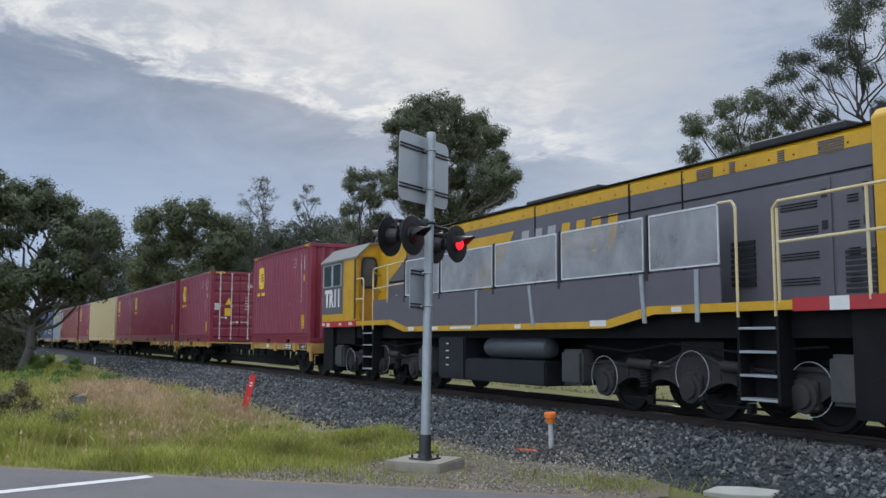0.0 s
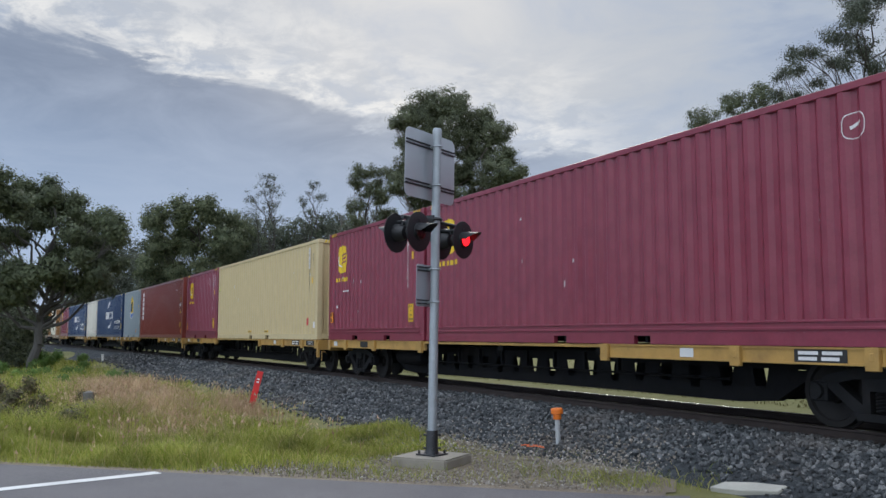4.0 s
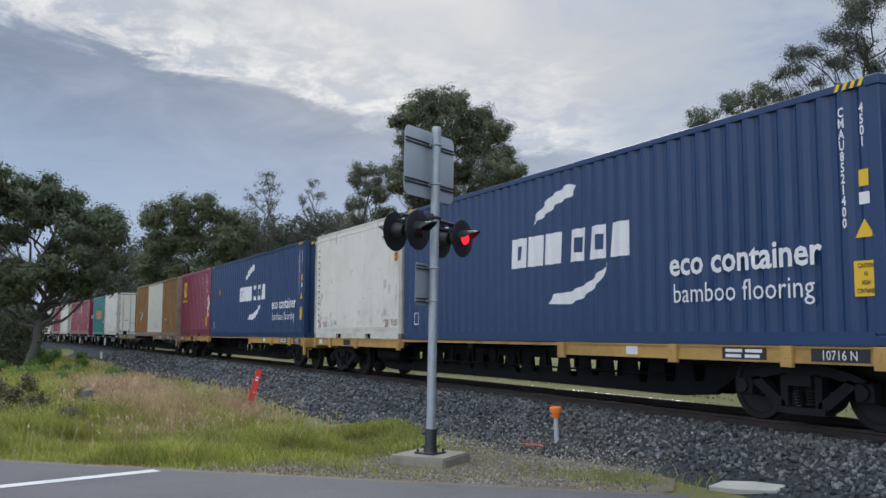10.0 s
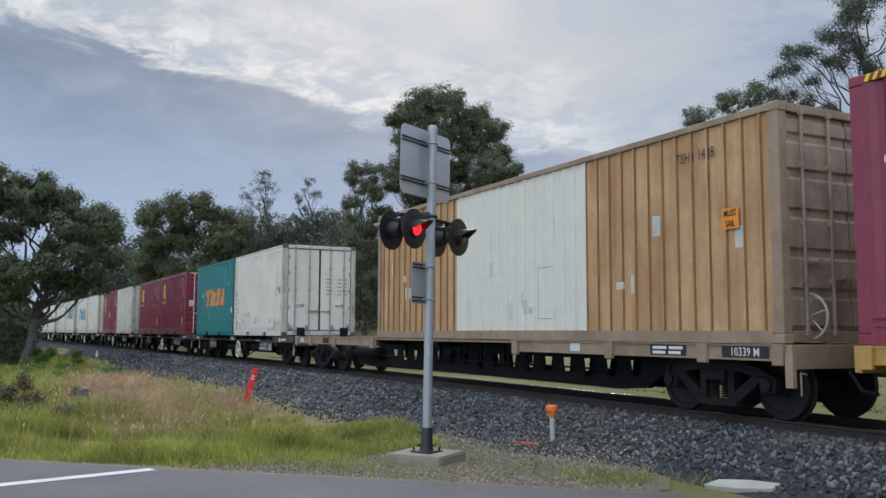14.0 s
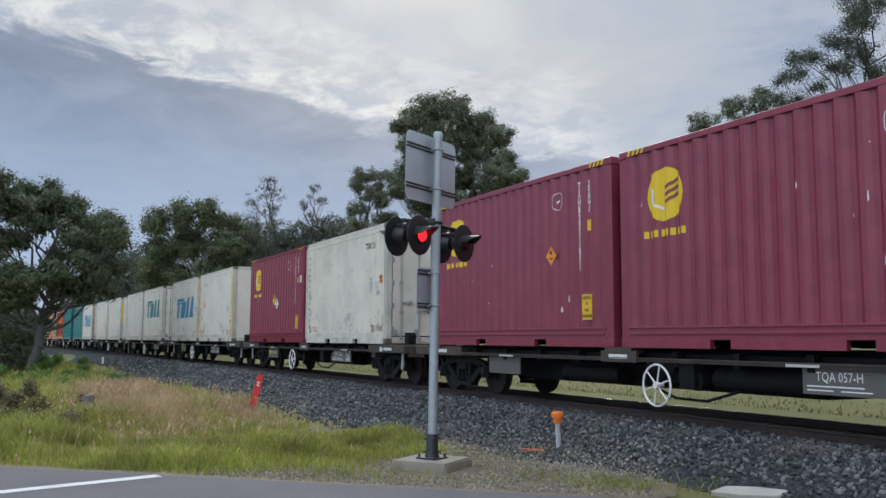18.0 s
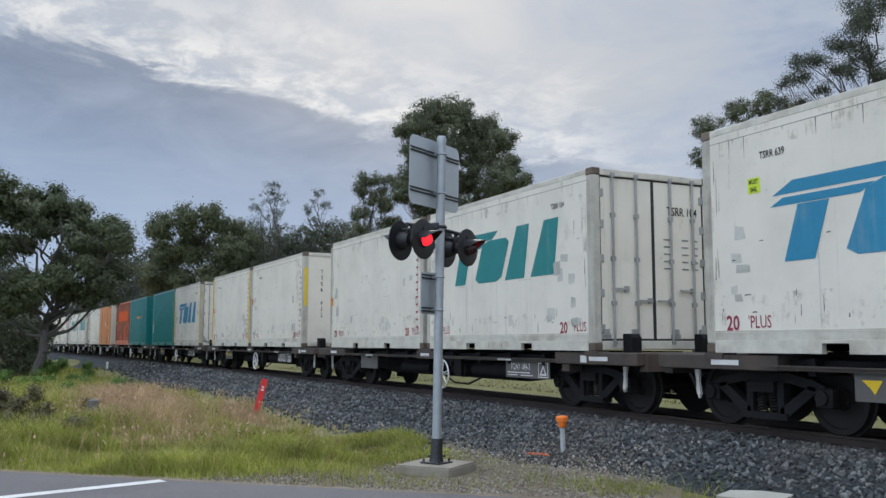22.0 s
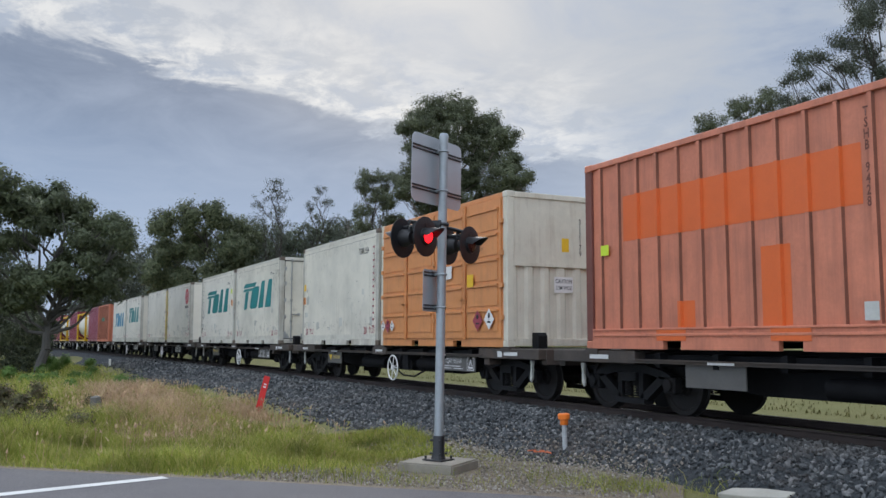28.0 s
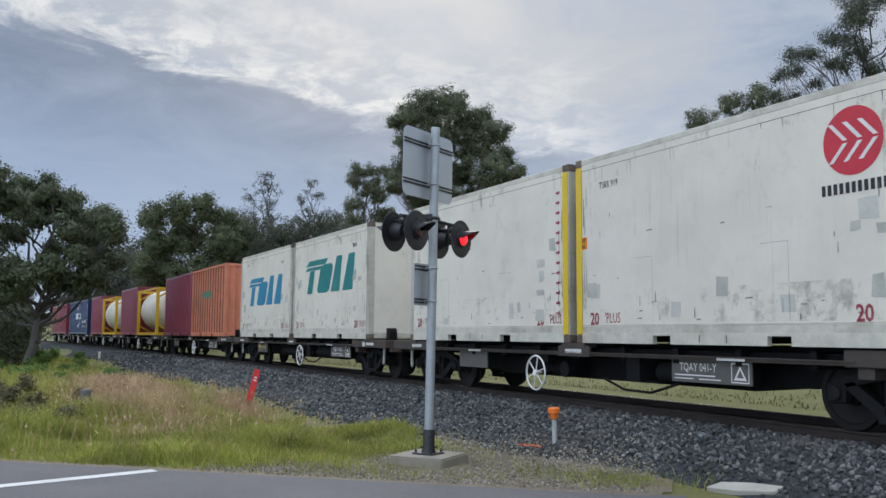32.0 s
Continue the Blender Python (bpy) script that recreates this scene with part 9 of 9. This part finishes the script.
# ------------------------------------------------------------ the train, from front to back
def boxes():
    M20 = dict(paint=MAROON, side="corr", twin=True, pockets=True)

    def maroon(label, codes, extra=(), doors=False, L=6.058, **kw):
        marks = [leasing_logo, badge, upright_codes(codes), caution(), sticker(0.57, 1.90, 0.10, 0.17, STICKER), corner_hatch, scuffs(len(label) + len(codes[0]) * 3 + len(extra), 7)] + list(extra)
        if doors:
            marks += [door_words("TSHB 511", INK_WHITE), door_placards, corner_hatch_end]
        return dict(M20, L=L, label=label, marks=marks, doors=doors, rods=PATCH if doors else None, **kw)

    def reefer(label, code, seed, extra=(), paint=None, dots="rR", plus=True, doors=False, cast=None, ink=None, code_left=False):
        plus_ = ((0.68, INK_RED), (5.42, INK_RED)) if plus else ()
        marks = [patches(seed, 10, dots, plus_)]
        if code:
            big = code in ("TSRR 551", "TSRR 476", "TSRR 554")
            marks.append(lambda c, side, L: letters(c, code, (-L / 2 + 1.2) if code_left else (L / 2 - 0.98), 2.40, side.y(0) - 0.005, 0.23 if big else 0.13, ink or INK_BLACK, False, 0.002, 0.75))
        if doors:
            marks.append(door_words(code, INK_BLACK))
        return dict(paint=paint or WHITE, side="flat", pockets=True, label=label, marks=marks + list(extra), doors=doors, rods=LOCKSTEEL, cast=cast or RUSTCAST, post=GRIMYPOST)

    toll = lambda ink=INK_TEAL: slanted_logo(0.15, 1.74 if ink is INK_TEAL else 1.55, 4.20, 0.95, ink)
    N = {}
    N[1] = maroon("maroon corrugated container with yellow emblem on the first wagon", ["TSHB5117246", "2EG9"])
    N[2] = maroon("maroon corrugated container with barred doors and yellow stickers", ["TSHB5114053", "2EG9"], doors=True)
    N[3] = maroon("long maroon container with yellow emblem", ["SLEU7407680", "4EG1"], L=12.192, extra=[sticker(0.74, 1.62, 0.10, 0.15, ORANGE_STICKER)])
    N[4] = maroon("maroon container with orange shipping sticker", ["TSHB5112298", "2EG9"], extra=[must_sail(0.22, 0.60, True), sticker(1.3, 1.28, 0.42, 0.04, INK_WHITE, from_left=True)])
    N[5] = dict(paint=BEIGE, side="corr", pockets=True, L=12.192, label="long plain beige corrugated container", trim=surface("pale_beige_frame", (0.60, 0.485, 0.275), 0.5, var=0.08, dirt=(0.4, 0.33, 0.2), dirt_amt=0.2), marks=[
        sticker(0.75, 2.38, 0.13, 0.62, INK_WHITE, "SHIP", INK_BLACK), upright_codes(["8065401"], INK_BLACK, 0.74, 0.12, 0.2, 2.06), upright_codes(["45G1"], INK_BLACK, 0.42, 0.10, 0.2, 2.5),
        sticker(0.48, 1.72, 0.10, 0.16, STICKER), sticker(0.86, 0.52, 0.16, 0.22, surface("red_sticker", (0.62, 0.03, 0.05), 0.5), (), None, "sticker", "red sticker"), sticker(0.28, 0.42, 0.16, 0.18, INK_WHITE), must_sail(12.0, 1.95, mat=LIME, s=0.16),
        sticker(7.28, 0.25, 0.44, 0.07, STICKER, ("EMPTY LIFT ONLY",)), sticker(5.17, 0.25, 0.44, 0.07, STICKER, ("EMPTY LIFT ONLY",)), corner_hatch_end, scuffs(51, 14, PATCH)])
    N[6] = maroon("maroon container with white codes beside the long red-brown one", ["TSHB5109313", "2EG9"], extra=[must_sail(0.20, 0.52, True)])
    N[7] = dict(paint=BRICK, side="corr", L=12.192, label="long red-brown container with pale upright blocks", doors=True, rods=PATCH, marks=[
        lambda c, side, L: [painted("upright_block", [rect(-L / 2 + 0.80, -L / 2 + 1.14, 2.36 - 0.265 * k, 2.57 - 0.265 * k), rect(-L / 2 + 0.89, -L / 2 + 1.05, 2.40 - 0.265 * k, 2.50 - 0.265 * k)], side.y, INK_WHITE, c, side.xs, label="white block in a column") for k in range(6)],
        upright_codes(["TLLU7702263", "45G1"], None, 0.74, 0.15, 0.26), sticker(0.48, 1.88, 0.10, 0.16, STICKER), sticker(0.48, 1.60, 0.13, 0.18, INK_WHITE), sticker(0.66, 1.59, 0.11, 0.12, INK_WHITE),
        lambda c, side, L: painted("warning_triangle", [[(L / 2 - 0.62, 1.17), (L / 2 - 0.38, 1.17), (L / 2 - 0.50, 1.37)]], sheet_face(side), STICKER, c, (), 0.005), caution(0.52, 0.52, 0.22, 0.24), must_sail(0.34, 0.32, s=0.24), corner_hatch, corner_hatch_end, door_words("TLLU", INK_WHITE, 3), scuffs(52, 10)])

    def wolf(c, side, L):
        cx, cz = -L / 2 + 3.02, 1.94
        painted("oval_emblem", [disc(cx, cz, 0.47, 0.60, 28)], side.y, LOGO_YELLOW, c, side.xs, label="yellow oval emblem")
        painted("dark_shape", [[(cx - 0.30, cz - 0.35), (cx + 0.30, cz - 0.35), (cx + 0.22, cz + 0.05), (cx + 0.05, cz + 0.30), (cx - 0.08, cz + 0.56), (cx - 0.14, cz + 0.30), (cx - 0.26, cz + 0.10)]], side.y, surface("dark_emblem", (0.03, 0.03, 0.05), 0.5), c, side.xs, 0.007)
        painted("banner", [[(cx - 0.55, cz - 0.36), (cx, cz - 0.46), (cx + 0.55, cz - 0.36), (cx + 0.52, cz - 0.66), (cx, cz - 0.80), (cx - 0.52, cz - 0.66)]], side.y, INK_WHITE, c, side.xs, 0.008)
        painted("banner_face", [[(cx - 0.49, cz - 0.40), (cx, cz - 0.50), (cx + 0.49, cz - 0.40), (cx + 0.47, cz - 0.62), (cx, cz - 0.75), (cx - 0.47, cz - 0.62)]], side.y, surface("banner_blue", (0.10, 0.20, 0.50), 0.5), c, side.xs, 0.011)
    N[8] = dict(paint=BLUEGREY, side="corr", pockets=True, label="pale blue-grey container with yellow oval emblem", marks=[wolf, upright_codes(["RWPU2605386", "2261"], surface("grey_lettering", (0.10, 0.12, 0.13), 0.5), 0.69, 0.15, 0.24), sticker(0.50, 1.88, 0.12, 0.16, STICKER), must_sail(1.23, 0.38, s=0.24), sticker(0.16, 0.92, 0.2, 0.18, INK_WHITE), corner_hatch, scuffs(53, 8, PATCH)])

    def navy(label, codes, extra=()):
        return dict(paint=NAVY, side="corr", L=12.192, label=label, marks=[shipping_line_marks, upright_codes(codes, None, 0.49, 0.15, 0.26), sticker(0.23, 1.80, 0.12, 0.18, STICKER), sticker(0.23, 1.58, 0.13, 0.13, INK_WHITE),
                    lambda c, side, L: painted("warning_triangle", [[(L / 2 - 0.36, 1.16), (L / 2 - 0.12, 1.16), (L / 2 - 0.24, 1.36)]], sheet_face(side), STICKER, c, (), 0.005), caution(0.245, 0.53, 0.30, 0.38),
                    sticker(0.68, 0.45, 0.22, 0.26, INK_WHITE, from_left=True), sticker(0.68, 0.45, 0.18, 0.22, NAVY, from_left=True), corner_hatch, corner_hatch_end] + list(extra))
    N[9] = navy("long navy container with white slogan and swooshes", ["CMAU8521400", "4501"])
    N[10] = reefer("white insulated container with grey repair patches", "TSRR 689", 10, [must_sail(0.31, 1.90, s=0.22)], dots="k")
    N[11] = navy("long navy container with white slogan and an orange sticker", ["CMAU8724630", "45G1"], [must_sail(1.55, 1.75, True, s=0.26)])
    N[12] = maroon("maroon container with a column of hazard placards", ["TSHB5119420", "2EG9"], extra=[diamonds([(0.34, 1.56, 0.19, INK_WHITE), (0.19, 1.38, 0.19, INK_WHITE), (0.36, 1.19, 0.19, INK_WHITE), (0.35, 0.92, 0.17, INK_WHITE)])])

    def middle_white(c, side, L):
        painted("white_middle", [rect(-L / 2 + 3.98, -L / 2 + 8.34, 0.16, H_BOX - 0.10)], side.y, OFFWHITE, c, side.xs, 0.003, "white painted middle panels")
        painted("access_flap", [rect(0.83, 1.32, 0.35, 1.22), rect(0.84, 1.31, 0.36, 1.21)], side.y, SCUFF, c, side.xs, 0.006)
        pp = random.Random(77)
        polys = []
        for k in range(16):
            x, z = pp.uniform(side.a + 0.3, side.b - 0.4), pp.uniform(0.3, 1.5)
            polys.append(rect(x, x + pp.uniform(0.06, 0.2), z, z + pp.uniform(0.1, 0.3)))
        painted_each("repair_patch", polys, side.y, PATCH, c, side.xs, 0.005)
        letters(c, "TSH1 1428", L / 2 - 1.42, 2.46, side.y(0) - 0.03, 0.20, INK_BLACK, False, 0.0, 0.8)
    N[13] = dict(paint=TAN, trim=FRAME_TAN, side="finerib", L=12.192, label="long rust-streaked tan box with a white middle section", endpaint=CREAMRUST, doors=True, rods=CREAMRUST, marks=[middle_white, must_sail(0.80, 1.56, s=0.28)])
    N[14] = reefer("white insulated container with a barred door end", None, 14, [must_sail(0.4, 1.45, s=0.2)], doors=True, dots="r")
    N[15] = dict(paint=TEAL, side="corr", pockets=True, label="scratched teal container with orange slanted emblem", marks=[slanted_logo(0.14, 1.50, 3.5, 0.66, INK_ORANGE), upright_codes(["2010705"], surface("pale_teal_lettering", (0.3, 0.5, 0.48), 0.5), 1.2, 0.13), sticker(0.62, 1.95, 0.10, 0.16, STICKER), must_sail(0.18, 1.38, True, s=0.22), sticker(0.18, 0.95, 0.2, 0.2, INK_WHITE), scuffs(55, 30, surface("pale_teal_scrape", (0.25, 0.42, 0.4), 0.6)), sticker(1.15, 1.62, 0.12, 0.14, LIME, from_left=True)])
    N[16] = maroon("maroon container with barred doors on a black wagon", ["TSHB5111587", "2EG9"], doors=True)
    N[17] = maroon("maroon container with a small orange placard", ["TSHB2511851", "22G1"], extra=[diamonds([(1.65, 1.5, 0.16, ORANGE_STICKER)])])
    N[18] = reefer("rust-edged white insulated container with barred doors", "TSRR 551", 18, [must_sail(0.33, 1.55, s=0.2)], paint=WHITE2, doors=True, dots="r")
    N[19] = maroon("maroon container with yellow and white placards", ["TSHB5116930", "2EG9"], extra=[diamonds([(3.05, 1.36, 0.20, STICKER), (2.75, 1.25, 0.20, INK_WHITE)]), sticker(0.30, 1.92, 0.14, 0.22, INK_WHITE)])
    N[20] = reefer("white insulated container with yellow corner bands", "TSCC 1030", 20, [edge_bands(True, True), must_sail(1.1, 1.55, True, s=0.22), must_sail(0.36, 1.35, True, s=0.16, mat=ORANGE_STICKER)], dots="R", code_left=True)
    N[21] = reefer("white insulated container with teal slanted emblem", "TSRR 639", 21, [toll(INK_BLUE), must_sail(0.9, 2.05, True, mat=LIME, s=0.2)], dots="K", code_left=True)
    N[22] = reefer("patched white container with teal emblem and door end", "TSRR 104", 22, [toll()], doors=True, dots="")
    N[23] = reefer("white insulated container with red arrow marks", "TSRR 476", 23, [must_sail(0.15, 1.25, True, s=0.22)], dots="R")
    N[24] = reefer("scuffed white insulated container with red arrow marks", "TSRR 622", 24, [must_sail(0.18, 1.6, True, s=0.22), edge_bands(False, False), end_words("TSRR 622", INK_BLACK)], dots="R", code_left=True)
    N[25] = reefer("white insulated container with yellow corner bands", "TSCC 1023", 25, [edge_bands(True, True), must_sail(0.32, 1.45, True, s=0.2)], dots="R", code_left=True)
    N[26] = reefer("white container with blue slanted emblem and yellow corner bands", "TSCC 1008", 26, [toll(INK_BLUE), edge_bands(True, True)], doors=True, dots="k", plus=False)
    N[27] = dict(paint=TEAL, side="corr", pockets=True, label="plain teal corrugated container", marks=[scuffs(57, 24, MATS["pale_teal_scrape"]), must_sail(0.16, 1.3, True, s=0.2), sticker(0.2, 0.95, 0.12, 0.5, INK_WHITE, from_left=True)])
    N[28] = dict(paint=TEAL, side="corr", pockets=True, label="teal container with faded orange blocks and rust at its foot", marks=[lambda c, side, L: painted_each("faded_block", [rect(-L / 2 + 2.7 + 0.32 * k, -L / 2 + 2.95 + 0.32 * k, 1.62, 1.78) for k in range(5)], side.y, INK_ORANGE, c, side.xs), scuffs(58, 24, surface("rust_scrape", (0.25, 0.12, 0.06), 0.8)), sticker(0.14, 1.5, 0.18, 0.3, ORANGE_STICKER, from_left=True), sticker(0.14, 1.05, 0.14, 0.3, INK_WHITE, from_left=True)])

    def repaint(c, side, L):
        painted("repainted_band", [rect(-L / 2 + 0.91, L / 2 - 0.98, 1.60, 2.28)], side.y, ORANGE, c, side.xs, 0.003, "freshly repainted orange band")
        painted_each("repainted_patch", [rect(-L / 2 + 3.60, -L / 2 + 4.06, 0.17, 1.27), rect(-L / 2 + 2.08, -L / 2 + 2.42, 0.17, 0.66)], side.y, ORANGE, c, side.xs, 0.003, "fresh orange patch")
        painted_each("repainted_rail", [rect(-1.34, -0.74, 0.121, 0.285), rect(0.74, 1.34, 0.121, 0.285)], lambda x: -W_BOX / 2 - 0.006, ORANGE, c, (), 0.004)
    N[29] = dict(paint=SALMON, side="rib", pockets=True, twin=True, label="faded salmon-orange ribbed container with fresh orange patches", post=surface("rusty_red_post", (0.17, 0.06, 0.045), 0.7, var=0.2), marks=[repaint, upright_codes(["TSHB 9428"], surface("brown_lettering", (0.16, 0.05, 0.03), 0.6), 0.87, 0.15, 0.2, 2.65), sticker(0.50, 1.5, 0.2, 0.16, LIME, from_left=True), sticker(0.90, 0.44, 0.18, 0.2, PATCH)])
    N[31] = reefer("grey-white insulated container with red arrow marks", "TSRR 554", 31, [sticker(0.25, 1.7, 0.18, 0.2, STICKER, from_left=True), must_sail(0.2, 1.3, True, s=0.22)], paint=WHITE2, dots="R")
    N[32] = reefer("rust-streaked white container with teal emblem and door end", "TSRR 826", 32, [toll()], paint=WHITE2, doors=True, dots="")
    N[33] = reefer("white container with teal emblem and orange stickers", "TSRR 926", 33, [toll(), sticker(0.48, 2.06, 0.22, 0.18, LIME), must_sail(0.38, 1.6, s=0.26)], dots="k")

    def arrows(c, side, L):
        cx, cz = L / 2 - 0.91, 2.24
        painted("round_emblem", [disc(cx, cz, 0.38, 0.38, 32)], side.y, surface("red_emblem", (0.55, 0.03, 0.05), 0.5), c, (), 0.004, "red round emblem")
        chev = []
        for k in range(3):
            x = cx - 0.25 + 0.19 * k
            for sgn in (1, -1):
                chev.append([(x, cz + sgn * 0.22), (x + 0.19, cz + sgn * 0.015), (x + 0.13, cz + sgn * 0.015), (x - 0.06, cz + sgn * 0.22)])
        painted_each("chevron", chev, side.y, INK_WHITE, c, (), 0.007)
        painted_each("word_block", [rect(cx - 0.42 + 0.078 * k, cx - 0.37 + 0.078 * k, 1.67, 1.79) for k in range(11)], side.y, INK_BLACK, c, (), 0.004)
    N[34] = reefer("white insulated container with red round emblem", "TSRR 919", 34, [arrows, edge_bands(True, False), must_sail(0.2, 1.55, True, s=0.2)], dots="R")
    N[34]["marks"][1] = lambda c, side, L: letters(c, "TSRR 919", -L / 2 + 0.85, 2.40, side.y(0) - 0.005, 0.15, INK_BLACK, False, 0.0, 0.75)
    N[35] = reefer("white insulated container with a scratched-out emblem", None, 35, [edge_bands(False, True)], dots="R")
    N[36] = reefer("white container with teal slanted emblem", "TSRR 81", 36, [toll(), edge_bands(False, False)], dots="")
    N[37] = reefer("white container with teal slanted emblem", "TSR 41", 37, [toll(INK_BLUE)], dots="")
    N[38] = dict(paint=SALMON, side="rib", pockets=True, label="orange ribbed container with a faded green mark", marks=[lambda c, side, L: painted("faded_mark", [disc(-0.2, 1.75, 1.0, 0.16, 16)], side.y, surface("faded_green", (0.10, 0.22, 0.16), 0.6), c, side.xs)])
    N[39] = dict(paint=MAROON, side="corr", label="plain maroon container near the tanks", pockets=True)
    N[41] = dict(paint=MAROON, side="corr", label="plain maroon container between the tanks", pockets=True)
    N[43] = dict(paint=MAROON, side="corr", label="plain maroon container behind the tanks", pockets=True)
    N[44] = navy("long navy container near the end of the visible train", ["CMAU", "45G1"])
    N[45] = dict(paint=MAROON, side="corr", label="plain maroon container at the end of the visible train", pockets=True)
    N[46] = dict(paint=BRICK, side="corr", label="plain red-brown container at the end of the visible train", pockets=True)
    return N


MOVING = []                # thing, its middle along the track at the start, its height over the rails


def assemble():
    MOVING.append((locomotive(), LOCO_S, 0.0))
    N = boxes()
    codes_a = ["10404 X", "10616 T", "10555 K", "10696 F", "10716 N", "10592 U", "10339 M"]
    loads = [[(1, 0.0), (2, 12.32)], [(3, 0.0), (4, 12.32)], [(5, 0.0), (6, 12.32)], [(7, 0.0), (8, 12.32)], [(9, 0.0), (10, 12.32)], [(11, 0.0), (12, 12.32)], [(13, 0.0)]]
    for k, load in enumerate(loads):
        f = -24.4 - 19.37 * k
        MOVING.append((flat_wagon(codes_a[k], WGOLD if k < 6 else FRAME_TAN), f - A_LEN / 2 + 0.02, 0.0))
        for n, back in load:
            L = N[n].get("L", 6.058)
            MOVING.append((container(N[n]), f - back - L / 2, DECK))
    codes_b = ["TQAY 077-H", "TQA 057-H", "TQAY 123-A", "TQAY 124-J", "TQAY 184-S", "TQAY 183-J", "TQAY 076-Y", "TQAY 104-L", "TQAY 012-W", "TQAY 045-E", "TQAY 041-Y", "TQAY 118-C", "TQAY 062-K", "TQAY 093-P", "TQAY 139-V", "TQAY 027-D", "TQAY 150-R"]
    pairs = [(14, 15), (16, 17), (18, 19), (20, 21), (22, 23), (24, 25), (26, 27), (28, 29), (30, 31), (32, 33), (34, 35), (36, 37), (38, 39), ("tank", 41), ("tank", 43), (44,), (45, 46)]
    for k, pair in enumerate(pairs):
        f = -160.5 - 14.77 * k + (0.15 if k < 2 else 0.0)
        MOVING.append((container_wagon(codes_b[k], k % 3 != 1, k in (2, 3, 10)), f - B_LEN / 2, 0.0))
        for i, n in enumerate(pair):
            if n == "tank":
                c, L = tank_container("white tank barrel in a bright yellow frame"), 6.058
            elif n == 30:
                c, L = side_door_box(), 6.058
            else:
                c, L = container(N[n]), N[n].get("L", 6.058)
            MOVING.append((c, f - i * (L + 0.2) - L / 2, DECK))


assemble()


# ------------------------------------------------------------ movement
# small unevenness of the train's running, metres ahead of the even pace
UNEVEN_T = (0, 2, 2.5, 3, 3.5, 5.5, 6, 6.5, 7, 7.5, 8, 9, 9.5, 10, 11, 12, 13, 13.5, 14, 17, 18, 19, 19.5, 20, 21, 22, 23, 23.5, 24, 24.5, 25, 25.5, 27.5, 28, 29, 30, 31, 31.5, 32)
UNEVEN = (0.0, 0.0, 0.15, 0.32, 0.25, 0.0, -0.05, 0.12, 0.33, 0.1, -0.08, 0.03, 0.12, 0.25, 0.36, 0.36, 0.3, 0.15, 0.0, 0.0, -0.15, -0.1, -0.2, -0.35, -0.22, -0.1, -0.1, 0.05, 0.2, 0.0, -0.27, -0.25, -0.24, -0.24, 0.0, 0.0, 0.08, -0.08, -0.27)


def travelled(t):
    """Metres that the train has gone since the start."""
    u = t / 32.0
    return float(np.interp(t, UNEVEN_T, UNEVEN)) + 311.841 * u - 31.798 * u ** 2 + 49.925 * u ** 3 - 44.177 * u ** 4 + 17.135 * u ** 5


FLASH_0, FLASH = 0.34, 0.7208          # first change of the lamps, and how long each stays lit


def motions():
    times = [0.5 * i for i in range(65)]
    for ob, s, z in MOVING:
        walk(ob, [(t, on_rails(s + travelled(t), RZ + z)) for t in times])
    for lens, f, y in LENSES:
        rest = lens.matrix_basis.copy()
        lit = 0.0 if (y > 0) == (f > 0) else 1.0       # which of the pair burns first
        rows, turn = [(0.0, rest @ Matrix.Rotation(math.pi * lit, 4, "Z"))], math.pi * lit
        k = 0
        while FLASH_0 + k * FLASH < 31.9:
            t = FLASH_0 + k * FLASH
            for i in range(4):
                rows.append((t + (i - 1) / FPS, rest @ Matrix.Rotation(turn + math.pi * i / 3, 4, "Z")))
            turn += math.pi
            k += 1
        rows.append((32.0, rest @ Matrix.Rotation(turn, 4, "Z")))
        walk(lens, rows)


motions()
